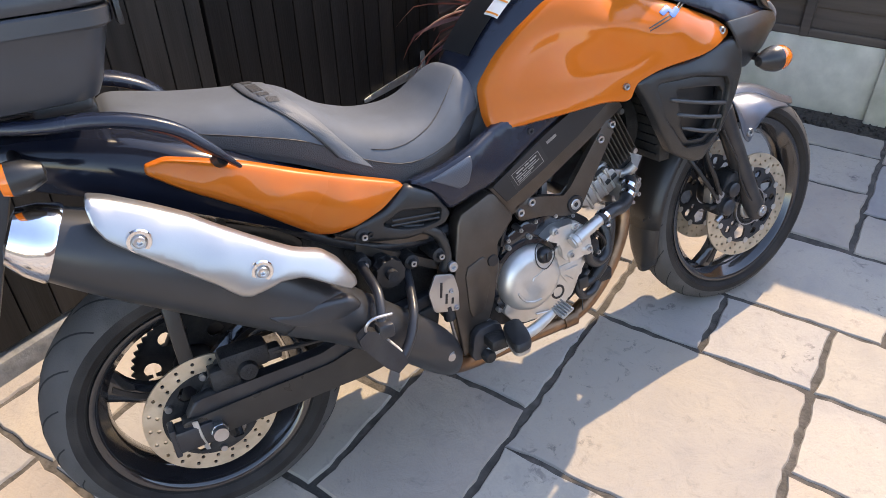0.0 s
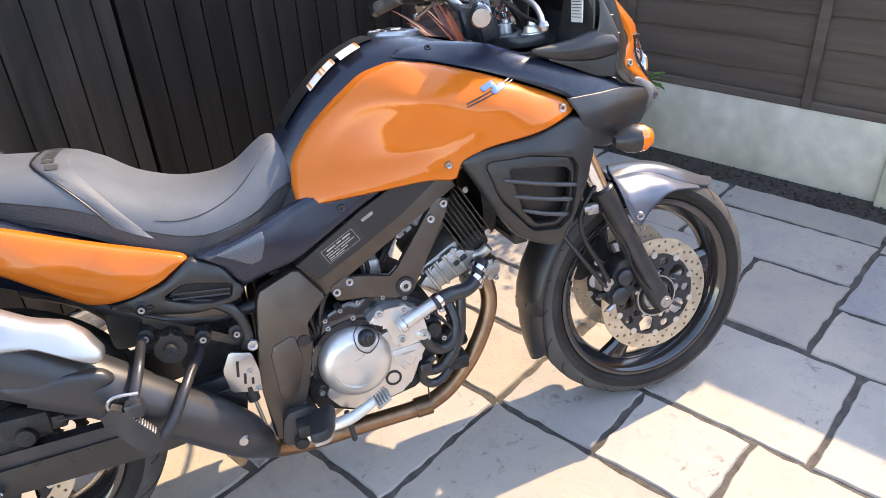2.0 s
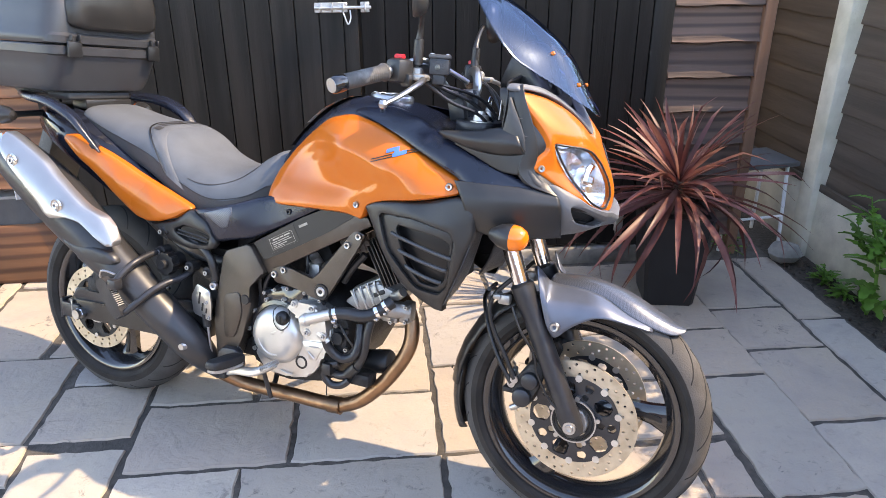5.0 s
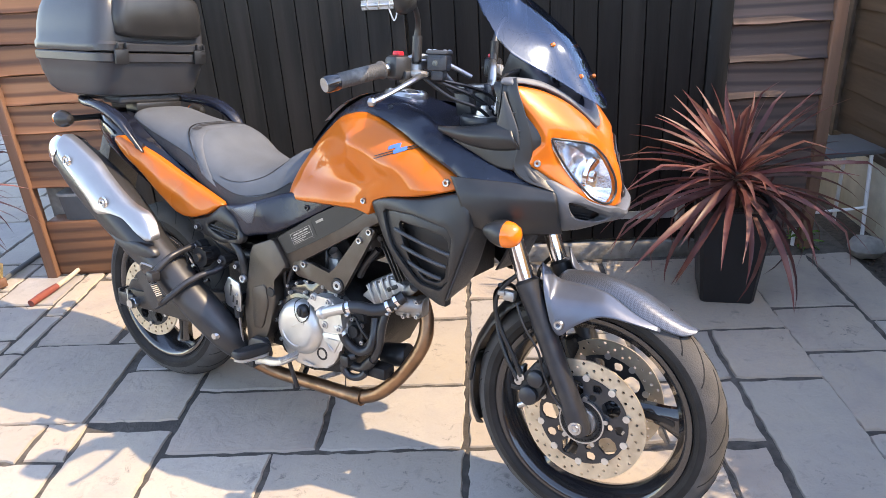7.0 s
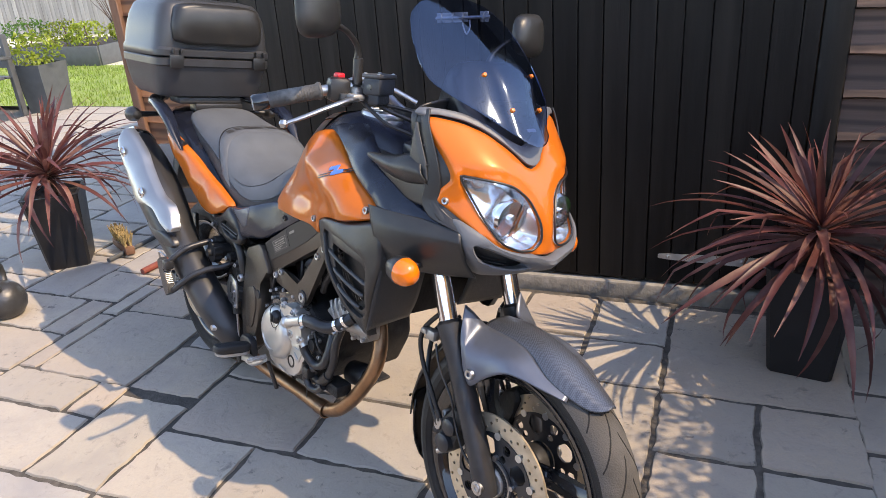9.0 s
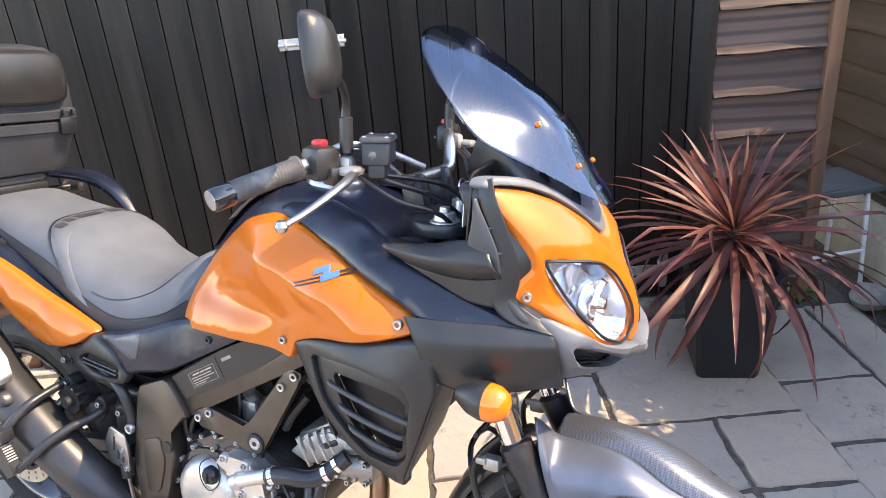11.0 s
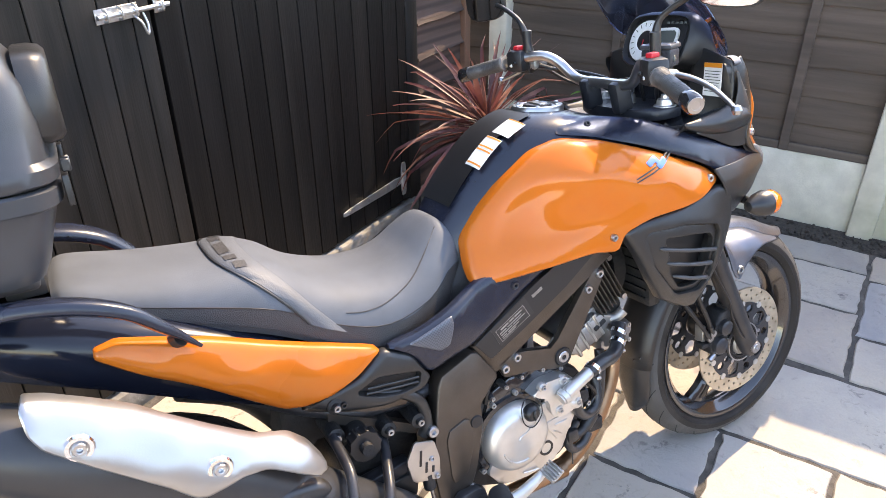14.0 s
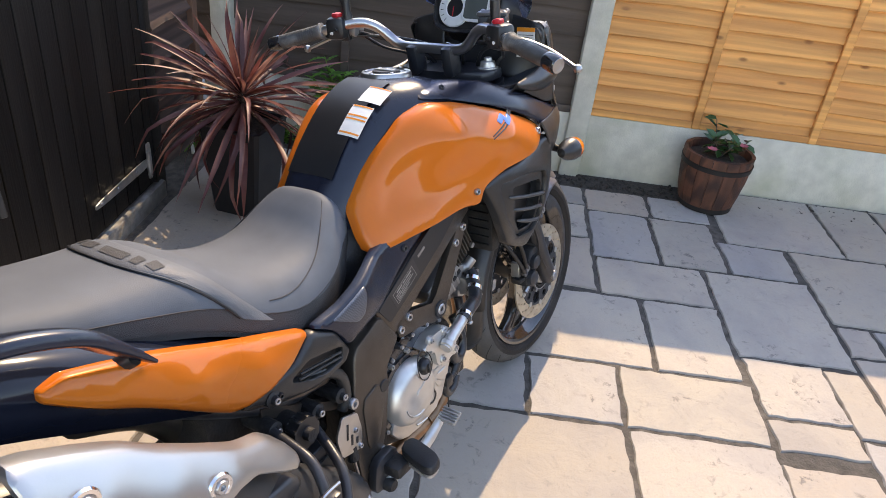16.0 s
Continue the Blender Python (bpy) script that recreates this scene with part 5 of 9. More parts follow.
plate = part("pump_cover", prism(rounded([(0.785, 0.495), (0.802, 0.507), (0.820, 0.517), (0.872, 0.517), (0.889, 0.503), (0.906, 0.494), (0.914, 0.455), (0.915, 0.430), (0.868, 0.417), (0.846, 0.420), (0.833, 0.438), (0.830, 0.460), (0.822, 0.478), (0.806, 0.485)], 0.16, 2), -0.197, -0.15, bevel=0.006, seg=3), M["alloy"], engine, "silver water pump cover")
part("pump_spigot", tube([(0.888, -0.186, 0.440), (0.903, -0.188, 0.432), (0.914, -0.186, 0.420)], 0.0125, 14), M["alloy"], plate)
for x, z in ((0.813, 0.510), (0.855, 0.438), (0.868, 0.508), (0.906, 0.438)):
    part("cover_boss", lathe([(0.0, -0.2005), (0.0095, -0.2005), (0.011, -0.198), (0.012, -0.19)], 16, (x, 0, z)), M["alloy"], plate)
    screw(x, -0.2005, z, 0.0062, 0.005, plate, material=M["steel"])
part("oil_cap", xf(lathe([(0.0, -0.010), (0.003, -0.014), (0.012, -0.014), (0.0165, -0.010), (0.0195, -0.004), (0.0195, 0.006)], 24), Matrix.Translation((0.778, -0.2, 0.463))), M["decal_dark"], engine, "black oil filler cap")
part("cap_grip", box((0.778, -0.2155, 0.463), (0.006, 0.006, 0.024), 0.002, 1), M["plastic"], engine)
part("cap_tether", tube([(0.753, -0.203, 0.484), (0.755, -0.2065, 0.448), (0.778, -0.2075, 0.431), (0.803, -0.205, 0.455), (0.799, -0.199, 0.486), (0.778, -0.192, 0.499)], 0.0013, 6, closed=True), M["decal_dark"], engine, "thin black wire loop")
part("cover_mark", prism(rounded([(0.740, 0.408), (0.782, 0.424), (0.786, 0.431), (0.768, 0.429), (0.764, 0.424), (0.744, 0.417)], 0.1, 1), -0.2062, -0.203, bevel=0.0007, seg=1), M["alloy"], engine)
part("cover_ridge", tube([(CLUTCH[0] + 0.050 * math.cos(radians(w)), -0.2035, CLUTCH[1] + 0.050 * math.sin(radians(w))) for w in range(195, 300, 15)], 0.0024, 6), M["alloy"], engine)
for i in range(9):
    w = 2 * math.pi * i / 11 + 0.9
    screw(CLUTCH[0] + 0.103 * math.cos(w), -0.165, CLUTCH[1] + 0.103 * math.sin(w), 0.0062, 0.010, engine, material=M["alloy_dull"])
part("timing_case", prism(rounded([(0.682, 0.47), (0.70, 0.520), (0.76, 0.545), (0.85, 0.542), (0.885, 0.520), (0.88, 0.49), (0.78, 0.48)], 0.15, 1), -0.165, -0.12, bevel=0.008), M["rim"], engine, "gloss black upper crankcase")
for x, z in ((0.70, 0.515), (0.735, 0.53), (0.775, 0.54), (0.83, 0.538), (0.878, 0.525)):
    part("case_boss", lathe([(0.0, -0.176), (0.006, -0.176), (0.0075, -0.170), (0.010, -0.15)], 14, (x, 0, z)), M["black_metal"], engine)
    screw(x, -0.176, z, 0.0052, 0.004, engine, material=M["steel"])
for nm, base, tip in (("rear_cylinder", (0.80, 0.0, 0.54), (0.70, 0.0, 0.72)),):
    mcyl = aim(base, tip)
    ln = (Vector(tip) - Vector(base)).length
    cyl = part(nm, xf(join(box((0, 0, ln * 0.3), (0.17, 0.19, ln * 0.6), 0.012), box((0, 0, ln * 0.72), (0.15, 0.235, ln * 0.56), 0.014)), mcyl), M["dark"], engine, "grimy alloy cylinder")
    for k in range(8):
        part("cooling_fin", xf(box((0, 0, ln * (0.45 + 0.06 * k)), (0.178, 0.262, 0.0032), 0.0008, 1), mcyl), M["alloy_dull"], cyl)
    for s in (-1, 1):
        part("cylinder_lug", xf(box((0.03, s * 0.125, ln * 0.28), (0.05, 0.03, 0.06), 0.008), mcyl), M["alloy_dull"], cyl)
        part("cylinder_lug", xf(box((-0.04, s * 0.12, ln * 0.2), (0.04, 0.03, 0.045), 0.008), mcyl), M["alloy"], cyl)
        part("head_bolt", xf(lathe([(0.0, 0.02), (0.011, 0.02), (0.011, 0.0)], 12, (0.045, s * 0.118, ln), "z"), mcyl), M["steel"], cyl)
ux, uz = 0.875, 0.484


def tilted(cx, cz):
    return Matrix(((ux, 0, -uz, cx), (0, 1, 0, 0), (uz, 0, ux, cz), (0, 0, 0, 1)))


cyl = part("front_cylinder", xf(join(box((0, 0, 0), (0.12, 0.22, 0.075), 0.012), box((0.02, 0, 0.0), (0.05, 0.25, 0.06), 0.01), box((-0.035, 0, 0.005), (0.03, 0.245, 0.05), 0.008)), tilted(1.0, 0.548)), M["alloy_dull"], engine, "grimy alloy front cylinder")
part("cylinder_head", xf(join(box((0, 0, 0), (0.055, 0.215, 0.12), 0.01), box((-0.01, 0, -0.07), (0.07, 0.23, 0.05), 0.01)), tilted(1.045, 0.655)), M["dark"], cyl)
for k in range(8):
    part("cooling_fin", xf(box((-0.038 + 0.0108 * k, 0, 0), (0.003, 0.255, 0.135), 0.0008, 1), tilted(1.045, 0.655)), M["fin"], cyl)
for s in (-1, 1):
    for dx, dz in ((0.045, 0.055), (0.03, -0.06), (-0.03, 0.06)):
        part("head_bolt", xf(lathe([(0.0, 0.006), (0.007, 0.006), (0.008, 0.0)], 12, axis="z"), tilted(1.045, 0.655) @ Matrix.Translation((dx, s * 0.128, dz)) @ Matrix.Rotation(radians(90 * -s), 4, "X")), M["steel"], cyl)
    for dx in (-0.045, -0.02, 0.005, 0.03):
        part("cylinder_rib", xf(box((dx, s * 0.123, 0.0), (0.008, 0.012, 0.066), 0.002, 1), tilted(1.0, 0.548)), M["alloy"], cyl)
    part("exhaust_flange", xf(lathe([(0.022, 0.0), (0.036, 0.002), (0.036, 0.012), (0.022, 0.014)], 18, axis="z"), aim((1.045, s * 0.04 - 0.0, 0.545), (1.08, s * 0.055, 0.515))), M["alloy_dull"], cyl)
    part("coolant_outlet", tube([(1.04, s * 0.10, 0.575), (1.075, s * 0.12, 0.562), (1.10, s * 0.13, 0.58)], 0.013, 10), M["alloy_dull"], cyl)
part("cylinder_side", prism(rounded([(0.926, 0.520), (0.968, 0.562), (1.027, 0.588), (1.070, 0.575), (1.047, 0.532), (0.97, 0.502)], 0.1, 1), -0.127, -0.10, bevel=0.005), M["alloy_dull"], cyl, "dusty cast alloy barrel side")
for u in (0.22, 0.42, 0.62, 0.8):
    x, z = 0.945 + 0.105 * u, 0.513 + 0.058 * u
    part("barrel_rib", tube([(x, -0.127, z), (x - 0.008, -0.131, z + 0.016), (x - 0.016, -0.127, z + 0.034)], 0.0026, 8), M["alloy_dull"], cyl)
part("barrel_slot", xf(box((0, -0.1275, 0), (0.036, 0.004, 0.012), 0.003, 2), Matrix.Translation((1.03, 0, 0.562)) @ Matrix.Rotation(radians(-29), 4, "Y")), M["decal_dark"], cyl)
thermo = part("thermostat_housing", join(rod((1.045, -0.125, 0.524), (1.118, -0.105, 0.522), 0.024, 18), box((1.105, -0.105, 0.520), (0.03, 0.05, 0.055), 0.008), box((1.06, -0.10, 0.500), (0.05, 0.05, 0.03), 0.008)), M["alloy_dull"], engine, "dusty alloy thermostat housing")
for x, z in ((1.112, 0.540), (1.112, 0.500), (1.07, 0.492)):
    screw(x, -0.131, z, 0.006, 0.006, thermo, material=M["steel"])
pipe_w = part("water_pipe", tube([(0.848, -0.211, 0.474), (0.894, -0.208, 0.493), (0.942, -0.204, 0.511)], 0.0145, 18), M["alloy"], engine, "polished water pipe")
part("pipe_collar", xf(lathe([(0.0145, -0.012), (0.017, -0.010), (0.0185, 0.0), (0.0145, 0.004)], 20, axis="z"), aim((0.862, -0.2105, 0.480), (0.90, -0.208, 0.496))), M["alloy"], pipe_w)
hose = part("water_hose", tube([(0.934, -0.205, 0.508), (0.955, -0.203, 0.514), (0.982, -0.198, 0.517), (1.008, -0.19, 0.514), (1.034, -0.178, 0.518), (1.056, -0.16, 0.533), (1.076, -0.14, 0.553)], 0.0168, 18), M["hose"], engine, "black rubber water hose")
for x, y, z, dx, dz in ((0.944, -0.204, 0.511, 0.05, 0.018), (1.048, -0.167, 0.527, 0.05, 0.03), (1.064, -0.152, 0.542, 0.05, 0.042)):
    part("hose_clamp", xf(lathe([(0.0172, -0.005), (0.019, -0.005), (0.019, 0.005), (0.0172, 0.005)], 20, axis="z", close=True), aim((x, y, z), (x + dx, y + 0.02, z + dz))), M["chrome"], hose)
    part("clamp_screw", box((x + 0.004, y - 0.012, z - 0.017), (0.012, 0.014, 0.008), 0.002, 1), M["steel"], hose)
part("bypass_hose", tube([(0.908, -0.188, 0.426), (0.917, -0.184, 0.402), (0.940, -0.176, 0.380), (0.963, -0.170, 0.377), (0.985, -0.165, 0.393), (0.991, -0.155, 0.430), (0.985, -0.14, 0.47)], 0.0125, 14), M["hose"], engine, "curved black coolant hose")
low_hose = part("lower_hose", tube([(1.020, -0.135, 0.505), (1.012, -0.148, 0.455), (1.002, -0.15, 0.389), (0.975, -0.15, 0.338), (0.94, -0.15, 0.315), (0.905, -0.15, 0.318)], 0.012, 14), M["hose"], engine, "long black coolant hose")
part("hose_sleeve", rod((0.985, -0.15, 0.352), (0.958, -0.15, 0.324), 0.0155, 16), M["plastic"], low_hose)
part("hose_loop", tube([(0.930, -0.155, 0.352), (0.905, -0.165, 0.340), (0.896, -0.168, 0.312), (0.915, -0.165, 0.290), (0.945, -0.16, 0.292), (0.965, -0.155, 0.31)], 0.0105, 12), M["hose"], engine)
part("oil_switch", join(box((0.905, -0.165, 0.335), (0.03, 0.03, 0.034), 0.006), rod((0.905, -0.17, 0.30), (0.905, -0.17, 0.255), 0.0018)), M["plastic"], engine)
part("starter_gear_case", join(box((0.935, -0.135, 0.42), (0.05, 0.06, 0.075), 0.014), rod((0.935, -0.165, 0.43), (0.935, -0.178, 0.43), 0.017, 18)), M["dark"], engine)
for x, z in ((0.925, 0.462), (0.956, 0.448), (0.958, 0.40)):
    screw(x, -0.165, z, 0.0065, 0.006, engine, material=M["steel"])
part("oil_filter", xf(lathe([(0.0, 0.0), (0.03, 0.0), (0.034, 0.005), (0.034, 0.08), (0.03, 0.086), (0.0, 0.088)], 24, axis="z"), aim((0.955, -0.05, 0.325), (1.05, -0.05, 0.345))), M["decal_dark"], engine)
part("oil_cooler_bracket", box((0.985, -0.12, 0.31), (0.07, 0.05, 0.035), 0.006), M["dark"], engine)
for pts, r in (([(0.69, -0.16, 0.50), (0.70, -0.165, 0.545), (0.735, -0.16, 0.60), (0.80, -0.14, 0.64)], 0.006), ([(0.677, -0.15, 0.48), (0.675, -0.16, 0.55), (0.71, -0.155, 0.62)], 0.007),
               ([(0.97, -0.14, 0.33), (0.99, -0.14, 0.38), (0.98, -0.14, 0.44)], 0.006), ([(0.94, -0.17, 0.47), (0.965, -0.175, 0.44), (0.98, -0.165, 0.41), (0.955, -0.165, 0.385)], 0.004),
               ([(0.85, -0.12, 0.60), (0.90, -0.1, 0.66), (0.95, -0.1, 0.70)], 0.008), ([(0.93, -0.14, 0.58), (0.955, -0.145, 0.62), (0.99, -0.14, 0.665)], 0.010), ([(0.80, -0.13, 0.55), (0.815, -0.14, 0.60), (0.80, -0.13, 0.66)], 0.005)):
    part("cable", tube(pts, r, 8), M["decal_dark"], engine)
part("injector_body", join(rod((0.825, -0.125, 0.63), (0.828, -0.10, 0.60), 0.014, 14), box((0.825, -0.11, 0.585), (0.04, 0.04, 0.05), 0.008)), M["alloy_dull"], engine)

# exhaust
pipe = part("exhaust", tube([(1.04, -0.04, 0.545), (1.08, -0.055, 0.515), (1.106, -0.07, 0.46), (1.10, -0.083, 0.395), (1.05, -0.097, 0.308), (0.985, -0.103, 0.238), (0.93, -0.107, 0.207), (0.88, -0.11, 0.198), (0.76, -0.11, 0.195), (0.60, -0.125, 0.20), (0.53, -0.16, 0.235)], 0.0205, 18), M["bronze"], bike, "brown heat-tinted header pipe and large black silencer")
part("pipe_joint", xf(lathe([(0.021, -0.02), (0.0245, -0.02), (0.0245, 0.02), (0.021, 0.02)], 20, axis="z", close=True), aim((0.90, -0.11, 0.20), (0.80, -0.11, 0.196))), M["bronze"], pipe)
link = part("link_pipe", tube([(0.535, -0.155, 0.23), (0.492, -0.205, 0.31), (0.43, -0.235, 0.385), (0.36, -0.25, 0.45), (0.27, -0.258, 0.525), (0.18, -0.262, 0.59)], [0.022, 0.046, 0.052, 0.053, 0.058, 0.066], 28), M["muffler"], pipe)
can = part("silencer", tube([(0.22, -0.262, 0.563), (0.12, -0.265, 0.645), (0.02, -0.264, 0.715), (-0.08, -0.26, 0.772), (-0.155, -0.255, 0.812)], [0.061, 0.073, 0.076, 0.070, 0.059], 32), M["muffler"], pipe, "matt black oval silencer")
capm = aim((-0.15, -0.255, 0.81), (-0.25, -0.25, 0.862))
part("end_cap", xf(lathe([(0.0625, 0.0), (0.064, 0.006), (0.058, 0.035), (0.045, 0.062), (0.028, 0.066), (0.026, 0.03)], 32, axis="z"), capm), M["chrome"], can, "polished silencer end cap")
SHIELD = [(-0.091, 0.877), (-0.088, 0.849), (-0.076, 0.824), (-0.011, 0.764), (0.053, 0.708), (0.087, 0.674), (0.104, 0.667), (0.129, 0.67), (0.159, 0.675), (0.198, 0.666), (0.235, 0.640), (0.280, 0.606), (0.296, 0.608), (0.297, 0.622), (0.278, 0.656), (0.250, 0.683), (0.2, 0.706), (0.139, 0.747), (0.082, 0.787), (0.044, 0.817), (-0.008, 0.849), (-0.058, 0.877), (-0.085, 0.888)]
shield = part("heat_shield", panel(SHIELD, [(-0.085 + 0.842 * s + 0.539 * u, 0.862 - 0.539 * s + 0.842 * u, 0.35 - 6.25 * (u + 0.05) ** 2 - 0.15 * max(0.0, s - 0.33)) for s in (0.0, 0.1, 0.2, 0.3, 0.41) for u in (-0.065, -0.03, 0.005, 0.04)], step=0.011, lip=0.010, drop=0.005, rim=0.026, corner=0.12, lift=0.006), M["shield"], can, "satin silver heat shield")
for x, z, w2 in ((-0.035, 0.812, 0.347), (0.13, 0.705, 0.348)):
    part("screw_cup", lathe([(0.0, -0.001), (0.010, -0.001), (0.013, -0.004), (0.018, -0.004), (0.02, 0.0)], 20, (x, -w2, z)), M["chrome"], shield)
    screw(x, -w2 - 0.001, z, 0.010, 0.006, shield)
part("link_shield", panel([(0.11, 0.618), (0.16, 0.602), (0.225, 0.598), (0.285, 0.585), (0.305, 0.555), (0.24, 0.545), (0.16, 0.57)], [(0.11, 0.618, 0.335), (0.3, 0.56, 0.312), (0.2, 0.58, 0.328), (0.24, 0.548, 0.322)], lip=0.01), M["muffler"], can)
part("clamp_bolt", lathe([(0.0, -0.016), (0.009, -0.016), (0.012, -0.008), (0.016, 0.0)], 16, (0.487, -0.253, 0.338)), M["steel"], link)

# swing arm and rear
arm = part("swing_arm", join(*[prism(rounded([(-0.062, 0.352), (-0.062, 0.294), (0.10, 0.299), (0.33, 0.305), (0.50, 0.33), (0.52, 0.42), (0.36, 0.395), (0.25, 0.366), (0.05, 0.358)], 0.06, 1), *((-0.172, -0.138) if s < 0 else (0.138, 0.172)), bevel=0.004) for s in (-1, 1)]), M["arm"], bike, "dark grey box-section swing arm")
both("arm_top", prism(rounded([(-0.052, 0.353), (0.25, 0.360), (0.50, 0.415), (0.50, 0.445), (0.33, 0.42), (0.25, 0.394), (-0.03, 0.388)], 0.06, 1), -0.166, -0.136, bevel=0.004), M["black_metal"], arm)
part("gearbox_rear", box((0.625, 0, 0.415), (0.11, 0.27, 0.25), 0.02), M["dark"], engine)
part("swing_bridge", box((0.42, 0, 0.38), (0.07, 0.30, 0.09), 0.012), M["dark"], arm)
part("chain_adjuster", join(box((-0.045, -0.158, 0.315), (0.075, 0.045, 0.05), 0.006), box((-0.085, -0.158, 0.315), (0.012, 0.04, 0.065), 0.003)), M["black_metal"], arm)
part("axle_nut", lathe([(0.0, -0.02), (0.012, -0.02), (0.018, -0.014), (0.018, 0.0)], 6, (0.0, -0.172, 0.315)), M["steel"], arm)
rc = part("rear_caliper", join(box((0.085, -0.135, 0.435), (0.10, 0.055, 0.05), 0.012), box((0.04, -0.14, 0.40), (0.06, 0.04, 0.07), 0.01), box((0.14, -0.14, 0.425), (0.04, 0.03, 0.03), 0.006)), M["dark"], arm, "dusty black rear caliper")
part("piston_cap", lathe([(0.0, -0.012), (0.018, -0.01), (0.022, 0.0), (0.022, 0.02)], 20, (0.085, -0.162, 0.415)), M["dark"], rc)
part("caliper_bracket", prism([(-0.02, 0.37), (0.06, 0.36), (0.13, 0.41), (0.10, 0.46), (0.03, 0.44)], -0.134, -0.126), M["dark"], rc)
part("caliper_hose", tube([(0.14, -0.15, 0.43), (0.20, -0.155, 0.425), (0.27, -0.15, 0.42), (0.33, -0.14, 0.45)], 0.0055, 8), M["decal_dark"], rc)
part("wire_guide", strap([(-0.040, -0.177, 0.352), (-0.037, -0.179, 0.315), (-0.030, -0.177, 0.278)], [0.012, 0.012, 0.010], [0.003, 0.003, 0.003]), M["alloy_dull"], arm)
part("tyre_hugger", tube([(0.33, 0.0, 0.47), (0.24, 0.0, 0.60), (0.12, 0.0, 0.665)], [0.05, 0.055, 0.05], 14, flat=0.35), M["plastic"], arm)
part("hugger_stay", box((-0.02, -0.105, 0.50), (0.03, 0.015, 0.16), 0.004), M["plastic"], bike)
part("subframe", join(tube([(0.62, -0.14, 0.58), (0.50, -0.145, 0.57), (0.35, -0.15, 0.61), (0.10, -0.13, 0.76), (-0.12, -0.10, 0.86)], 0.014, 10), tube([(0.62, 0.14, 0.58), (0.50, 0.145, 0.57), (0.35, 0.15, 0.61), (0.10, 0.13, 0.76), (-0.12, 0.10, 0.86)], 0.014, 10)), M["black_metal"], bike)
part("shock_mass", join(box((0.47, 0, 0.50), (0.16, 0.24, 0.20), 0.02), box((0.36, 0.0, 0.58), (0.18, 0.22, 0.12), 0.02)), M["dark"], bike)
knob = [(0.395 + (0.033 if i % 4 < 2 else 0.028) * math.cos(math.pi * i / 20), 0.556 + (0.033 if i % 4 < 2 else 0.028) * math.sin(math.pi * i / 20)) for i in range(40)]
pk = part("preload_knob", prism(knob, -0.226, -0.200, bevel=0.002), M["decal_dark"], bike, "ribbed black preload adjuster knob")
part("knob_stem", lathe([(0.0, -0.05), (0.012, -0.05), (0.013, -0.036), (0.024, -0.034), (0.024, 0.06)], 24, (0.395, -0.19, 0.556)), M["dark"], pk)
for x, z in ((0.352, 0.579), (0.455, 0.55), (0.36, 0.64), (0.52, 0.545)):
    part("shock_boss", lathe([(0.0, -0.03), (0.008, -0.03), (0.009, -0.022), (0.016, -0.02), (0.017, 0.05)], 16, (x, -0.175, z)), M["dark"], bike)
    screw(x, -0.203, z, 0.007, 0.004, bike)
part("rear_link_bar", prism(rounded([(0.30, 0.645), (0.33, 0.665), (0.45, 0.62), (0.51, 0.60), (0.505, 0.58), (0.43, 0.595)], 0.12, 1), -0.182, -0.168, bevel=0.003), M["frame"], bike)
part("brake_hose", tube([(0.40, -0.16, 0.63), (0.47, -0.185, 0.625), (0.525, -0.19, 0.59), (0.54, -0.185, 0.53), (0.53, -0.18, 0.50)], 0.012, 10), M["plastic"], bike)
heel = part("heel_plate", prism(rounded([(0.476, 0.473), (0.497, 0.513), (0.540, 0.499), (0.547, 0.458), (0.545, 0.408), (0.484, 0.422)], 0.10, 1), -0.212, -0.206, bevel=0.0015), M["brushed"], bike, "silver slotted heel plate")
for x, z, ln in ((0.506, 0.472, 0.036), (0.516, 0.447, 0.024), (0.530, 0.438, 0.015)):
    part("slot", xf(box((0, -0.2125, 0), (0.0055, 0.002, ln), 0.0008, 1), Matrix.Translation((x, 0, z)) @ Matrix.Rotation(radians(8), 4, "Y")), M["decal_dark"], heel)
screw(0.529, -0.212, 0.462, 0.006, 0.004, heel)
screw(0.537, -0.212, 0.418, 0.006, 0.004, heel)
screw(0.545, -0.196, 0.511, 0.012, 0.008, heel)
part("reservoir_rod", rod((0.523, -0.2, 0.40), (0.538, -0.2, 0.295), 0.004), M["steel"], heel)
part("master_cylinder", rod((0.520, -0.2, 0.425), (0.524, -0.2, 0.388), 0.013, 16), M["dark"], heel)

# footrests
pad = [(0.025 * math.copysign(abs(math.cos(a)) ** 0.6, math.cos(a)), 0.051 * math.copysign(abs(math.sin(a)) ** 0.6, math.sin(a))) for a in [2 * math.pi * i / 28 for i in range(28)]]
peg = part("footrest", loft([[(0.648 + x * f + 0.25 * y * f, -0.275 + y * f, z + 0.06 * x) for x, y in pad] for f, z in ((0.86, 0.322), (1.0, 0.327), (1.02, 0.338), (0.94, 0.345), (0.7, 0.348))]), M["rubber_pad"], bike, "black rubber-topped rider footrest")
part("footrest_plate", loft([[(0.648 + x * f + 0.25 * y * f, -0.275 + y * f, z + 0.06 * x) for x, y in pad] for f, z in ((0.7, 0.310), (0.92, 0.314), (0.92, 0.322))]), M["alloy_dull"], peg)
part("footrest_joint", box((0.62, -0.225, 0.31), (0.05, 0.06, 0.03), 0.008), M["dark"], peg)
part("footrest_hanger", prism(rounded([(0.575, 0.34), (0.64, 0.345), (0.655, 0.29), (0.61, 0.255), (0.56, 0.265)], 0.18, 1), -0.215, -0.192, bevel=0.004), M["black_metal"], peg)
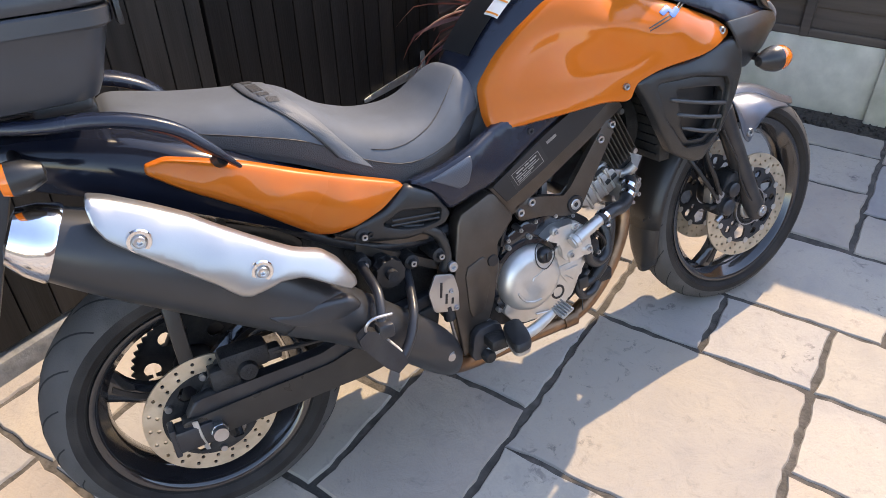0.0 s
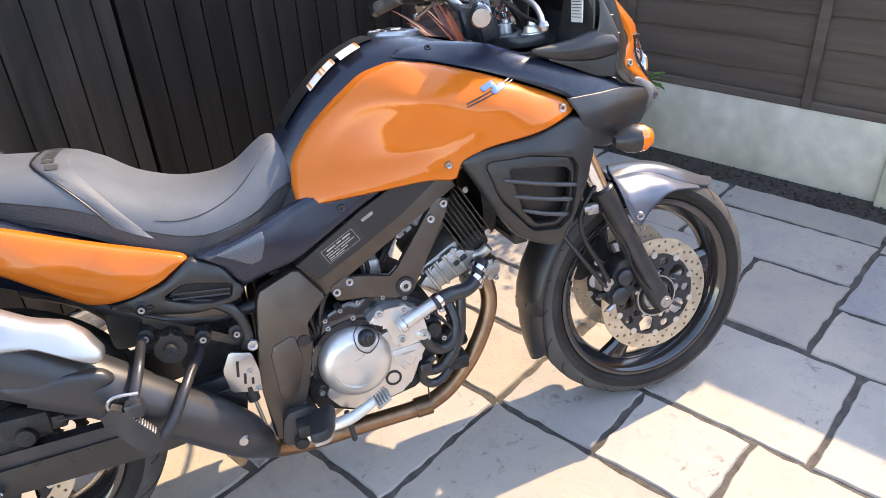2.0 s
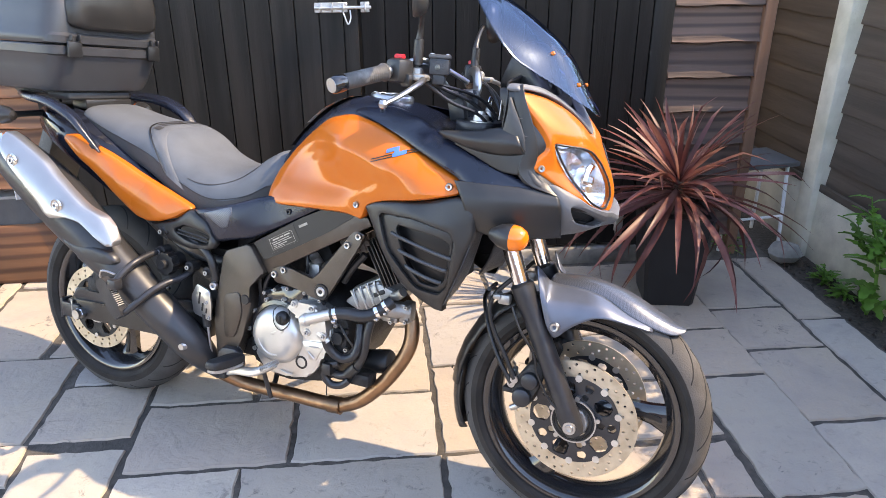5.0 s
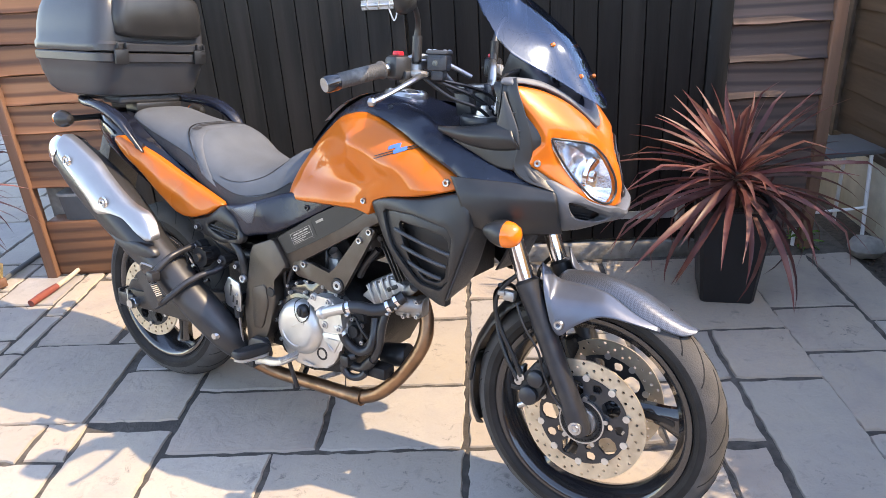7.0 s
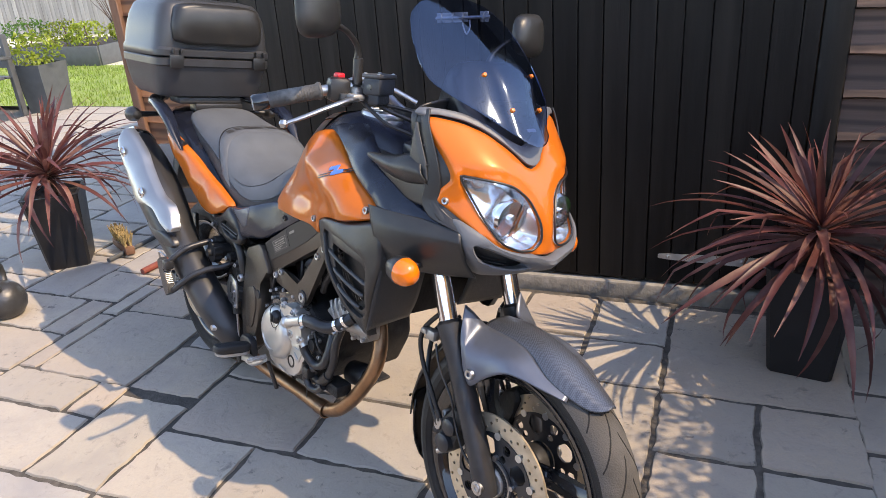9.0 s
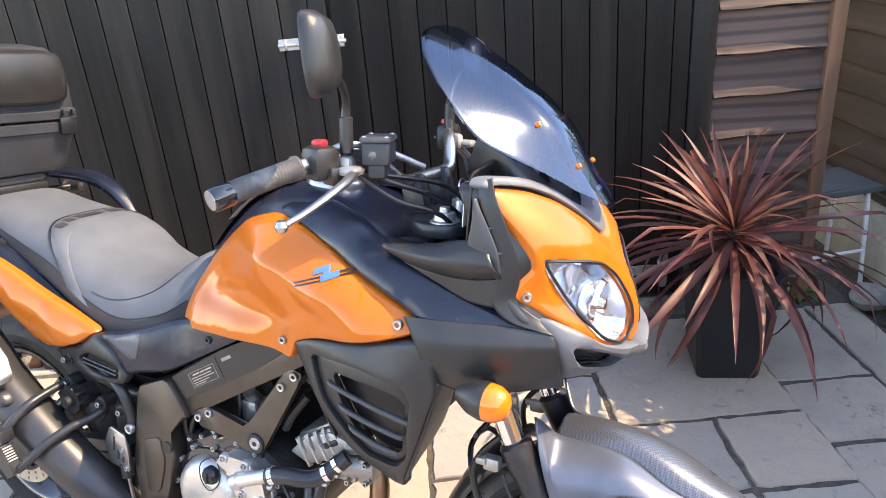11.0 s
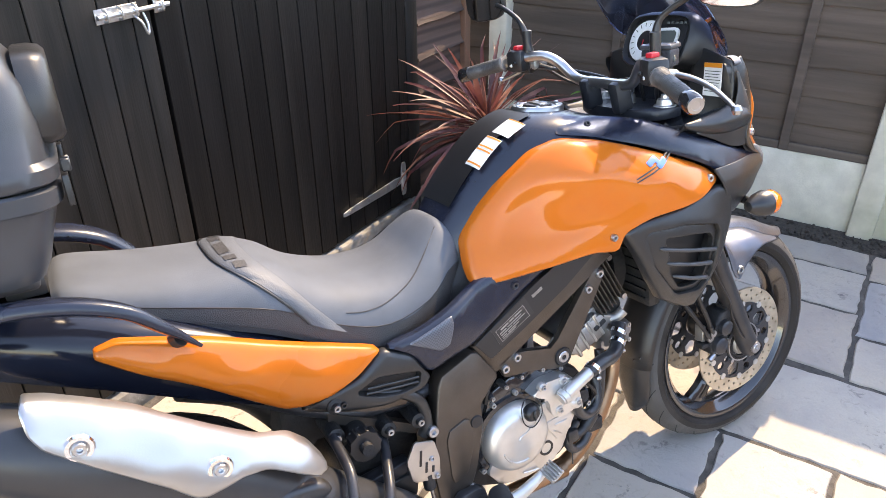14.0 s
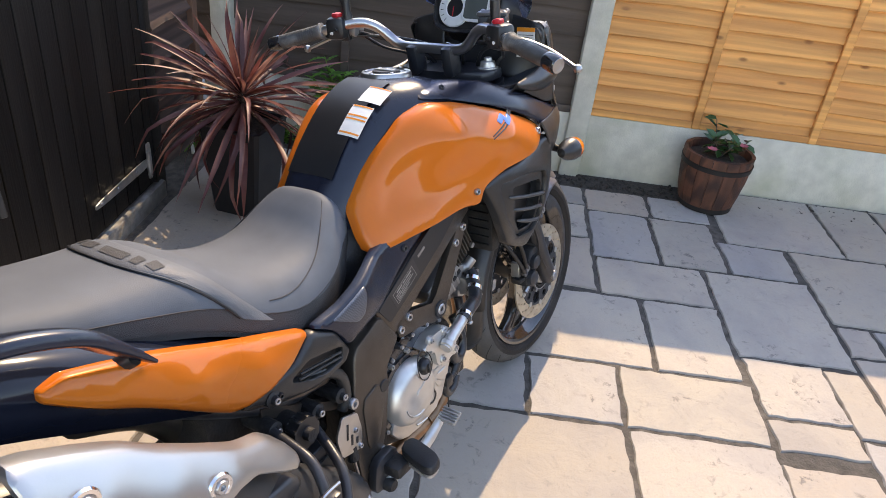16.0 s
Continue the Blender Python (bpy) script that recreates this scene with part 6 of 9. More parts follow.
ped = part("brake_pedal", strap([(0.600, -0.215, 0.272), (0.650, -0.228, 0.292), (0.705, -0.238, 0.303), (0.748, -0.240, 0.322), (0.785, -0.240, 0.342)], [0.020, 0.020, 0.020, 0.020, 0.016], [0.026, 0.026, 0.025, 0.021, 0.012]), M["alloy"], bike, "cast alloy brake pedal")
part("pedal_tread", xf(join(*[box((-0.014 + 0.007 * k, 0, 0.006), (0.0035, 0.046, 0.008), 0.001, 1) for k in range(5)], box((0, 0, 0), (0.036, 0.044, 0.007), 0.002, 1)), Matrix.Translation((0.782, -0.262, 0.345)) @ Matrix.Rotation(radians(-30), 4, "Y")), M["alloy_dull"], ped)
part("pedal_stop", rod((0.708, -0.188, 0.290), (0.718, -0.165, 0.200), 0.0065), M["black_metal"], ped)
part("pedal_pivot", lathe([(0.0, -0.02), (0.012, -0.02), (0.016, -0.014), (0.016, 0.02)], 16, (0.60, -0.215, 0.27)), M["dark"], ped)
pp = part("passenger_footrest", join(tube([(0.350, -0.17, 0.585), (0.345, -0.205, 0.578), (0.343, -0.245, 0.572), (0.340, -0.290, 0.560), (0.328, -0.325, 0.530), (0.318, -0.338, 0.505)], 0.0098, 14), tube([(0.448, -0.17, 0.535), (0.438, -0.205, 0.518), (0.422, -0.25, 0.510), (0.405, -0.292, 0.492), (0.380, -0.322, 0.460), (0.345, -0.338, 0.43), (0.32, -0.34, 0.44)], 0.0098, 14)), M["black_metal"], bike, "tubular black passenger footrest bracket over the silencer")
pegm = Matrix.Translation((0.313, -0.342, 0.471)) @ Matrix.Rotation(radians(-34), 4, "Y")
part("peg", xf(loft([[(x, y, z) for x, y in ((-w2, -0.011), (w2, -0.011), (w2, 0.011), (-w2, 0.011))] for w2, z in ((0.012, 0.06), (0.02, 0.045), (0.021, -0.03), (0.014, -0.06))]), pegm), M["black_metal"], pp, "folded black passenger peg with a serrated edge")
for k in range(12):
    part("peg_rib", xf(box((0.021, 0, -0.03 + 0.006 * k), (0.005, 0.02, 0.003), 0.0008, 1), pegm), M["alloy"], pp)
part("peg_clevis", box((0.325, -0.34, 0.512), (0.032, 0.03, 0.03), 0.006), M["black_metal"], pp)
part("peg_spring", tube([(0.30, -0.345, 0.50), (0.285, -0.35, 0.53), (0.30, -0.355, 0.55), (0.34, -0.35, 0.545)], 0.003, 6), M["steel"], pp)
stand = part("side_stand", join(tube([(0.66, 0.14, 0.27), (0.63, 0.22, 0.17), (0.60, 0.305, 0.075)], 0.014, 10), box((0.60, 0.315, 0.066), (0.07, 0.05, 0.012), 0.004, 2)), M["black_metal"], bike, "black side stand folded out")
part("stand_tang", tube([(0.64, -0.02, 0.24), (0.66, -0.06, 0.20), (0.665, -0.10, 0.165)], 0.008, 8), M["dark"], stand)

# seat
def seat_ring(x, zt, zb, w, lean=0.0, n=22, p=0.55):
    ring = []
    for i in range(n + 1):
        a = math.pi * i / n
        c, s = math.cos(a), math.sin(a)
        y = w * math.copysign(abs(c) ** p, c) * (1 - 0.06 * abs(s))
        ring.append((x - lean * abs(s) ** 0.7, y, zb + (zt - zb) * abs(s) ** 0.62))
    return ring


def along(table, k=5):
    return [tuple(float(v) for v in q) for q in curve(table, k)]


SEAT = along([(-0.03, 0.955, 0.93, 0.10), (0.0, 0.962, 0.912, 0.125), (0.1, 0.941, 0.878, 0.142), (0.2, 0.928, 0.843, 0.152), (0.27, 0.922, 0.815, 0.158), (0.325, 0.901, 0.788, 0.163), (0.385, 0.858, 0.753, 0.166),
              (0.465, 0.830, 0.716, 0.166), (0.54, 0.827, 0.706, 0.158), (0.592, 0.843, 0.718, 0.145), (0.634, 0.874, 0.735, 0.128), (0.668, 0.892, 0.755, 0.110), (0.693, 0.878, 0.77, 0.098), (0.706, 0.845, 0.775, 0.085)])
seat_rows = [seat_ring(x, zt, zb, w, n=52) for x, zt, zb, w in SEAT]
seat = part("seat", loft([r[3:-3] for r in seat_rows], closed=False, cap=False), M["vinyl"], bike, "stepped charcoal vinyl dual seat with stitched seams", smooth=60)
for lo, hi in ((0, 4), (49, 53)):
    part("seat_skirt", loft([r[lo:hi] for r in seat_rows], closed=False, cap=False), M["vinyl_side"], seat, "dark brown-black seat skirt", smooth=60)
part("seat_base", loft([[(x, y, z) for y, z in ((-w * 0.985, zb + 0.012), (-w * 0.985, zb - 0.012), (w * 0.985, zb - 0.012), (w * 0.985, zb + 0.012))] for x, zt, zb, w in SEAT]), M["vinyl_side"], seat)


def seat_point(x, u, lift=0.0015):
    i = min(max(sum(1 for q in SEAT if q[0] <= x) - 1, 0), len(SEAT) - 2)
    a, b2 = SEAT[i], SEAT[i + 1]
    t = (x - a[0]) / (b2[0] - a[0])
    zt, zb, w = (a[k] + (b2[k] - a[k]) * t for k in (1, 2, 3))
    ang = math.pi * u
    c, s = math.cos(ang), math.sin(ang)
    return Vector((x, (w + lift) * math.copysign(abs(c) ** 0.55, c) * (1 - 0.06 * abs(s)), zb + (zt - zb + lift) * abs(s) ** 0.62))


seam_x = lambda u: 0.370 - 0.15 * math.sin(math.pi * u) ** 0.8
us = [0.03 + 0.94 * i / 30 for i in range(31)]
part("seat_seam", tube([seat_point(seam_x(u), u) for u in us], 0.0022, 6, 2), M["decal_dark"], seat, "black piped seam")
part("seat_band", loft([[seat_point(seam_x(u) + f, u, lift) for f, lift in ((0.003, 0.0006), (0.006, 0.0028), (0.03, 0.003), (0.062, 0.0024), (0.066, 0.0004))] for u in us], cap=False, closed=False), M["vinyl_band"], seat, "grained vinyl band across the seat", smooth=60)
for s in (-1, 1):
    part("seat_seam", tube([seat_point(x, 0.5 + s * (0.5 - q), 0.0006) for x, q in ((0.42, 0.13), (0.46, 0.145), (0.51, 0.18), (0.57, 0.24), (0.62, 0.30), (0.66, 0.36))], 0.0011, 6, 4), M["vinyl_side"], seat)
    part("seat_seam", tube([seat_point(x, 0.5 + s * (0.5 - q), 0.0004) for x, q in ((0.0, 0.058), (0.1, 0.058), (0.2, 0.058), (0.3, 0.058), (0.4, 0.058), (0.5, 0.058), (0.6, 0.058), (0.66, 0.06))], 0.0012, 6, 4), M["decal_dark"], seat)
letters = []
for k, (u0, u1) in enumerate(((0.30, 0.345), (0.365, 0.40), (0.42, 0.475), (0.495, 0.54), (0.56, 0.60), (0.62, 0.68))):
    mid = (u0 + u1) / 2
    x0 = 0.370 - 0.15 * math.sin(math.pi * mid) ** 0.8
    a, b2 = seat_point(x0 + 0.018, u0, 0.0042), seat_point(x0 + 0.018, u1, 0.0042)
    c, d = seat_point(x0 + 0.040, u1 - 0.008, 0.0042), seat_point(x0 + 0.040, u0 - 0.008, 0.0042)
    letters.append(([a, b2, c, d], [(0, 1, 2, 3)]))
part("seat_mark", join(*letters), M["vinyl_side"], seat, "dark embossed mark across the seat")

# tank
TANK = along([(0.665, 0.872, 0.74, 0.085), (0.70, 0.912, 0.76, 0.098), (0.745, 0.964, 0.78, 0.108), (0.81, 1.022, 0.80, 0.12), (0.87, 1.054, 0.83, 0.135), (0.92, 1.066, 0.85, 0.152), (0.98, 1.064, 0.87, 0.168), (1.04, 1.05, 0.88, 0.178), (1.10, 1.03, 0.88, 0.18), (1.17, 0.995, 0.88, 0.17), (1.24, 0.96, 0.88, 0.14)])
tank = part("fuel_tank", loft([seat_ring(x, zt, zb, w, p=0.62) for x, zt, zb, w in TANK], closed=False, cap=False), M["plastic_blue"], bike, "black fuel tank spine with orange side panels", smooth=60)
TANK_SKIN = [(0.70, 0.768, 0.166), (0.79, 0.768, 0.190), (0.72, 0.81, 0.156), (0.865, 0.785, 0.202), (1.0, 0.79, 0.214), (1.033, 0.82, 0.226), (1.25, 0.888, 0.239), (1.11, 0.943, 0.238), (1.1, 0.978, 0.200), (1.2, 0.935, 0.220), (1.10, 0.912, 0.254), (1.18, 0.903, 0.253), (1.225, 0.895, 0.246), (1.0, 0.993, 0.182), (1.0, 0.965, 0.212), (0.93, 1.01, 0.162), (0.80, 0.945, 0.135), (0.70, 0.85, 0.12), (0.95, 0.945, 0.222), (0.84, 0.885, 0.172), (1.1, 0.87, 0.242), (0.95, 0.86, 0.204), (0.76, 0.85, 0.15)]
tank_side = panel([(0.699, 0.852), (0.689, 0.80), (0.692, 0.770), (0.715, 0.766), (0.776, 0.770), (0.865, 0.777), (0.96, 0.780), (1.016, 0.772), (1.032, 0.813), (1.083, 0.831), (1.194, 0.852), (1.275, 0.872), (1.288, 0.888), (1.262, 0.908), (1.20, 0.937), (1.10, 0.978), (1.01, 1.008), (0.93, 1.022), (0.865, 1.006), (0.80, 0.958), (0.745, 0.91)],
                  TANK_SKIN,
                  step=0.011, lip=0.014, drop=0.010, rim=0.02, corner=0.16, dish=(rounded([(0.725, 0.812), (0.735, 0.86), (0.775, 0.915), (0.84, 0.957), (0.92, 0.968), (1.0, 0.95), (1.06, 0.918), (1.11, 0.885), (1.07, 0.85), (0.98, 0.815), (0.86, 0.808)], 0.25, 2), 0.008, 0.035))
both("tank_panel", tank_side, M["orange"], tank, "glossy orange tank side panel")
for s in (-1, 1):
    screw(1.251, s * 0.238, 0.889, 0.009, 0.005, tank, (0, s, 0))
    screw(1.0, s * 0.217, 0.81, 0.008, 0.005, tank, (0, s, 0))
EMBLEM = ([(1.080, 0.955), (1.106, 0.965), (1.110, 0.957), (1.084, 0.947)], [(1.100, 0.949), (1.130, 0.960), (1.134, 0.951), (1.104, 0.940)], [(1.099, 0.962), (1.109, 0.9655), (1.118, 0.945), (1.108, 0.941)])
# The two thin dark lines are cable shadows painted onto the panel.
for ring, key in [(e, "blue") for e in EMBLEM] + [([(1.045, a), (1.16, a + 0.038), (1.16, a + 0.0355), (1.045, a - 0.0025)], "decal_dark") for a in (0.924, 0.930)]:
    both("tank_mark", panel(ring, TANK_SKIN, step=0.006, lip=0.0006, drop=0.0003, rim=0.003, corner=0.12, round_times=1, lift=0.0022 if key == "blue" else 0.0012), M[key], tank, "blue emblem" if key == "blue" else "thin cable shadow painted on the tank")
capm = Matrix.Translation((0.975, 0, 1.064)) @ Matrix.Rotation(radians(3), 4, "Y")
cap_ob = part("filler_cap", xf(lathe([(0.0, 0.004), (0.044, 0.004), (0.047, 0.008), (0.055, 0.007), (0.058, 0.002), (0.058, -0.02)], 36, axis="z"), capm), M["brushed"], tank, "round brushed filler cap")
part("cap_lid", xf(lathe([(0.0, 0.009), (0.03, 0.009), (0.034, 0.003)], 30, axis="z"), capm), M["decal_dark"], cap_ob)
part("cap_flap", xf(box((0.0, 0.0, 0.010), (0.022, 0.05, 0.004), 0.001, 1), capm), M["brushed"], cap_ob)
for i in range(6):
    w = 2 * math.pi * i / 6
    part("cap_screw", xf(lathe([(0.0, 0.0105), (0.0045, 0.0095), (0.005, 0.006)], 8, (0.051 * math.cos(w), 0.043 * math.sin(w), 0), "z"), capm), M["steel"], cap_ob)
tz = lambda x: float(np.interp(x, [q[0] for q in TANK], [q[1] for q in TANK]))
pad_rows = [[(x, 0.062 * k / 5, tz(x) + 0.0012 - 0.6 * (abs(0.062 * k / 5) / 0.13) ** 3 * 0.03) for k in range(-5, 6)] for x in [0.70 + 0.215 * i / 12 for i in range(13)]]
part("tank_pad", loft(pad_rows, cap=False, closed=False), M["decal_dark"], tank, "matt black rubber tank pad")
for x0, x1, y0, y1, stripes in ((0.765, 0.825, -0.085, -0.03, (0.08, 0.5, 0.62, 0.95)), (0.835, 0.88, -0.092, -0.032, (0.94,))):
    lab = loft([[(x, y, tz(x) + 0.0022 - 0.6 * (abs(y) / 0.13) ** 3 * 0.03), ] + [(x, y + (y1 - y0) * k / 5, tz(x) + 0.0022 - 0.6 * (abs(y + (y1 - y0) * k / 5) / 0.13) ** 3 * 0.03) for k in range(1, 6)] for x in [x0 + (x1 - x0) * i / 6 for i in range(7)] for y in (y0,)], cap=False, closed=False)
    part("warning_label", lab, M["decal_white"], tank, "white warning label with orange stripes")
    for f in stripes:
        xa = x0 + (x1 - x0) * f
        st = [[(x, y0 + 0.002 + (y1 - y0 - 0.004) * k / 5, tz(x) + 0.0032 - 0.6 * (abs(y0 + (y1 - y0) * k / 5) / 0.13) ** 3 * 0.03) for k in range(6)] for x in (xa - 0.0015, xa + 0.0015)]
        part("label_stripe", loft(st, cap=False, closed=False), M["decal_orange"], tank)

# lower side panels
both("side_cover", panel([(0.47, 0.722), (0.54, 0.732), (0.61, 0.755), (0.694, 0.784), (0.80, 0.797), (0.912, 0.793), (0.82, 0.745), (0.74, 0.702), (0.664, 0.664), (0.60, 0.652), (0.554, 0.640), (0.522, 0.69)],
     [(0.5, 0.71, 0.202), (0.54, 0.66, 0.204), (0.62, 0.66, 0.198), (0.7, 0.77, 0.176), (0.775, 0.753, 0.174), (0.9, 0.79, 0.178), (0.62, 0.71, 0.205)], lip=0.014, drop=0.01, corner=0.16), M["plastic_blue"], bike, "satin blue-black side cover")
for s in (-1, 1):
    screw(0.775, s * 0.175, 0.753, 0.008, 0.004, bike, (0, s, 0), M["black_metal"])
vent = panel([(0.466, 0.721), (0.522, 0.692), (0.556, 0.635), (0.54, 0.615), (0.46, 0.605), (0.377, 0.618), (0.301, 0.655), (0.334, 0.660), (0.41, 0.681)], [(0.466, 0.721, 0.2), (0.55, 0.63, 0.203), (0.377, 0.62, 0.194), (0.30, 0.655, 0.19), (0.45, 0.66, 0.206)], lip=0.012,
             corner=0.1, holes=[[(0.404, 0.651), (0.445, 0.671), (0.485, 0.664), (0.532, 0.652), (0.526, 0.629), (0.49, 0.625), (0.45, 0.632)]])
both("vent_panel", vent, M["plastic"], bike, "black vented panel below the seat")
for s in (-1, 1):
    # Dark sheet stands for the shaded space behind the vent.
    part("vent_back", prism([(0.39, 0.62), (0.44, 0.68), (0.53, 0.675), (0.54, 0.63)], *((-0.185, -0.178) if s < 0 else (0.178, 0.185))), M["decal_dark"], bike)
    for xa, za, xb, zb in ((0.424, 0.656, 0.528, 0.644), (0.42, 0.646, 0.526, 0.634)):
        part("vent_slat", rod((xa, s * 0.199, za), (xb, s * 0.2, zb), 0.0028, 8), M["plastic"], bike)
    screw(0.375, s * 0.197, 0.638, 0.007, 0.003, bike, (0, s, 0), M["decal_dark"])

both("weave_patch", panel([(0.515, 0.718), (0.545, 0.727), (0.611, 0.748), (0.613, 0.729), (0.60, 0.690), (0.578, 0.684), (0.542, 0.704)],
     [(a, b2, c + 0.0022) for a, b2, c in ((0.5, 0.71, 0.202), (0.54, 0.66, 0.204), (0.62, 0.66, 0.198), (0.7, 0.77, 0.176), (0.775, 0.753, 0.174), (0.9, 0.79, 0.178), (0.62, 0.71, 0.205))], lip=0.003, drop=0.002, rim=0.006, corner=0.12), M["weave"], bike, "carbon-weave grip patch")
both("subframe_rail", loft([[(x, -0.152, z + 0.014), (x, -0.166, z + 0.011), (x, -0.166, z - 0.011), (x, -0.152, z - 0.014)] for x, z in ((0.35, 0.602), (0.378, 0.588), (0.45, 0.55), (0.513, 0.514), (0.545, 0.50))]), M["frame"], bike, "grey-brown subframe rail")

# tail
tail = part("tail", loft([[(x, y * w, z0 + (z1 - z0) * t) for y, t in ((-0.7, 0), (-0.93, 0.12), (-1, 0.35), (-1, 0.62), (-0.95, 0.80), (-0.82, 0.92), (-0.55, 0.99), (0.55, 0.99), (0.82, 0.92), (0.95, 0.80), (1, 0.62), (1, 0.35), (0.93, 0.12), (0.7, 0))] for x, w, z0, z1 in ((-0.26, 0.07, 0.885, 0.94), (-0.2, 0.12, 0.86, 0.955), (-0.1, 0.172, 0.83, 0.955), (0.0, 0.196, 0.79, 0.935), (0.12, 0.196, 0.725, 0.885), (0.25, 0.186, 0.655, 0.82), (0.4, 0.18, 0.62, 0.745), (0.5, 0.17, 0.61, 0.71))]), M["tail"], bike, "glossy black tail unit with orange side panels")
both("tail_panel", panel([(0.006, 0.866), (0.008, 0.882), (0.042, 0.886), (0.097, 0.870), (0.165, 0.847), (0.25, 0.809), (0.35, 0.767), (0.47, 0.722), (0.41, 0.686), (0.352, 0.668), (0.305, 0.663), (0.268, 0.672), (0.152, 0.764), (0.050, 0.832)],
     [(0.01, 0.873, 0.212), (0.1, 0.865, 0.212), (0.1, 0.83, 0.222), (0.1, 0.80, 0.217), (0.23, 0.81, 0.203), (0.22, 0.772, 0.219), (0.25, 0.70, 0.209), (0.30, 0.668, 0.205), (0.46, 0.72, 0.196), (0.36, 0.76, 0.195), (0.34, 0.725, 0.212), (0.2, 0.745, 0.216)], step=0.011, lip=0.012, drop=0.009, corner=0.12), M["orange"], tail, "glossy orange tail side panel")
both("grab_rail", strap([(-0.26, -0.12, 0.978), (-0.19, -0.165, 0.982), (-0.117, -0.200, 0.976), (-0.05, -0.213, 0.973), (0.01, -0.219, 0.960), (0.065, -0.222, 0.935), (0.106, -0.222, 0.898), (0.157, -0.218, 0.846)],
      [0.038, 0.047, 0.052, 0.054, 0.052, 0.047, 0.036, 0.012], [0.018, 0.021, 0.024, 0.026, 0.026, 0.024, 0.019, 0.006]), M["plastic_blue"], tail, "satin black strap-shaped grab rail")
both("rail_foot", tube([(0.132, -0.214, 0.866), (0.122, -0.20, 0.857), (0.115, -0.185, 0.848)], 0.013, 10), M["plastic"], tail)
part("rack", join(box((-0.18, 0, 0.985), (0.26, 0.22, 0.014), 0.005), box((-0.06, 0, 0.962), (0.06, 0.18, 0.03), 0.006)), M["plastic"], tail, "black luggage rack plate")
part("plate_hanger", prism([(-0.24, 0.90), (-0.20, 0.86), (-0.30, 0.62), (-0.345, 0.60), (-0.36, 0.63)], -0.07, 0.07, bevel=0.006), M["rough_plastic"], tail)
part("number_plate", xf(box((0, 0, 0), (0.004, 0.22, 0.16), 0.001, 1), Matrix.Translation((-0.365, 0, 0.70)) @ Matrix.Rotation(radians(-12), 4, "Y")), M["decal_white"], tail, "blank pale number plate")
part("tail_lamp", box((-0.265, 0, 0.912), (0.03, 0.11, 0.04), 0.008), M["red"], tail, "red tail lamp")
for s in (-1, 1):
    ind = part("rear_indicator", xf(lathe([(0.0, -0.04), (0.014, -0.036), (0.024, -0.015), (0.027, 0.005), (0.026, 0.012)], 20, axis="z"), aim((-0.165, s * 0.265, 0.925), (-0.265, s * 0.27, 0.925))), M["plastic"], tail, "black indicator with amber lens")
    part("lens", xf(lathe([(0.026, 0.012), (0.022, 0.024), (0.0, 0.03)], 20, axis="z"), aim((-0.165, s * 0.265, 0.925), (-0.265, s * 0.27, 0.925))), M["amber"], ind)
    part("stalk", tube([(-0.16, s * 0.245, 0.925), (-0.17, s * 0.18, 0.925), (-0.175, s * 0.11, 0.925)], [0.011, 0.009, 0.011], 10), M["decal_dark"], ind)

# fairing
FAIR = [(0.935, 1.03, 0.13), (1.012, 1.037, 0.125), (1.126, 1.028, 0.165), (1.218, 0.995, 0.196), (1.29, 0.966, 0.203), (1.356, 0.94, 0.203), (1.43, 0.913, 0.193), (1.47, 0.90, 0.181), (1.30, 0.888, 0.240), (1.25, 0.915, 0.238), (1.1, 0.98, 0.203), (1.0, 1.012, 0.168),
        (1.345, 0.890, 0.229), (1.42, 0.887, 0.204), (1.487, 0.884, 0.171), (1.345, 0.915, 0.216)]
upper = panel([(0.93, 1.028), (0.95, 1.043), (1.03, 1.048), (1.126, 1.032), (1.16, 1.018), (1.218, 0.995), (1.29, 0.966), (1.356, 0.94), (1.43, 0.912), (1.468, 0.899), (1.492, 0.886), (1.42, 0.880), (1.345, 0.881), (1.298, 0.884), (1.265, 0.911), (1.2, 0.942), (1.1, 0.984), (1.0, 1.016)],
              FAIR, step=0.012, lip=0.026, drop=0.010, rim=0.018, corner=0.14)
both("upper_fairing", upper, M["plastic_blue"], bike, "satin black upper fairing")
shell("shoulder_fairing", [[(1.262, -0.2395, 0.906), (1.272, -0.2425, 0.890), (1.285, -0.246, 0.868), (1.298, -0.244, 0.838), (1.310, -0.228, 0.800)], [(1.345, -0.2235, 0.904), (1.347, -0.231, 0.888), (1.350, -0.236, 0.866), (1.355, -0.231, 0.825), (1.362, -0.208, 0.783)],
      [(1.420, -0.199, 0.902), (1.423, -0.206, 0.887), (1.427, -0.209, 0.864), (1.428, -0.199, 0.820), (1.428, -0.170, 0.783)], [(1.487, -0.169, 0.889), (1.492, -0.1715, 0.880), (1.497, -0.172, 0.862), (1.497, -0.152, 0.822), (1.493, -0.120, 0.786)]], M["plastic"], bike, "matt black fairing shoulder running into the beak", 0.004, 6, 5)
shell("fairing_band", [[(1.245, -0.203, 0.984), (1.246, -0.204, 0.986), (1.247, -0.204, 0.988)], [(1.300, -0.204, 0.960), (1.302, -0.205, 0.968), (1.305, -0.205, 0.976)], [(1.356, -0.203, 0.935), (1.360, -0.204, 0.955), (1.362, -0.204, 0.974)], [(1.403, -0.201, 0.930), (1.406, -0.201, 0.955), (1.408, -0.199, 0.980)]], M["plastic"], bike, "matt black band below the cockpit scoop")
TEETH_EDGE = [(1.411, -0.201, 0.982), (1.405, -0.203, 1.018), (1.389, -0.203, 1.054), (1.374, -0.202, 1.082), (1.366, -0.200, 1.098)]
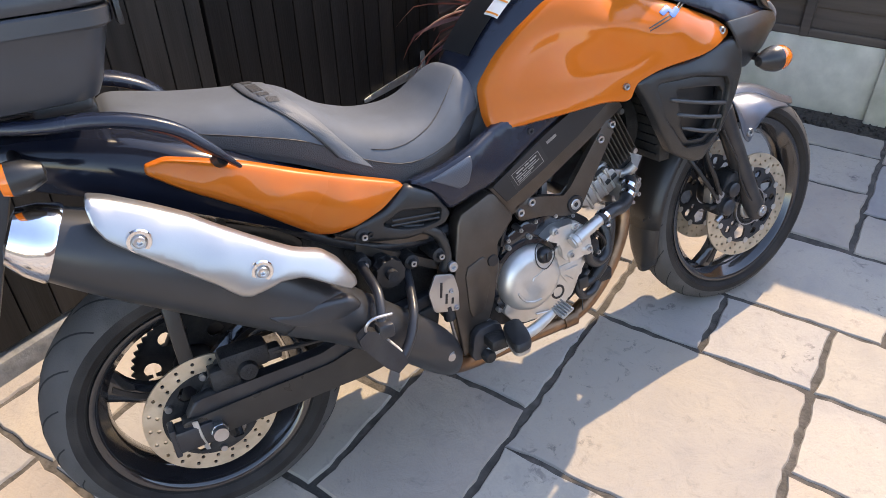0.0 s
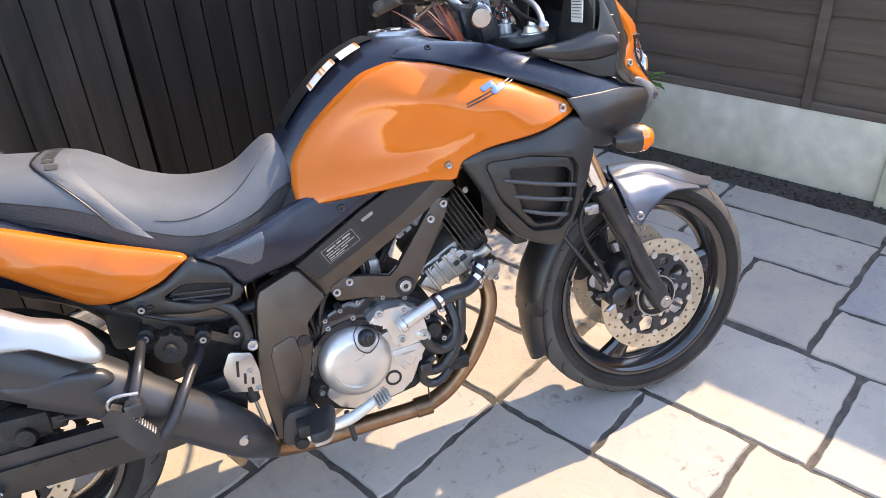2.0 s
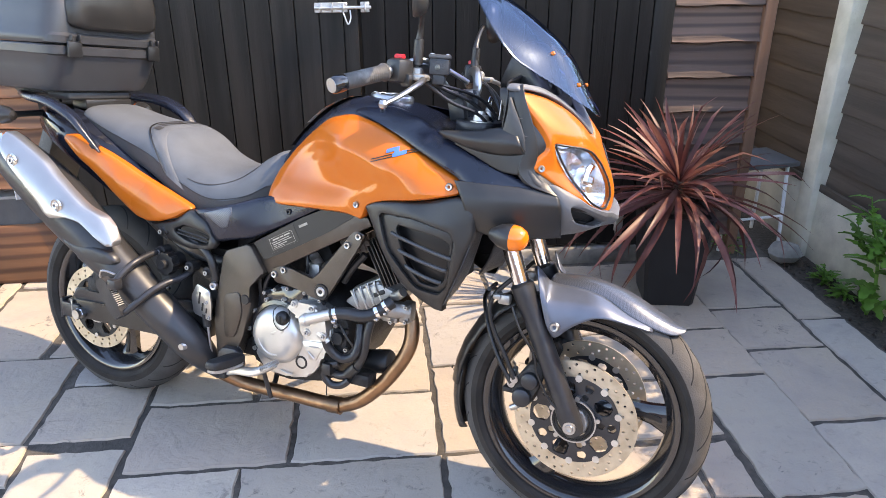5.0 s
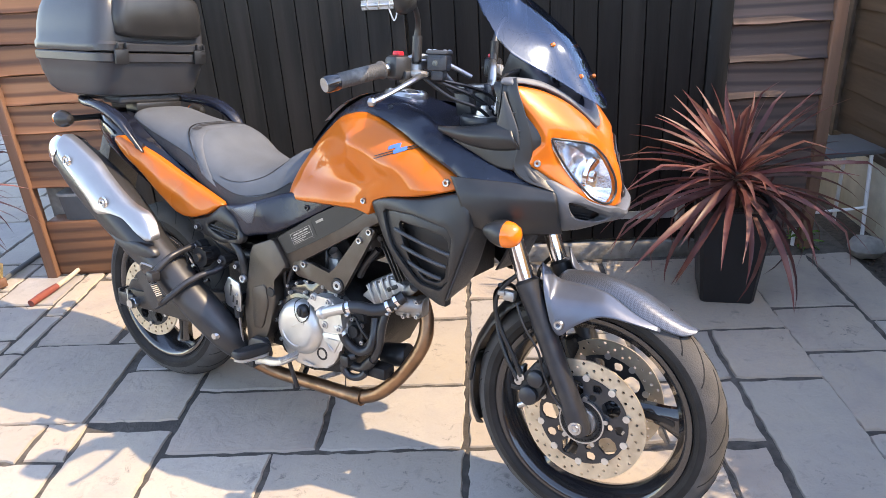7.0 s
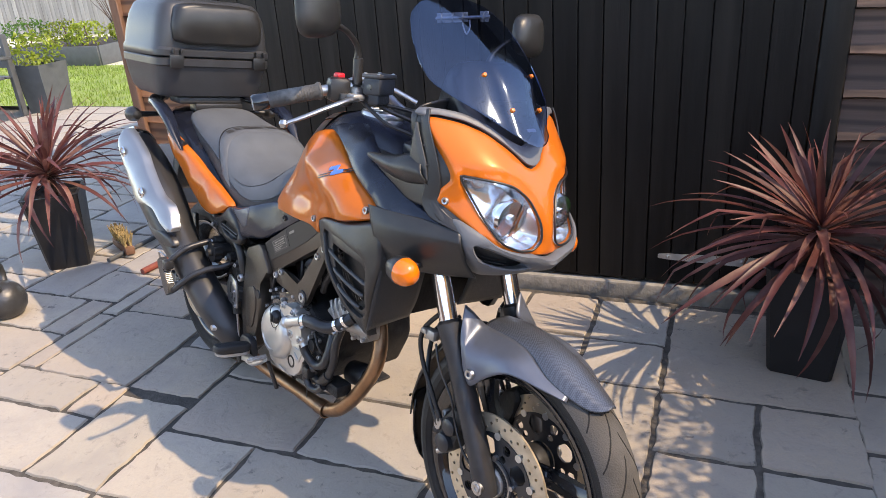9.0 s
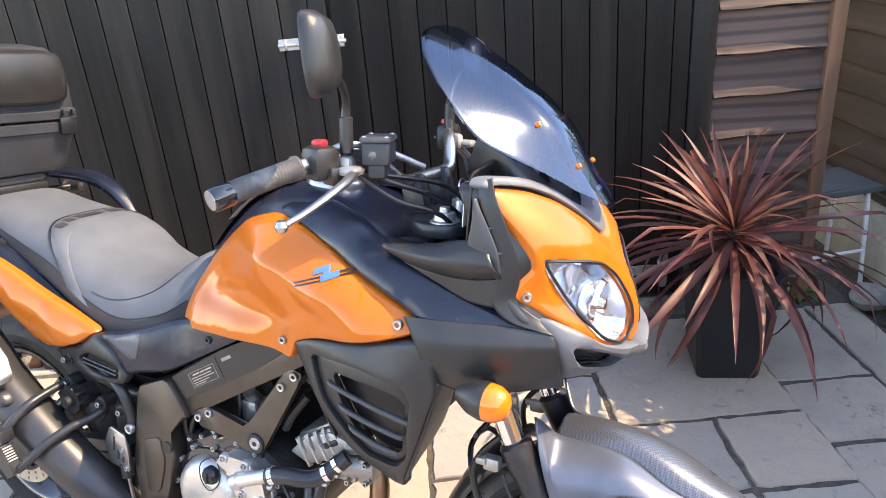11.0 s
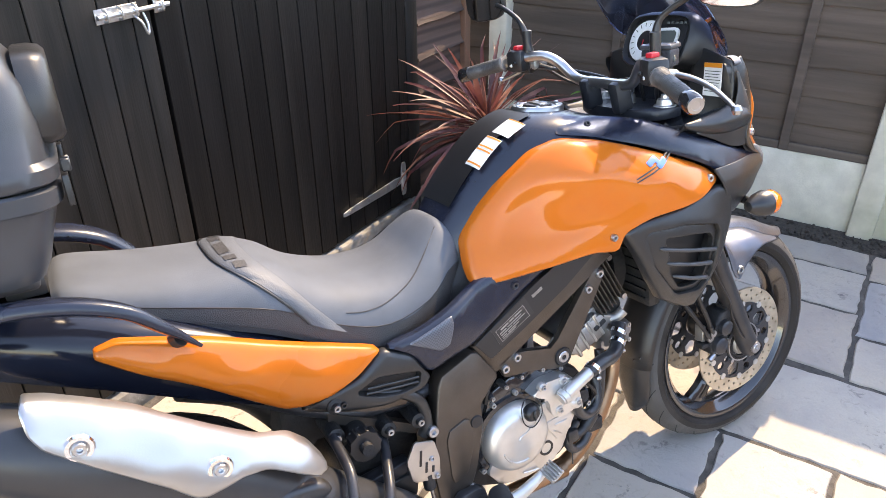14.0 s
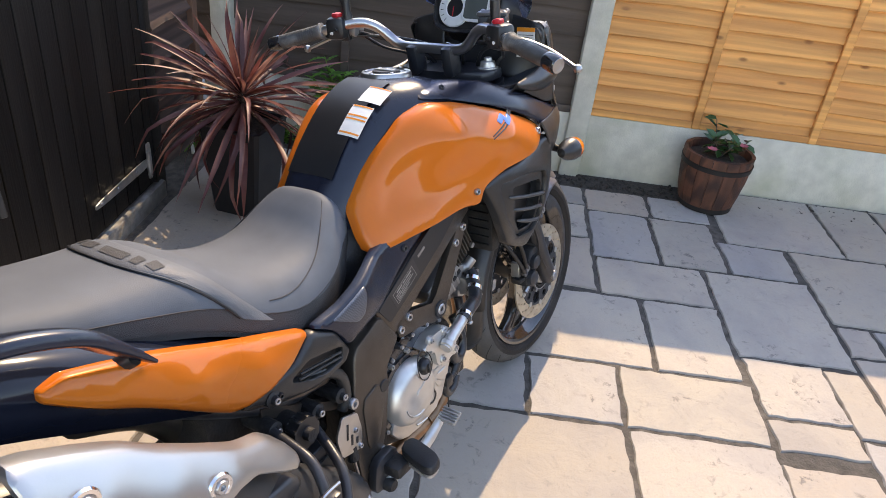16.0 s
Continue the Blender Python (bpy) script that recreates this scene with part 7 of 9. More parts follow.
INNER_EDGE = [(1.354, -0.205, 1.020), (1.359, -0.207, 1.040), (1.363, -0.206, 1.062), (1.364, -0.204, 1.082), (1.363, -0.200, 1.098)]
RIM = [((1.362, -0.188, 1.120), (1.388, -0.188, 1.128)), ((1.372, -0.197, 1.090), (1.397, -0.196, 1.101)), ((1.386, -0.199, 1.054), (1.412, -0.194, 1.064)), ((1.399, -0.200, 1.015), (1.427, -0.189, 1.020)), ((1.403, -0.202, 0.975), (1.434, -0.184, 0.978)),
       ((1.400, -0.204, 0.938), (1.431, -0.186, 0.946)), ((1.425, -0.200, 0.911), (1.446, -0.181, 0.926)), ((1.462, -0.185, 0.897), (1.472, -0.166, 0.907)), ((1.492, -0.169, 0.886), (1.507, -0.142, 0.890))]
mid3 = lambda a, b2, out: tuple((p + q) / 2 for p, q in zip(a, b2))[:1] + ((a[1] + b2[1]) / 2 - out,) + ((a[2] + b2[2]) / 2,)
shell("cockpit_pillar", [[a, mid3(a, b2, 0.003), b2] for a, b2 in zip(INNER_EDGE, TEETH_EDGE)], M["trim_dark"], bike, "dark grey toothed pillar beside the cockpit")
shell("nose_rim", [[a, mid3(a, b2, 0.002), b2] for a, b2 in RIM], M["plastic"], bike, "matt black rim along the orange nose")
shell("cockpit_scoop", [[(1.21, -0.185, 0.985), (1.207, -0.200, 1.002), (1.205, -0.206, 1.009), (1.206, -0.208, 1.006), (1.207, -0.207, 1.003)], [(1.262, -0.172, 0.985), (1.262, -0.190, 1.005), (1.262, -0.203, 1.014), (1.262, -0.215, 1.000), (1.258, -0.206, 0.984)],
      [(1.305, -0.172, 0.985), (1.305, -0.190, 1.010), (1.305, -0.203, 1.019), (1.308, -0.220, 0.998), (1.306, -0.206, 0.974)], [(1.350, -0.180, 0.99), (1.350, -0.193, 1.018), (1.350, -0.203, 1.029), (1.358, -0.219, 1.000), (1.358, -0.205, 0.971)], [(1.392, -0.188, 0.99), (1.390, -0.196, 1.014), (1.390, -0.203, 1.019), (1.402, -0.213, 0.998), (1.411, -0.199, 0.977)]], M["plastic"], bike, "matt black scooped cockpit edge")
for s in (-1, 1):
    screw(1.012, s * 0.124, 1.036, 0.007, 0.004, bike, (0, s * 0.75, 0.66), M["black_metal"])
HOLE = [(1.120, 0.783), (1.20, 0.775), (1.250, 0.765), (1.264, 0.750), (1.262, 0.722), (1.250, 0.660), (1.228, 0.641), (1.185, 0.643), (1.152, 0.683)]
RECESS = [(1.072, 0.803), (1.17, 0.805), (1.262, 0.785), (1.275, 0.762), (1.260, 0.652), (1.236, 0.626), (1.175, 0.630), (1.100, 0.718)]
LOW = [(1.024, 0.80, 0.222), (1.04, 0.757, 0.224), (1.078, 0.694, 0.226), (1.14, 0.618, 0.214), (1.205, 0.588, 0.210), (1.271, 0.693, 0.247), (1.246, 0.649, 0.238), (1.226, 0.614, 0.226), (1.312, 0.785, 0.246), (1.31, 0.87, 0.244), (1.188, 0.85, 0.244), (1.06, 0.83, 0.232), (1.12, 0.74, 0.250), (1.2, 0.655, 0.238), (1.294, 0.742, 0.249), (1.17, 0.81, 0.256), (1.26, 0.80, 0.255)]
cowl_geo = panel([(1.024, 0.812), (1.06, 0.828), (1.188, 0.848), (1.275, 0.868), (1.304, 0.866), (1.318, 0.83), (1.320, 0.785), (1.302, 0.735), (1.283, 0.680), (1.252, 0.607), (1.244, 0.578), (1.222, 0.578), (1.186, 0.594), (1.136, 0.625), (1.090, 0.692), (1.052, 0.765)], LOW, step=0.010, lip=0.009, drop=0.007, rim=0.02, corner=0.1, holes=[RECESS])
TRAY = panel(RECESS, [(a, b2, w - 0.012) for a, b2, w in LOW], step=0.010, lip=0.004, drop=0.002, rim=0.012, corner=0.1, holes=[HOLE])
for s in (-1, 1):
    cowl = part("radiator_cowl", cowl_geo if s < 0 else flip(cowl_geo), M["plastic"], bike, "matt black radiator cowl with slatted vent")
    # Near-black sheet behind the slats paints the opening's inner shade.
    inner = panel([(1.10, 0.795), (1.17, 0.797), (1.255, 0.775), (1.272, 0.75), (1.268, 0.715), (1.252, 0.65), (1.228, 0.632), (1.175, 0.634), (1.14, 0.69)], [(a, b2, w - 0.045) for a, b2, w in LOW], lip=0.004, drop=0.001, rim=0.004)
    part("vent_tray", TRAY if s < 0 else flip(TRAY), M["plastic"], cowl)
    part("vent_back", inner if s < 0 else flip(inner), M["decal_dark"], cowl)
    for x0, z0, x1, z1 in ((1.110, 0.761, 1.271, 0.722), (1.131, 0.722, 1.259, 0.692), (1.150, 0.686, 1.247, 0.660)):
        slat = tube([(x0, -0.234, z0), (x0 + 0.012, -0.243, z0 - 0.003), ((x0 + x1) / 2, -0.2455, (z0 + z1) / 2 - 0.002), (x1 - 0.01, -0.245, z1 + 0.002), (x1, -0.241, z1)], [0.003, 0.0046, 0.0048, 0.0052, 0.0046], 12)
        part("slat", slat if s < 0 else flip(slat), M["trim_dark"], cowl)
    side = skin([[(1.319, -0.235, 0.80), (1.302, -0.16, 0.785), (1.288, -0.08, 0.77)], [(1.304, -0.238, 0.735), (1.288, -0.16, 0.72), (1.272, -0.08, 0.705)], [(1.283, -0.234, 0.68), (1.268, -0.15, 0.665), (1.255, -0.08, 0.65)], [(1.252, -0.222, 0.60), (1.24, -0.15, 0.60), (1.23, -0.08, 0.60)]])
    thick(part("cowl_inner", side if s < 0 else flip(side), M["rough_plastic"], cowl), 0.004)
    ind = part("front_indicator", xf(lathe([(0.0, -0.045), (0.012, -0.042), (0.026, -0.018), (0.031, 0.004), (0.03, 0.012)], 22, axis="z"), aim((1.405, s * 0.253, 0.799), (1.505, s * 0.263, 0.797))), M["plastic"], bike, "front indicator with amber lens")
    part("lens", xf(lathe([(0.030, 0.012), (0.0285, 0.026), (0.021, 0.040), (0.010, 0.046), (0.0, 0.047)], 22, axis="z"), aim((1.405, s * 0.253, 0.799), (1.505, s * 0.263, 0.797))), M["amber"], ind)
    part("stalk", tube([(1.40, s * 0.255, 0.795), (1.40, s * 0.21, 0.80), (1.40, s * 0.15, 0.81)], [0.012, 0.010, 0.013], 10), M["decal_dark"], ind)

# nose: orange cowl, lamps, beak
NOSE = [(0.0, 1.02, 1.521), (0.0, 0.95, 1.572), (0.0, 0.89, 1.596), (0.0, 0.845, 1.592), (-0.193, 1.102, 1.388), (-0.101, 1.083, 1.457), (-0.18, 0.948, 1.443), (-0.167, 1.005, 1.470), (-0.107, 0.994, 1.529), (-0.116, 0.879, 1.561), (-0.135, 0.937, 1.510), (-0.06, 0.93, 1.573), (-0.06, 0.86, 1.588), (0.0, 1.08, 1.48)]
NOSE = [(a, b2, min(c, 1.443 + (c - 1.443) * 0.91)) for a, b2, c in NOSE]
NOSE += [(-a, b2, c) for a, b2, c in NOSE if a]
LAMP = [(-0.166, 1.004), (-0.14, 1.0), (-0.105, 0.995), (-0.07, 0.985), (-0.04, 0.96), (-0.022, 0.915), (-0.020, 0.875), (-0.04, 0.857), (-0.075, 0.858), (-0.112, 0.874), (-0.128, 0.91), (-0.142, 0.955)]
LAMP_L = [(-a, b2) for a, b2 in LAMP[::-1]]
nose_half = [(0.0, 0.842), (-0.025, 0.846), (-0.065, 0.848), (-0.113, 0.862), (-0.145, 0.892), (-0.175, 0.932), (-0.190, 0.945), (-0.186, 0.965), (-0.172, 0.99), (-0.178, 1.03), (-0.19, 1.075), (-0.195, 1.104), (-0.18, 1.112), (-0.13, 1.102), (-0.09, 1.084), (-0.05, 1.05), (-0.02, 1.02), (0.0, 1.014)]
BROW = rounded([(-0.176, 1.028), (-0.13, 1.018), (-0.095, 1.019), (-0.055, 1.004), (-0.020, 0.970), (-0.004, 0.915), (-0.008, 0.850), (-0.06, 0.830), (-0.135, 0.850), (-0.152, 0.925), (-0.162, 0.975)], 0.2, 2)
nose_geo = panel(mirror_ring(nose_half), NOSE, "front", step=0.009, lip=0.008, drop=0.005, rim=0.014, corner=0.15, holes=[LAMP, LAMP_L])
brow_at = np.array([(-abs(v.y), v.z) for v in nose_geo[0]])
for v, k in zip(nose_geo[0], np.clip(np.where(inside(brow_at, BROW), edge_distance(brow_at, BROW), 0) / 0.009, 0, 1)):
    v.x -= 0.006 * float(k * k * (3 - 2 * k))
nose = part("nose_cowl", nose_geo, M["orange"], bike, "glossy orange nose cowl round twin headlamps")
for s in (-1, 1):
    ring = LAMP if s < 0 else LAMP_L
    lamp = part("headlamp", panel(ring, [(a, b2, c - 0.06) for a, b2, c in NOSE], "front", step=0.015, lip=0.03, drop=-0.045, rim=0.004, corner=0.18), M["reflector"], nose, "clear multi-reflector headlamp")
    part("lamp_lens", panel(ring, NOSE, "front", step=0.015, lip=0.006, drop=0.003, rim=0.002, corner=0.18, lift=-0.004), M["lens"], lamp)
    gasket = rounded(ring, 0.18, 2)
    part("lamp_gasket", tube([(float(x) - 0.004, a, b2) for (a, b2), x in zip(gasket, spline(NOSE)(np.array(gasket)))], 0.0026, 8, 1, closed=True), M["decal_dark"], lamp)
    part("bulb_shield", xf(lathe([(0.0, 0.03), (0.012, 0.028), (0.014, 0.0)], 16, axis="z"), aim((1.515, s * 0.075, 0.92), (1.7, s * 0.08, 0.90))), M["chrome"], lamp)
    part("projector", xf(lathe([(0.038, 0.012), (0.042, 0.004), (0.03, -0.018), (0.012, -0.026)], 26, axis="z"), aim((1.525, s * 0.075, 0.92), (1.7, s * 0.08, 0.90))), M["chrome"], lamp)
    screw(1.446, s * 0.181, 0.948, 0.008, 0.004, nose, (0.35, s, 0))
BEAK = [(0.0, 0.842, 1.592), (-0.065, 0.846, 1.582), (-0.113, 0.862, 1.558), (-0.145, 0.89, 1.520), (0.0, 0.79, 1.51), (-0.1, 0.785, 1.475), (0.0, 0.815, 1.585), (-0.08, 0.82, 1.562), (-0.175, 0.92, 1.463), (-0.15, 0.80, 1.455), (-0.15, 0.84, 1.515), (-0.2, 0.82, 1.435), (-0.212, 0.86, 1.455), (-0.2, 0.895, 1.46)]
BEAK += [(-a, b2, c) for a, b2, c in BEAK if a]
beak_half = [(0.0, 0.785), (-0.06, 0.785), (-0.104, 0.785), (-0.14, 0.820), (-0.168, 0.862), (-0.172, 0.884), (-0.175, 0.912), (-0.165, 0.914), (-0.145, 0.894), (-0.122, 0.870), (-0.100, 0.861), (-0.070, 0.853), (-0.042, 0.851), (-0.022, 0.843), (0.0, 0.838)]
intake = [(-0.158, 0.868), (-0.135, 0.862), (-0.1, 0.846), (-0.055, 0.830), (-0.045, 0.820), (-0.085, 0.816), (-0.125, 0.826), (-0.150, 0.845)]
beak = part("beak", panel(mirror_ring(beak_half), BEAK, "front", step=0.012, lip=0.012, drop=0.008, rim=0.024, corner=0.18, lift=0.007, holes=[intake, [(-a, b2) for a, b2 in intake[::-1]]]), M["trim_grey"], bike, "grey beak below the headlamps with side intakes")
part("intake_back", panel([(-0.195, 0.875), (-0.12, 0.862), (0.0, 0.835), (0.12, 0.862), (0.195, 0.875), (0.17, 0.83), (0.0, 0.80), (-0.17, 0.83)], [(a, b2, c - 0.03) for a, b2, c in BEAK], "front", lip=0.005, drop=0.001, rim=0.003), M["decal_dark"], beak)
for s in (-1, 1):
    for k in range(3):
        part("intake_mesh", tube([(1.475, s * 0.155, 0.864 - 0.008 * k), (1.495, s * 0.14, 0.852 - 0.009 * k), (1.54, s * 0.08, 0.833 - 0.006 * k)], 0.0016, 6), M["plastic"], beak)
part("emblem_fairing", panel(mirror_ring([(0.0, 1.020), (-0.02, 1.026), (-0.05, 1.056), (-0.09, 1.09), (-0.13, 1.108), (-0.18, 1.117), (-0.195, 1.110), (-0.203, 1.118), (-0.188, 1.130), (-0.13, 1.124), (-0.085, 1.104), (-0.045, 1.072), (0.0, 1.054)]), [(a, b2, c + 0.003) for a, b2, c in NOSE] + [(-0.16, 1.13, 1.398), (0.16, 1.13, 1.398), (-0.2, 1.118, 1.380), (0.2, 1.118, 1.380)], "front", step=0.012, lip=0.006, drop=0.004, rim=0.02), M["trim_grey"], nose, "grey centre trim below the screen")
part("nose_badge", xf(lathe([(0.0, 0.002), (0.017, 0.002), (0.019, 0.0), (0.019, -0.004)], 28, axis="z"), aim((1.4945, 0.0, 1.044), (1.58, 0.0, 1.11))), M["fender"], nose, "plain round badge")
part("nose_surround", panel(mirror_ring([(0.0, 0.852), (-0.06, 0.847), (-0.12, 0.850), (-0.150, 0.868), (-0.178, 0.890), (-0.196, 0.912), (-0.198, 0.945), (-0.190, 0.985), (-0.193, 1.03), (-0.197, 1.075), (-0.198, 1.105), (-0.19, 1.120), (-0.13, 1.114), (-0.08, 1.09), (0.0, 1.03)]), [(a, b2, c - 0.010) for a, b2, c in NOSE] + [(s2 * a, b2, c) for s2 in (-1, 1) for a, b2, c in ((0.21, 0.95, 1.412), (0.207, 1.02, 1.392), (0.21, 1.09, 1.366), (0.2, 0.915, 1.442), (0.175, 0.90, 1.468))], "front", step=0.013, lip=0.008, drop=0.005, rim=0.03, holes=[LAMP, LAMP_L]), M["plastic"], nose, "matt black surround behind the orange nose")

# windscreen
SCR = [(0.0, 1.06, 1.522), (-0.041, 1.133, 1.466), (-0.071, 1.199, 1.415), (-0.161, 1.176, 1.365), (-0.135, 1.30, 1.262), (0.0, 1.347, 1.232), (0.0, 1.2, 1.43), (0.0, 1.28, 1.335), (-0.165, 1.22, 1.325)]
SCR += [(-a, b2, c) for a, b2, c in SCR if a]
scr_geo = panel(mirror_ring([(0.0, 1.062), (-0.03, 1.07), (-0.085, 1.112), (-0.14, 1.152), (-0.166, 1.178), (-0.172, 1.21), (-0.165, 1.26), (-0.142, 1.31), (-0.10, 1.342), (-0.05, 1.354), (0.0, 1.357)]), SCR, "front", step=0.012, lip=0.006, drop=0.001, rim=0.003, corner=0.2)
for v in scr_geo[0]:
    v.x += 0.010 * min(1.0, max(0.0, (0.062 - abs(v.y)) / 0.014)) * min(1.0, max(0.0, (1.345 - v.z) / 0.05))
scr = part("windscreen", scr_geo, M["screen_glass"], bike, "smoked curved windscreen with orange-capped bolts")
scr_x = spline(SCR)
for s in (-1, 1):
    for y, z in ((0.071, 1.199), (0.041, 1.133)):
        x = float(scr_x([(s * y, z)])[0]) + (0.010 if y < 0.05 else 0.0)
        part("screen_bolt", xf(lathe([(0.0, 0.006), (0.004, 0.005), (0.0055, 0.0), (0.0055, -0.010)], 14, axis="z"), aim((x, s * y, z), (x + 0.1, s * y * 1.3, z + 0.06))), M["amber"], scr)
part("screen_label", xf(box((0, 0, 0), (0.002, 0.026, 0.008), 0.0005, 1), Matrix.Translation((1.502, -0.005, 1.095)) @ Matrix.Rotation(radians(-38), 4, "Y")), M["decal_white"], scr)
part("screen_bracket", join(rod((1.44, -0.06, 1.11), (1.41, -0.07, 1.195), 0.008), rod((1.44, 0.06, 1.11), (1.41, 0.07, 1.195), 0.008), box((1.40, 0, 1.12), (0.05, 0.16, 0.05), 0.01)), M["decal_dark"], scr)

# cockpit
hood = part("instrument_hood", loft([[(x + 0.42 * lean * z * h, y * w, zc + z * h) for y, z in rounded([(-0.92, -1), (0.92, -1), (1, 0.5), (0.75, 1), (-0.75, 1), (-1, 0.5)], 0.2, 2)] for x, w, zc, h, lean in ((1.334, 0.098, 1.163, 0.050, 1), (1.318, 0.102, 1.164, 0.056, 1), (1.322, 0.107, 1.164, 0.060, 1), (1.345, 0.114, 1.163, 0.062, 0.8), (1.37, 0.122, 1.152, 0.058, 0.3), (1.40, 0.120, 1.105, 0.05, 0), (1.44, 0.08, 1.065, 0.035, 0))]), M["plastic"], bike, "black instrument hood")
face_m = Matrix.Translation((1.334, 0.006, 1.160)) @ Matrix.Rotation(radians(-67), 4, "Y")
dash = part("instrument_panel", xf(prism(rounded([(-0.053, -0.082), (0.053, -0.086), (0.053, 0.092), (-0.053, 0.088)], 0.14, 2), -0.004, 0.004, "xy", 0.003), face_m), M["decal_dark"], hood, "dark dash with a round rev counter and a grey screen")
dial_m = face_m @ Matrix.Translation((0.0, 0.036, 0.003))
part("dial_ring", xf(lathe([(0.024, 0.004), (0.026, 0.007), (0.048, 0.005), (0.050, 0.001)], 40, axis="z", close=True), dial_m), M["decal_white"], dash, "white rev counter ring")
part("dial_face", xf(lathe([(0.0, 0.003), (0.026, 0.003), (0.026, 0.0)], 36, axis="z"), dial_m), M["decal_dark"], dash)
part("dial_needle", xf(box((-0.010, 0.003, 0.006), (0.024, 0.0025, 0.0015), 0.0005, 1), dial_m), M["red"], dash)
for i in range(13):
    part("dial_tick", xf(box((0.038, 0, 0.0062), (0.009, 0.0016, 0.001)), dial_m @ Matrix.Rotation(radians(-120 + 22 * i), 4, "Z")), M["lcd"], dash)
lcd_m = face_m @ Matrix.Translation((-0.002, -0.033, 0.006))
part("lcd_frame", xf(prism(rounded([(-0.036, -0.036), (0.034, -0.036), (0.030, 0.042), (-0.032, 0.042)], 0.12, 2), 0.0, 0.006, "xy", 0.001), lcd_m), M["decal_white"], dash)
part("lcd", xf(prism(rounded([(-0.028, -0.030), (0.026, -0.030), (0.024, 0.036), (-0.026, 0.036)], 0.1, 1), 0.004, 0.0075, "xy"), lcd_m), M["lcd"], dash)
for k in range(5):
    part("tell_tale", xf(box((0.044, -0.022 - 0.013 * k, 0.0045), (0.006, 0.008, 0.002), 0.0006, 1), face_m), M["lcd"], dash)
shell("inner_fairing", [[(1.362, -0.085, 1.150), (1.345, -0.090, 1.10), (1.335, -0.085, 1.05), (1.32, -0.08, 1.00)], [(1.356, -0.135, 1.142), (1.345, -0.135, 1.10), (1.340, -0.130, 1.05), (1.325, -0.125, 0.995)],
      [(1.350, -0.175, 1.132), (1.344, -0.178, 1.10), (1.348, -0.175, 1.05), (1.345, -0.165, 0.995)], [(1.356, -0.196, 1.122), (1.358, -0.200, 1.09), (1.354, -0.202, 1.045), (1.350, -0.195, 1.01)]], M["plastic"], bike, "black inner fairing beside the dash")
part("fairing_tray", loft([[(x, -w, z), (x, -w * 0.5, z - 0.02), (x, w * 0.5, z - 0.02), (x, w, z), (x, w * 0.9, z - 0.04), (x, -w * 0.9, z - 0.04)] for x, w, z in ((1.10, 0.15, 1.015), (1.2, 0.185, 1.005), (1.3, 0.195, 1.0), (1.38, 0.185, 1.04), (1.40, 0.17, 1.09))]), M["rough_plastic"], bike)
lab_m = Matrix.Translation((1.3385, -0.158, 1.082)) @ Matrix.Rotation(radians(4), 4, "Y")
fl = part("fairing_label", xf(box((0, 0, 0), (0.002, 0.05, 0.072), 0.0006, 1), lab_m), M["decal_white"], bike, "white warning label with an orange head")
part("label_head", xf(box((-0.0012, 0, 0.031), (0.002, 0.05, 0.010), 0.0005, 1), lab_m), M["decal_orange"], fl)
for k in range(8):
    part("label_line", xf(box((-0.0011, 0.001 * (k % 3), 0.018 - 0.0062 * k), (0.0012, 0.043 - 0.003 * (k % 3), 0.0016)), lab_m), M["lcd"], fl)
for s in (-1, 1):
    for x, z in ((1.404, 1.012), (1.389, 1.050)):
        part("fairing_tooth", xf(lathe([(0.0, 0.020), (0.005, 0.009), (0.010, 0.0)], 4, axis="z"), aim((x - 0.010, s * 0.199, z), (x + 0.05, s * 0.208, z + 0.018))), M["trim_dark"], bike)

# handlebar
BAR = [(1.172, 0.0, 1.088), (1.172, 0.07, 1.088), (1.168, 0.105, 1.098), (1.152, 0.14, 1.13), (1.135, 0.17, 1.146), (1.115, 0.205, 1.146), (1.09, 0.25, 1.136), (1.036, 0.395, 1.102)]
bar = part("handlebar", tube([(x, -y, z) for x, y, z in BAR[:0:-1]] + BAR, 0.0125, 14, 4), M["brushed"], bike, "silver tubular handlebar with black grips")
bar.location.y = 0.012
top = part("top_clamp", prism(rounded([(1.21, -0.135), (1.30, -0.135), (1.31, 0.0), (1.30, 0.135), (1.21, 0.135), (1.18, 0.06), (1.18, -0.06)], 0.2), 1.005, 1.03, "xy", 0.005), M["black_metal"], bar)
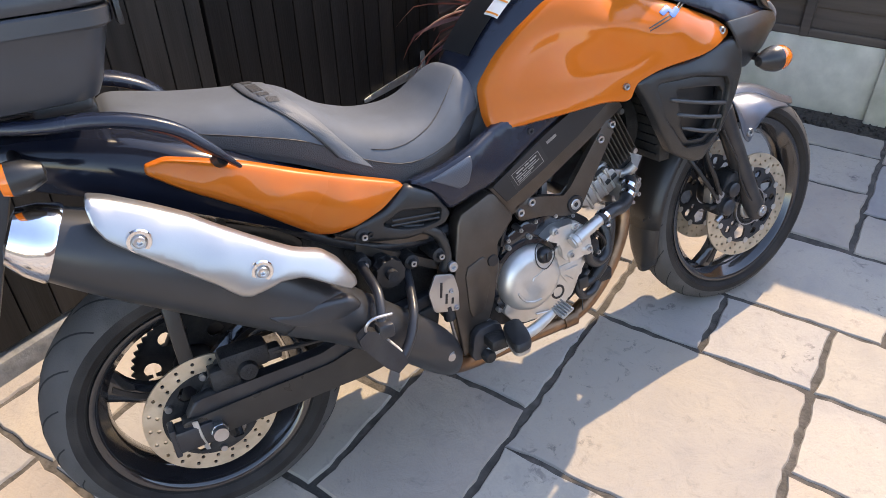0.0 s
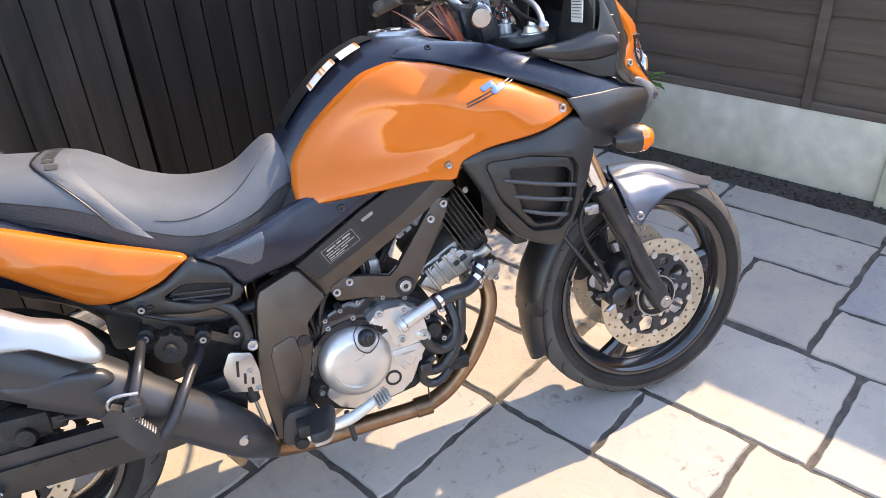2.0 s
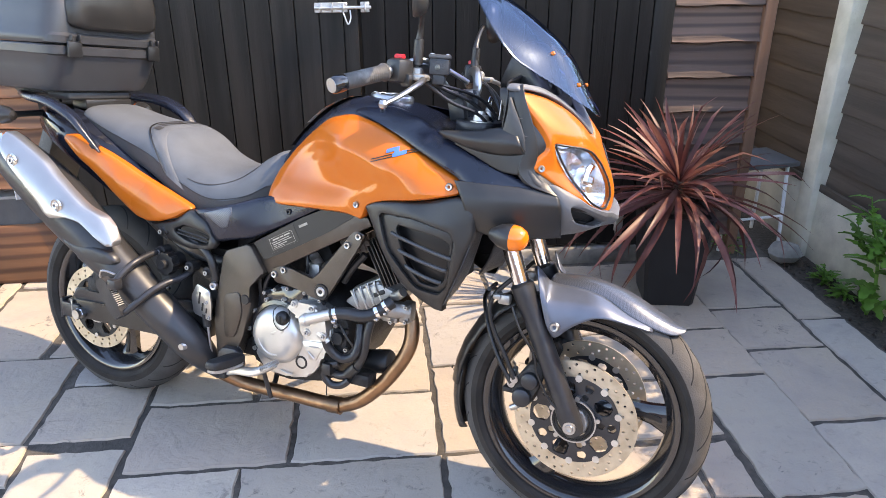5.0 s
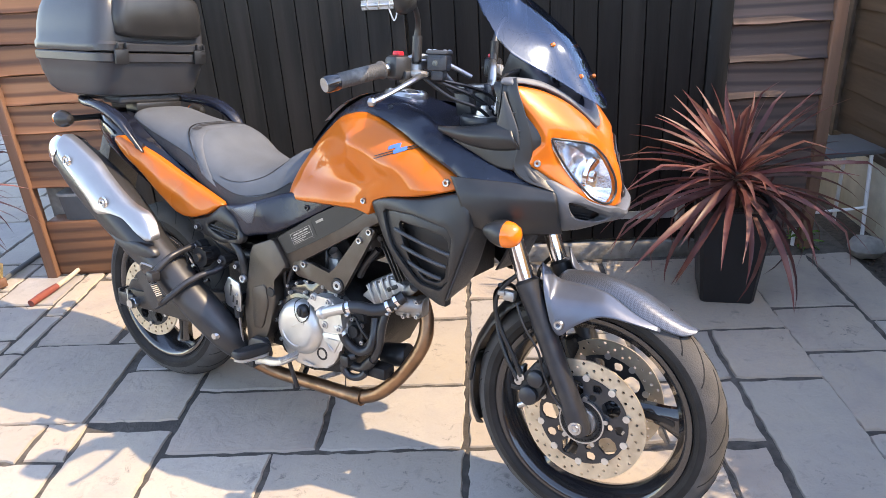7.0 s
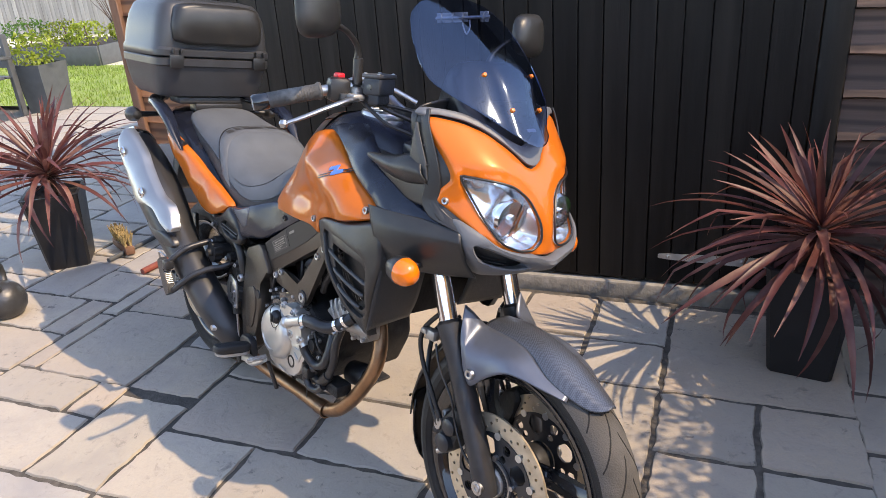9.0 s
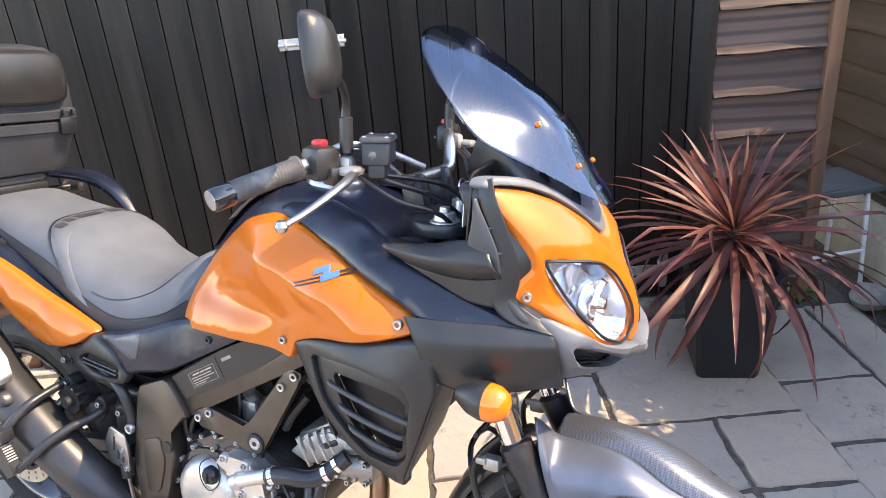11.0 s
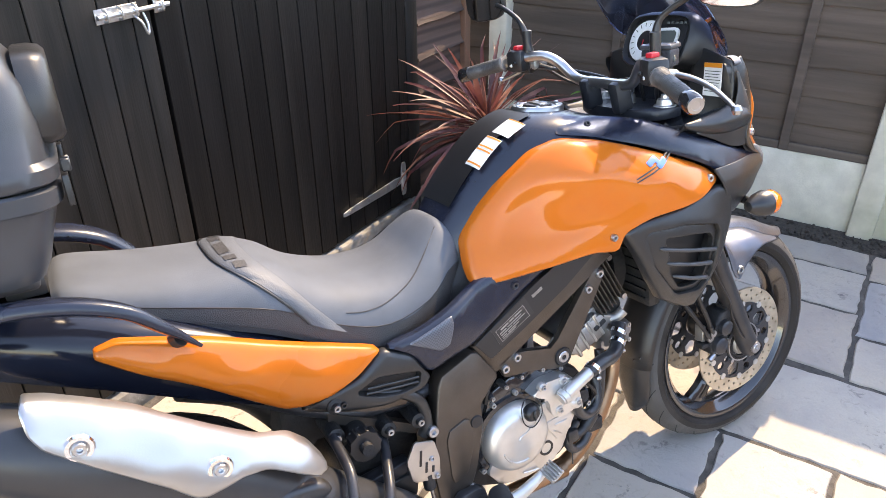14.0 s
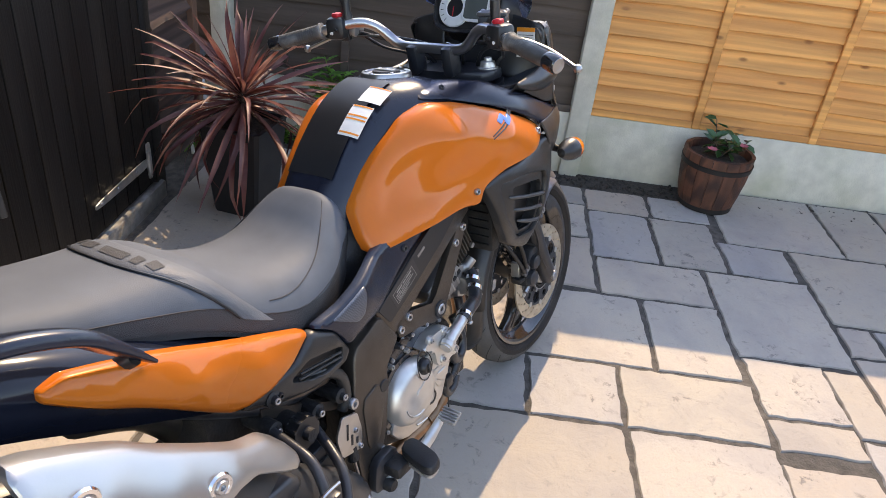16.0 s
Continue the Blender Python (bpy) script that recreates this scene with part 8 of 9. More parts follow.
for s in (-1, 1):
    part("bar_riser", xf(join(box((0, 0, 0), (0.045, 0.032, 0.075), 0.01)), Matrix.Translation((1.178, s * 0.052, 1.06)) @ Matrix.Rotation(radians(-12), 4, "Y")), M["black_metal"], bar)
    part("fork_cap", lathe([(0.0, 0.034), (0.009, 0.034), (0.010, 0.026), (0.018, 0.024), (0.020, 0.012), (0.026, 0.010), (0.026, 0.0)], 20, (1.262, s * 0.105, 1.022), "z"), M["alloy"], bar)
    a, b2 = Vector((1.083, s * 0.268, 1.132)), Vector((1.042, s * 0.38, 1.1055))
    gp = part("grip", xf(lathe([(0.013, 0.0), (0.02, 0.001), (0.021, 0.006), (0.0175, 0.012), (0.0172, 0.05), (0.0178, 0.085), (0.0175, (b2 - a).length)], 20, axis="z"), aim(a, b2)), M["grip"], bar, "worn black rubber grip")
    for k in range(14):
        part("grip_rib", xf(lathe([(0.0172, -0.0018), (0.0180, 0.0), (0.0172, 0.0018)], 16, (0, 0, 0.022 + 0.0062 * k), "z"), aim(a, b2)), M["grip"], gp)
    c = Vector((1.034, s * 0.402, 1.1))
    part("bar_end", xf(lathe([(0.018, 0.0), (0.019, 0.003), (0.019, 0.030), (0.016, 0.034), (0.009, 0.034), (0.008, 0.030), (0.0, 0.030)], 24, axis="z"), aim(b2, c)), M["rim"], gp, "glossy black bar-end weight")
    part("bar_end_cap", xf(lathe([(0.0085, 0.0345), (0.009, 0.0352), (0.0155, 0.0348), (0.016, 0.0335)], 24, axis="z"), aim(b2, c)), M["steel"], gp)
    sw = part("switch_box", xf(join(box((0, 0, 0), (0.05, 0.05, 0.055), 0.012), box((0.02, -0.012 * s, -0.02), (0.03, 0.03, 0.03), 0.006)), Matrix.Translation((1.102, s * 0.236, 1.137)) @ Matrix.Rotation(radians(20 * s), 4, "Z")), M["plastic"], bar, "black switch housing")
    part("kill_switch", box((1.10, s * 0.233, 1.168), (0.022, 0.02, 0.012), 0.004), M["red"], sw, "red switch")
    for k in range(3):
        part("switch_button", box((1.078, s * (0.222 + 0.014 * k), 1.135 - 0.008 * k), (0.008, 0.01, 0.008), 0.002, 1), M["decal_white"] if k == 1 else M["decal_dark"], sw)
    mcl = part("lever_mount", join(box((1.132, s * 0.207, 1.13), (0.030, 0.026, 0.034), 0.008), box((1.152, s * 0.222, 1.125), (0.034, 0.034, 0.015), 0.006)), M["alloy_dull"], bar)
    part("lever", tube([(1.16, s * 0.225, 1.124), (1.172, s * 0.27, 1.115), (1.172, s * 0.32, 1.10), (1.162, s * 0.365, 1.082), (1.15, s * 0.395, 1.07)], [0.009, 0.0078, 0.0068, 0.006, 0.006], 12, flat=0.75), M["brushed"], mcl, "polished hand lever")
    part("lever_ball", lathe([(0.0, -0.0105), (0.007, -0.008), (0.0105, 0.0), (0.007, 0.008), (0.0, 0.0105)], 14, (1.149, s * 0.399, 1.069), "z"), M["brushed"], mcl)
    stem = [(1.13, -0.205, 1.145), (1.133, -0.207, 1.20), (1.14, -0.215, 1.235), (1.158, -0.255, 1.265), (1.172, -0.305, 1.283)] if s < 0 else [(1.12, 0.205, 1.145), (1.112, 0.218, 1.20), (1.108, 0.24, 1.235), (1.10, 0.285, 1.262), (1.096, 0.315, 1.272)]
    mir = part("mirror_stem", tube(stem, [0.009, 0.009, 0.0065, 0.006, 0.007], 12), M["plastic"], bar, "black mirror with folded-out stem")
    part("stem_boot", lathe([(0.009, -0.03), (0.0115, -0.028), (0.0115, 0.028), (0.009, 0.03)], 14, (1.133 if s < 0 else 1.115, s * (0.206 if s < 0 else 0.214), 1.18), "z"), M["plastic"], mir)
    mm = Matrix.Translation((1.175, s * 0.345, 1.30) if s < 0 else (1.092, 0.37, 1.285)) @ Matrix.Rotation(radians(24 if s < 0 else 12), 4, "Z") @ Matrix.Rotation(radians(-6), 4, "Y")
    face = rounded([(-s * 0.07, -0.045), (s * 0.045, -0.058), (s * 0.072, -0.034), (s * 0.068, 0.05), (s * 0.045, 0.065), (-s * 0.06, 0.057)], 0.22, 2)
    shell = [[(x, y * f, z * f) for y, z in face] for x, f in ((0.0, 0.97), (0.004, 1.0), (0.016, 0.97), (0.028, 0.82), (0.034, 0.5))]
    part("mirror_shell", xf(loft(shell), mm), M["plastic"], mir)
    part("mirror_glass", xf(([Vector((-0.0012, y * 0.93, z * 0.93)) for y, z in face], [tuple(range(len(face)))]), mm), M["mirror"], mir)
res_m = Matrix.Translation((1.176, -0.176, 1.152)) @ Matrix.Rotation(radians(20), 4, "Z")
res = part("brake_reservoir", xf(join(box((0, 0, 0), (0.046, 0.066, 0.038), 0.006), box((0.0, 0, -0.026), (0.03, 0.05, 0.03), 0.006)), res_m), M["rough_plastic"], bar, "oblong black brake fluid reservoir")
part("reservoir_lid", xf(box((0, 0, 0.0225), (0.050, 0.070, 0.009), 0.003), res_m), M["lid_grey"], res, "dark grey reservoir lid")
for dx, dy in ((-0.018, -0.028), (0.018, -0.028), (-0.018, 0.028), (0.018, 0.028)):
    part("lid_screw", xf(lathe([(0.0, 0.002), (0.004, 0.001), (0.0045, -0.001)], 8, (dx, dy, 0.0275), "z"), res_m), M["steel"], res)
part("sight_port", xf(lathe([(0.0, -0.003), (0.006, -0.002), (0.007, 0.002)], 14, (-0.004, -0.033, -0.002)), res_m), M["lcd"], res)
for s in (-1, 1):
    for pts, r in (([(1.13, 0.19, 1.125), (1.19, 0.16, 1.10), (1.24, 0.10, 1.07), (1.28, 0.06, 1.02), (1.28, 0.04, 0.95)], 0.0048), ([(1.15, 0.205, 1.118), (1.21, 0.18, 1.075), (1.27, 0.13, 1.045), (1.30, 0.08, 0.98)], 0.0042), ([(1.12, 0.21, 1.118), (1.19, 0.13, 1.105), (1.24, 0.05, 1.08), (1.28, 0.02, 1.03)], 0.0042)):
        part("control_cable", tube([(x, s * y, z) for x, y, z in pts], r, 8), M["decal_dark"], bar)
part("throttle_pipe", tube([(1.10, -0.22, 1.15), (1.135, -0.20, 1.165), (1.175, -0.15, 1.15), (1.22, -0.10, 1.12)], 0.006, 10), M["brushed"], bar)
part("ignition", lathe([(0.0, 0.03), (0.01, 0.03), (0.011, 0.022), (0.018, 0.02), (0.02, 0.0)], 18, (1.245, 0.0, 1.03), "z"), M["steel"], bar)
part("key_ring", tube([(1.245 + 0.0, 0.013 * math.cos(w), 1.075 + 0.013 * math.sin(w)) for w in [2 * math.pi * i / 10 for i in range(10)]], 0.0018, 6, closed=True), M["chrome"], bar)
part("key", box((1.245, 0.0, 1.062), (0.004, 0.012, 0.02), 0.001, 1), M["steel"], bar)

# top case
def case_ring(z, x0, x1, w, n=44, p=0.27):
    cx, hx = (x0 + x1) / 2, (x1 - x0) / 2
    out = []
    for i in range(n):
        a = 2 * math.pi * i / n
        c, s = math.cos(a), math.sin(a)
        out.append((cx + hx * math.copysign(abs(c) ** p, c), w * math.copysign(abs(s) ** p, s), z))
    return out


case = part("top_case", loft([case_ring(*q) for q in ((1.0, -0.30, -0.05, 0.18), (1.004, -0.33, -0.034, 0.198), (1.025, -0.36, -0.022, 0.212), (1.07, -0.385, -0.006, 0.222), (1.105, -0.395, 0.008, 0.228), (1.11, -0.402, 0.018, 0.233), (1.132, -0.403, 0.020, 0.234), (1.136, -0.396, 0.014, 0.23))]), M["case"], bike, "large matt black plastic top case")
case.location, case.scale = (0.013, -0.030, 0.0), (0.94, 0.91, 1.0)
part("lid", loft([case_ring(*q) for q in ((1.139, -0.396, 0.014, 0.23), (1.143, -0.402, 0.022, 0.233), (1.162, -0.402, 0.024, 0.233), (1.171, -0.396, 0.014, 0.228), (1.22, -0.393, 0.016, 0.223), (1.27, -0.38, 0.010, 0.213), (1.306, -0.362, -0.004, 0.198), (1.324, -0.342, -0.018, 0.178), (1.332, -0.30, -0.05, 0.13))]), M["case"], case, "domed black lid")
pad = rounded([(-0.172, 1.182), (0.172, 1.182), (0.178, 1.25), (0.158, 1.318), (-0.158, 1.318), (-0.178, 1.25)], 0.16, 2)
part("backrest_pad", loft([[(x, y * f, 1.247 + (z - 1.247) * f) for y, z in pad] for x, f in ((0.0, 1.0), (0.022, 1.0), (0.038, 0.95), (0.045, 0.85))]), M["plastic"], case, "padded black backrest")
for s in (-1, 1):
    lt = part("latch", box((0.026, s * 0.165, 1.124), (0.010, 0.052, 0.044), 0.003), M["decal_dark"], case)
    part("latch_lug", join(*[box((0.031, s * (0.150 + 0.03 * k), 1.158), (0.014, 0.007, 0.018), 0.002, 1) for k in range(2)]), M["plastic"], lt)
part("case_base", join(box((-0.19, 0, 0.996), (0.22, 0.26, 0.016), 0.006), box((-0.10, 0, 0.988), (0.10, 0.26, 0.026), 0.010, 3)), M["trim_dark"], case, "grey rack pad under the case")


# ---- plants and loose things round the yard ----
def leafy(name, col, col2, rough=0.45, through_light=0.35):
    """A thin leaf: varied colour, some light passing through it."""
    m = mat(name, col, rough, 0, 0.35, 7, 0.15, 120, per_object=0.3, dirt=col2, dirt_scale=5, dirt_amount=0.7)
    t, n, l, p = nodes_of(m)
    tr = n.new("ShaderNodeBsdfTranslucent")
    l.new(p.inputs["Base Color"].links[0].from_socket, tr.inputs[0])
    mx = n.new("ShaderNodeMixShader")
    mx.inputs[0].default_value = through_light
    l.new(p.outputs[0], mx.inputs[1])
    l.new(tr.outputs[0], mx.inputs[2])
    l.new(mx.outputs[0], n["Material Output"].inputs["Surface"])
    return m


M["leaf_red"] = leafy("cordyline_leaf", (0.15, 0.05, 0.045), (0.36, 0.20, 0.15))
M["leaf_green"] = leafy("weed_leaf", (0.10, 0.24, 0.035), (0.18, 0.32, 0.07))
M["leaf_lawn"] = leafy("lawn_blade", (0.24, 0.36, 0.05), (0.36, 0.42, 0.09))
M["leaf_lime"] = leafy("golden_shrub_leaf", (0.25, 0.30, 0.03), (0.12, 0.2, 0.03))
M["leaf_ivy"] = leafy("hedge_leaf", (0.06, 0.14, 0.02), (0.14, 0.24, 0.04))


def strap_leaf(length, width, rise, droop, r2):
    """A long folded leaf that leaves upwards at an angle and bends over."""
    rows = []
    x, z, a = 0.0, 0.0, rise
    n = 9
    kink = r2.uniform(0.45, 0.8) if r2.random() < 0.25 else 2
    for i in range(n + 1):
        f = i / n
        w = width * (0.55 + 0.9 * f) if f < 0.4 else width * max(0.03, 1.0 - ((f - 0.4) / 0.6) ** 1.8)
        w *= 0.5
        rows.append([(x, -w, z + w * 0.55), (x, 0, z), (x, w, z + w * 0.55)])
        a -= droop / n * (0.4 + 1.3 * f) + (0.5 if kink < f <= kink + 1.0 / n else 0)
        x += length / n * math.cos(a)
        z += length / n * math.sin(a)
    return loft(rows, cap=False, closed=False)


def cordyline(at, turn, seed, label, scale=1.0, spread=112):
    r2 = random.Random(seed)
    plant = thing("potted_cordyline", label, "potted plant", "potted cordylines", m=Matrix.Translation(at) @ Matrix.Rotation(radians(turn), 4, "Z"))
    h, b2, t2 = 0.40, 0.098, 0.135
    sq = lambda w, z: [(x, y, z) for x, y in rounded([(-w, -w), (w, -w), (w, w), (-w, w)], 0.06, 1)]
    part("planter", loft([sq(b2, 0.0), sq(b2 + 0.004, 0.01), sq(t2, h - 0.012), sq(t2 + 0.004, h), sq(t2 - 0.012, h), sq(t2 - 0.02, h - 0.04)]), M["planter"], plant, "tall tapered matt black planter")
    part("compost", box((0, 0, h - 0.035), (2 * t2 - 0.035, 2 * t2 - 0.035, 0.02)), M["soil"], plant)
    part("stem", tube([(0, 0, h - 0.05), (0.005, 0.004, h + 0.05), (0.0, 0.0, h + 0.12)], [0.02, 0.022, 0.018], 10), M["bark"], plant)
    n = 104
    for k in range(n):
        f = k / n
        rise = radians(86 - spread * f ** 0.72 + r2.uniform(-9, 9))
        ln = scale * (0.31 + 0.26 * min(1, f * 1.7) - 0.10 * max(0, f - 0.7) / 0.3 + r2.uniform(-0.06, 0.06))
        geo = strap_leaf(ln, r2.uniform(0.015, 0.026) + 0.010 * f, rise, radians(r2.uniform(2, 26) + 52 * f), r2)
        m2 = Matrix.Translation((0, 0, h + 0.12 - 0.07 * f)) @ Matrix.Rotation(2.39996 * k + r2.uniform(-0.2, 0.2), 4, "Z") @ Matrix.Rotation(r2.uniform(-0.5, 0.5), 4, "X")
        part("leaf", xf(geo, m2), M["leaf_red"], plant, smooth=70)
    return plant


cordyline((2.11, 0.45, 0.0), -10, 3, "bronze-red cordyline in a tall black planter before the gate")
cordyline((-1.43, 0.60, 0.0), 38, 11, "bronze-red cordyline in a tall black planter on the paving", 1.12, 88)

# half barrel with a young camellia
tub = thing("barrel_planter", "dark-stained wooden barrel planter with a small pink-flowered shrub", "planter", m=Matrix.Translation((2.775, -1.70, 0.0)))
for k in range(16):
    w0, w1 = 2 * math.pi * (k + 0.02) / 16, 2 * math.pi * (k + 0.98) / 16
    rows = []
    for z, r in ((0.0, 0.128), (0.08, 0.147), (0.17, 0.161), (0.29, 0.168)):
        rows.append([((r + d) * math.cos(w), (r + d) * math.sin(w), z) for w, d in ((w0, 0), ((w0 + w1) / 2, 0.002), (w1, 0), (w1, -0.016), (w0, -0.016))])
    part("stave", loft(rows), M["barrel"], tub)
for z, r in ((0.014, 0.131), (0.235, 0.166)):
    part("hoop", lathe([(r, z - 0.012), (r + 0.004, z - 0.012), (r + 0.006, z + 0.012), (r + 0.001, z + 0.012)], 40, axis="z", close=True), M["band"], tub)
part("compost", lathe([(0.0, 0.255), (0.08, 0.262), (0.152, 0.25)], 24, axis="z"), M["soil"], tub)
rb = random.Random(5)
stems = []
for k in range(6):
    w = 2 * math.pi * k / 6 + 0.4
    top2 = (0.075 * math.cos(w) * (0.5 + rb.random()), 0.075 * math.sin(w) * (0.5 + rb.random()), 0.33 + 0.11 * rb.random())
    stems.append(top2)
    part("stem", tube([(0, 0, 0.25), (top2[0] * 0.4, top2[1] * 0.4, 0.3), top2], [0.004, 0.003, 0.002], 6), M["bark"], tub)
    for j in range(7):
        f = 0.35 + 0.65 * j / 6
        at = Vector((top2[0] * f, top2[1] * f, 0.25 + (top2[2] - 0.25) * f))
        leaf = [(0, 0, 0), (0.017, -0.017, 0.006), (0.042, -0.018, 0.006), (0.068, 0, -0.006), (0.042, 0.018, 0.006), (0.017, 0.017, 0.006)]
        m2 = Matrix.Translation(at) @ Euler((rb.uniform(-0.5, 0.5), rb.uniform(-0.7, 0.3), rb.uniform(0, 6.28))).to_matrix().to_4x4()
        part("leaf", xf((leaf, [(0, 1, 2, 3), (0, 3, 4, 5)]), m2), M["leaf_dark"], tub)
for x, y, z in ((-0.07, 0.06, 0.31), (-0.03, -0.09, 0.33), (-0.09, 0.10, 0.262), (-0.075, 0.12, 0.262)):
    pet = []
    for j in range(7):
        w = 2 * math.pi * j / 7
        pet.append(xf(([(0, 0, 0), (0.017, -0.013, 0.009), (0.028, 0, 0.012), (0.017, 0.013, 0.009)], [(0, 1, 2, 3)]), Matrix.Translation((x, y, z)) @ Matrix.Rotation(w, 4, "Z")))
    part("flower", join(*pet), M["petal"], tub, "small pink flower")
part("plant_label", box((-0.10, -0.05, 0.262), (0.03, 0.05, 0.004), 0.001, 1), M["white"], tub)


def weed(at, seed, height, n, label):
    r2 = random.Random(seed)
    w2 = thing("weed", label, "weed", m=Matrix.Translation(at))
    for k in range(n):
        a = 2.4 * k + r2.uniform(-0.4, 0.4)
        lean = r2.uniform(0.1, 0.55)
        h = height * r2.uniform(0.55, 1.0)
        tip = Vector((-abs(math.cos(a)) * lean * h * 0.6, math.sin(a) * lean * h, h))
        part("stem", tube([(0, 0, 0), tip * 0.5 + Vector((0, 0, 0.05 * h)), tip], [0.006, 0.004, 0.002], 6), M["leaf_green"], w2)
        for j in range(9):
            f = 0.15 + 0.85 * j / 8
            at2 = tip * f
            s = (0.055 + 0.05 * (1 - f) * r2.uniform(0.6, 1.2)) * min(1.0, 0.3 + height * 1.6)
            ring, m = [], 12
            for i in range(m + 1):
                u = i / m
                lobe = 0.32 * (0.35 + 0.65 * abs(math.sin(u * math.pi * 3.5))) * math.sin(math.pi * min(1, u * 0.93 + 0.07)) ** 0.6
                ring.append((u * s * 2, lobe * s, -0.35 * s * u * u))
            vs = ring + [(x, -y, z) for x, y, z in ring] + [(x, 0, z - 0.1 * s) for x, y, z in ring]
            fs = []
            for i in range(m):
                fs += [(i, i + 1, 2 * (m + 1) + i + 1, 2 * (m + 1) + i), (m + 1 + i, 2 * (m + 1) + i, 2 * (m + 1) + i + 1, m + 2 + i)]
            m2 = Matrix.Translation(at2) @ Euler((r2.uniform(-0.4, 0.4), r2.uniform(-0.7, 0.25), r2.uniform(0, 6.28))).to_matrix().to_4x4()
            part("leaf", xf((vs, fs), m2), M["leaf_green"], w2, smooth=70)
    return w2


def thistle(at, seed, height, label):
    """An upright weed: a stout stalk, lobed leaves up its length, and three leafy arms at the top."""
    r2 = random.Random(seed)
    w2 = thing("weed", label, "weed", m=Matrix.Translation(at))
    stalk = [Vector((0, 0, 0)), Vector((-0.005, -0.015, height * 0.35)), Vector((-0.02, -0.005, height * 0.7)), Vector((-0.03, -0.03, height))]
    part("stem", tube(stalk, [0.008, 0.007, 0.006, 0.003], 8), M["leaf_green"], w2)
    arms = [(stalk, 22, 0.085)]
    for dy, dz, f in ((0.13, 0.13, 0.55), (-0.17, 0.15, 0.6), (0.09, 0.2, 0.7)):
        a = stalk[0].lerp(stalk[3], f)
        b2 = a + Vector((-0.03, dy, dz))
        arm = [a, a.lerp(b2, 0.5) + Vector((0, dy * 0.15, -0.015)), b2]
        part("stem", tube(arm, [0.005, 0.004, 0.002], 6), M["leaf_green"], w2)
        arms.append((arm, 13, 0.06))
    for line, n, size in arms:
        for j in range(n):
            f = (j + 0.6) / n * (len(line) - 1)
            k = min(int(f), len(line) - 2)
            at2 = line[k].lerp(line[k + 1], f - k)
            u0 = j / n
            s = size * (1.15 - 0.55 * u0) * r2.uniform(0.75, 1.2)
            ring, m = [], 14
            for i in range(m + 1):
                u = i / m
                lobe = 0.36 * (0.3 + 0.7 * abs(math.sin(u * math.pi * 4))) * math.sin(math.pi * min(1, u * 0.93 + 0.07)) ** 0.6
                ring.append((u * s * 1.9, lobe * s, 0.25 * s * u - 0.75 * s * u * u))
            vs = ring + [(x, -y, z) for x, y, z in ring] + [(x, 0, z - 0.1 * s) for x, y, z in ring]
            fs = []
            for i in range(m):
                fs += [(i, i + 1, 2 * (m + 1) + i + 1, 2 * (m + 1) + i), (m + 1 + i, 2 * (m + 1) + i, 2 * (m + 1) + i + 1, m + 2 + i)]
            way = r2.choice((-1, 1)) * r2.uniform(0.7, 2.4) + math.pi
            m2 = Matrix.Translation(at2) @ Euler((r2.uniform(-0.4, 0.4), r2.uniform(-0.8, 0.0), way)).to_matrix().to_4x4()
            part("leaf", xf((vs, fs), m2), M["leaf_green"], w2, smooth=70)
    return w2


thistle((2.885, 0.215, -0.02), 4, 0.43, "tall green leafy weed growing at the foot of the fence")
weed((2.87, 0.50, -0.02), 9, 0.09, 4, "low green weed in the soil strip")
weed((2.88, 0.36, -0.02), 19, 0.07, 4, "low green weed in the soil strip")
weed((2.60, 0.87, 0.0), 29, 0.12, 4, "low green weed behind the planter")


def leaf_cloud(n, lo, hi, size, seed, shape=None):
    """Many small leaves filling a box, or a rounded shape inside it."""
    r2 = random.Random(seed)
    vs, fs = [], []
    c = [(a + b2) / 2 for a, b2 in zip(lo, hi)]
    h = [(b2 - a) / 2 for a, b2 in zip(lo, hi)]
    while len(fs) < n:
        q = [r2.uniform(-1, 1) for _ in range(3)]
        if shape == "round" and not 0.35 < sum(v * v for v in q) < 1.0 + 0.25 * noise.noise(Vector(q) * 2.3):
            continue
        if shape == "hedge" and q[2] > 0.72 + 0.28 * noise.noise(Vector((c[0] + h[0] * q[0], c[1] + h[1] * q[1], 0)) * 7):
            continue
        p = Vector([c[i] + h[i] * q[i] for i in range(3)])
        s = size * r2.uniform(0.6, 1.3)
        e = Euler((r2.uniform(-1.2, 1.2), r2.uniform(-1.2, 1.2), r2.uniform(0, 6.28))).to_matrix()
        k = len(vs)
        vs += [p + e @ Vector(v) * s for v in ((0, 0, 0), (0.45, -0.32, 0.08), (1, 0, -0.1), (0.45, 0.32, 0.08))]
        fs.append((k, k + 1, k + 2, k + 3))
    return vs, fs


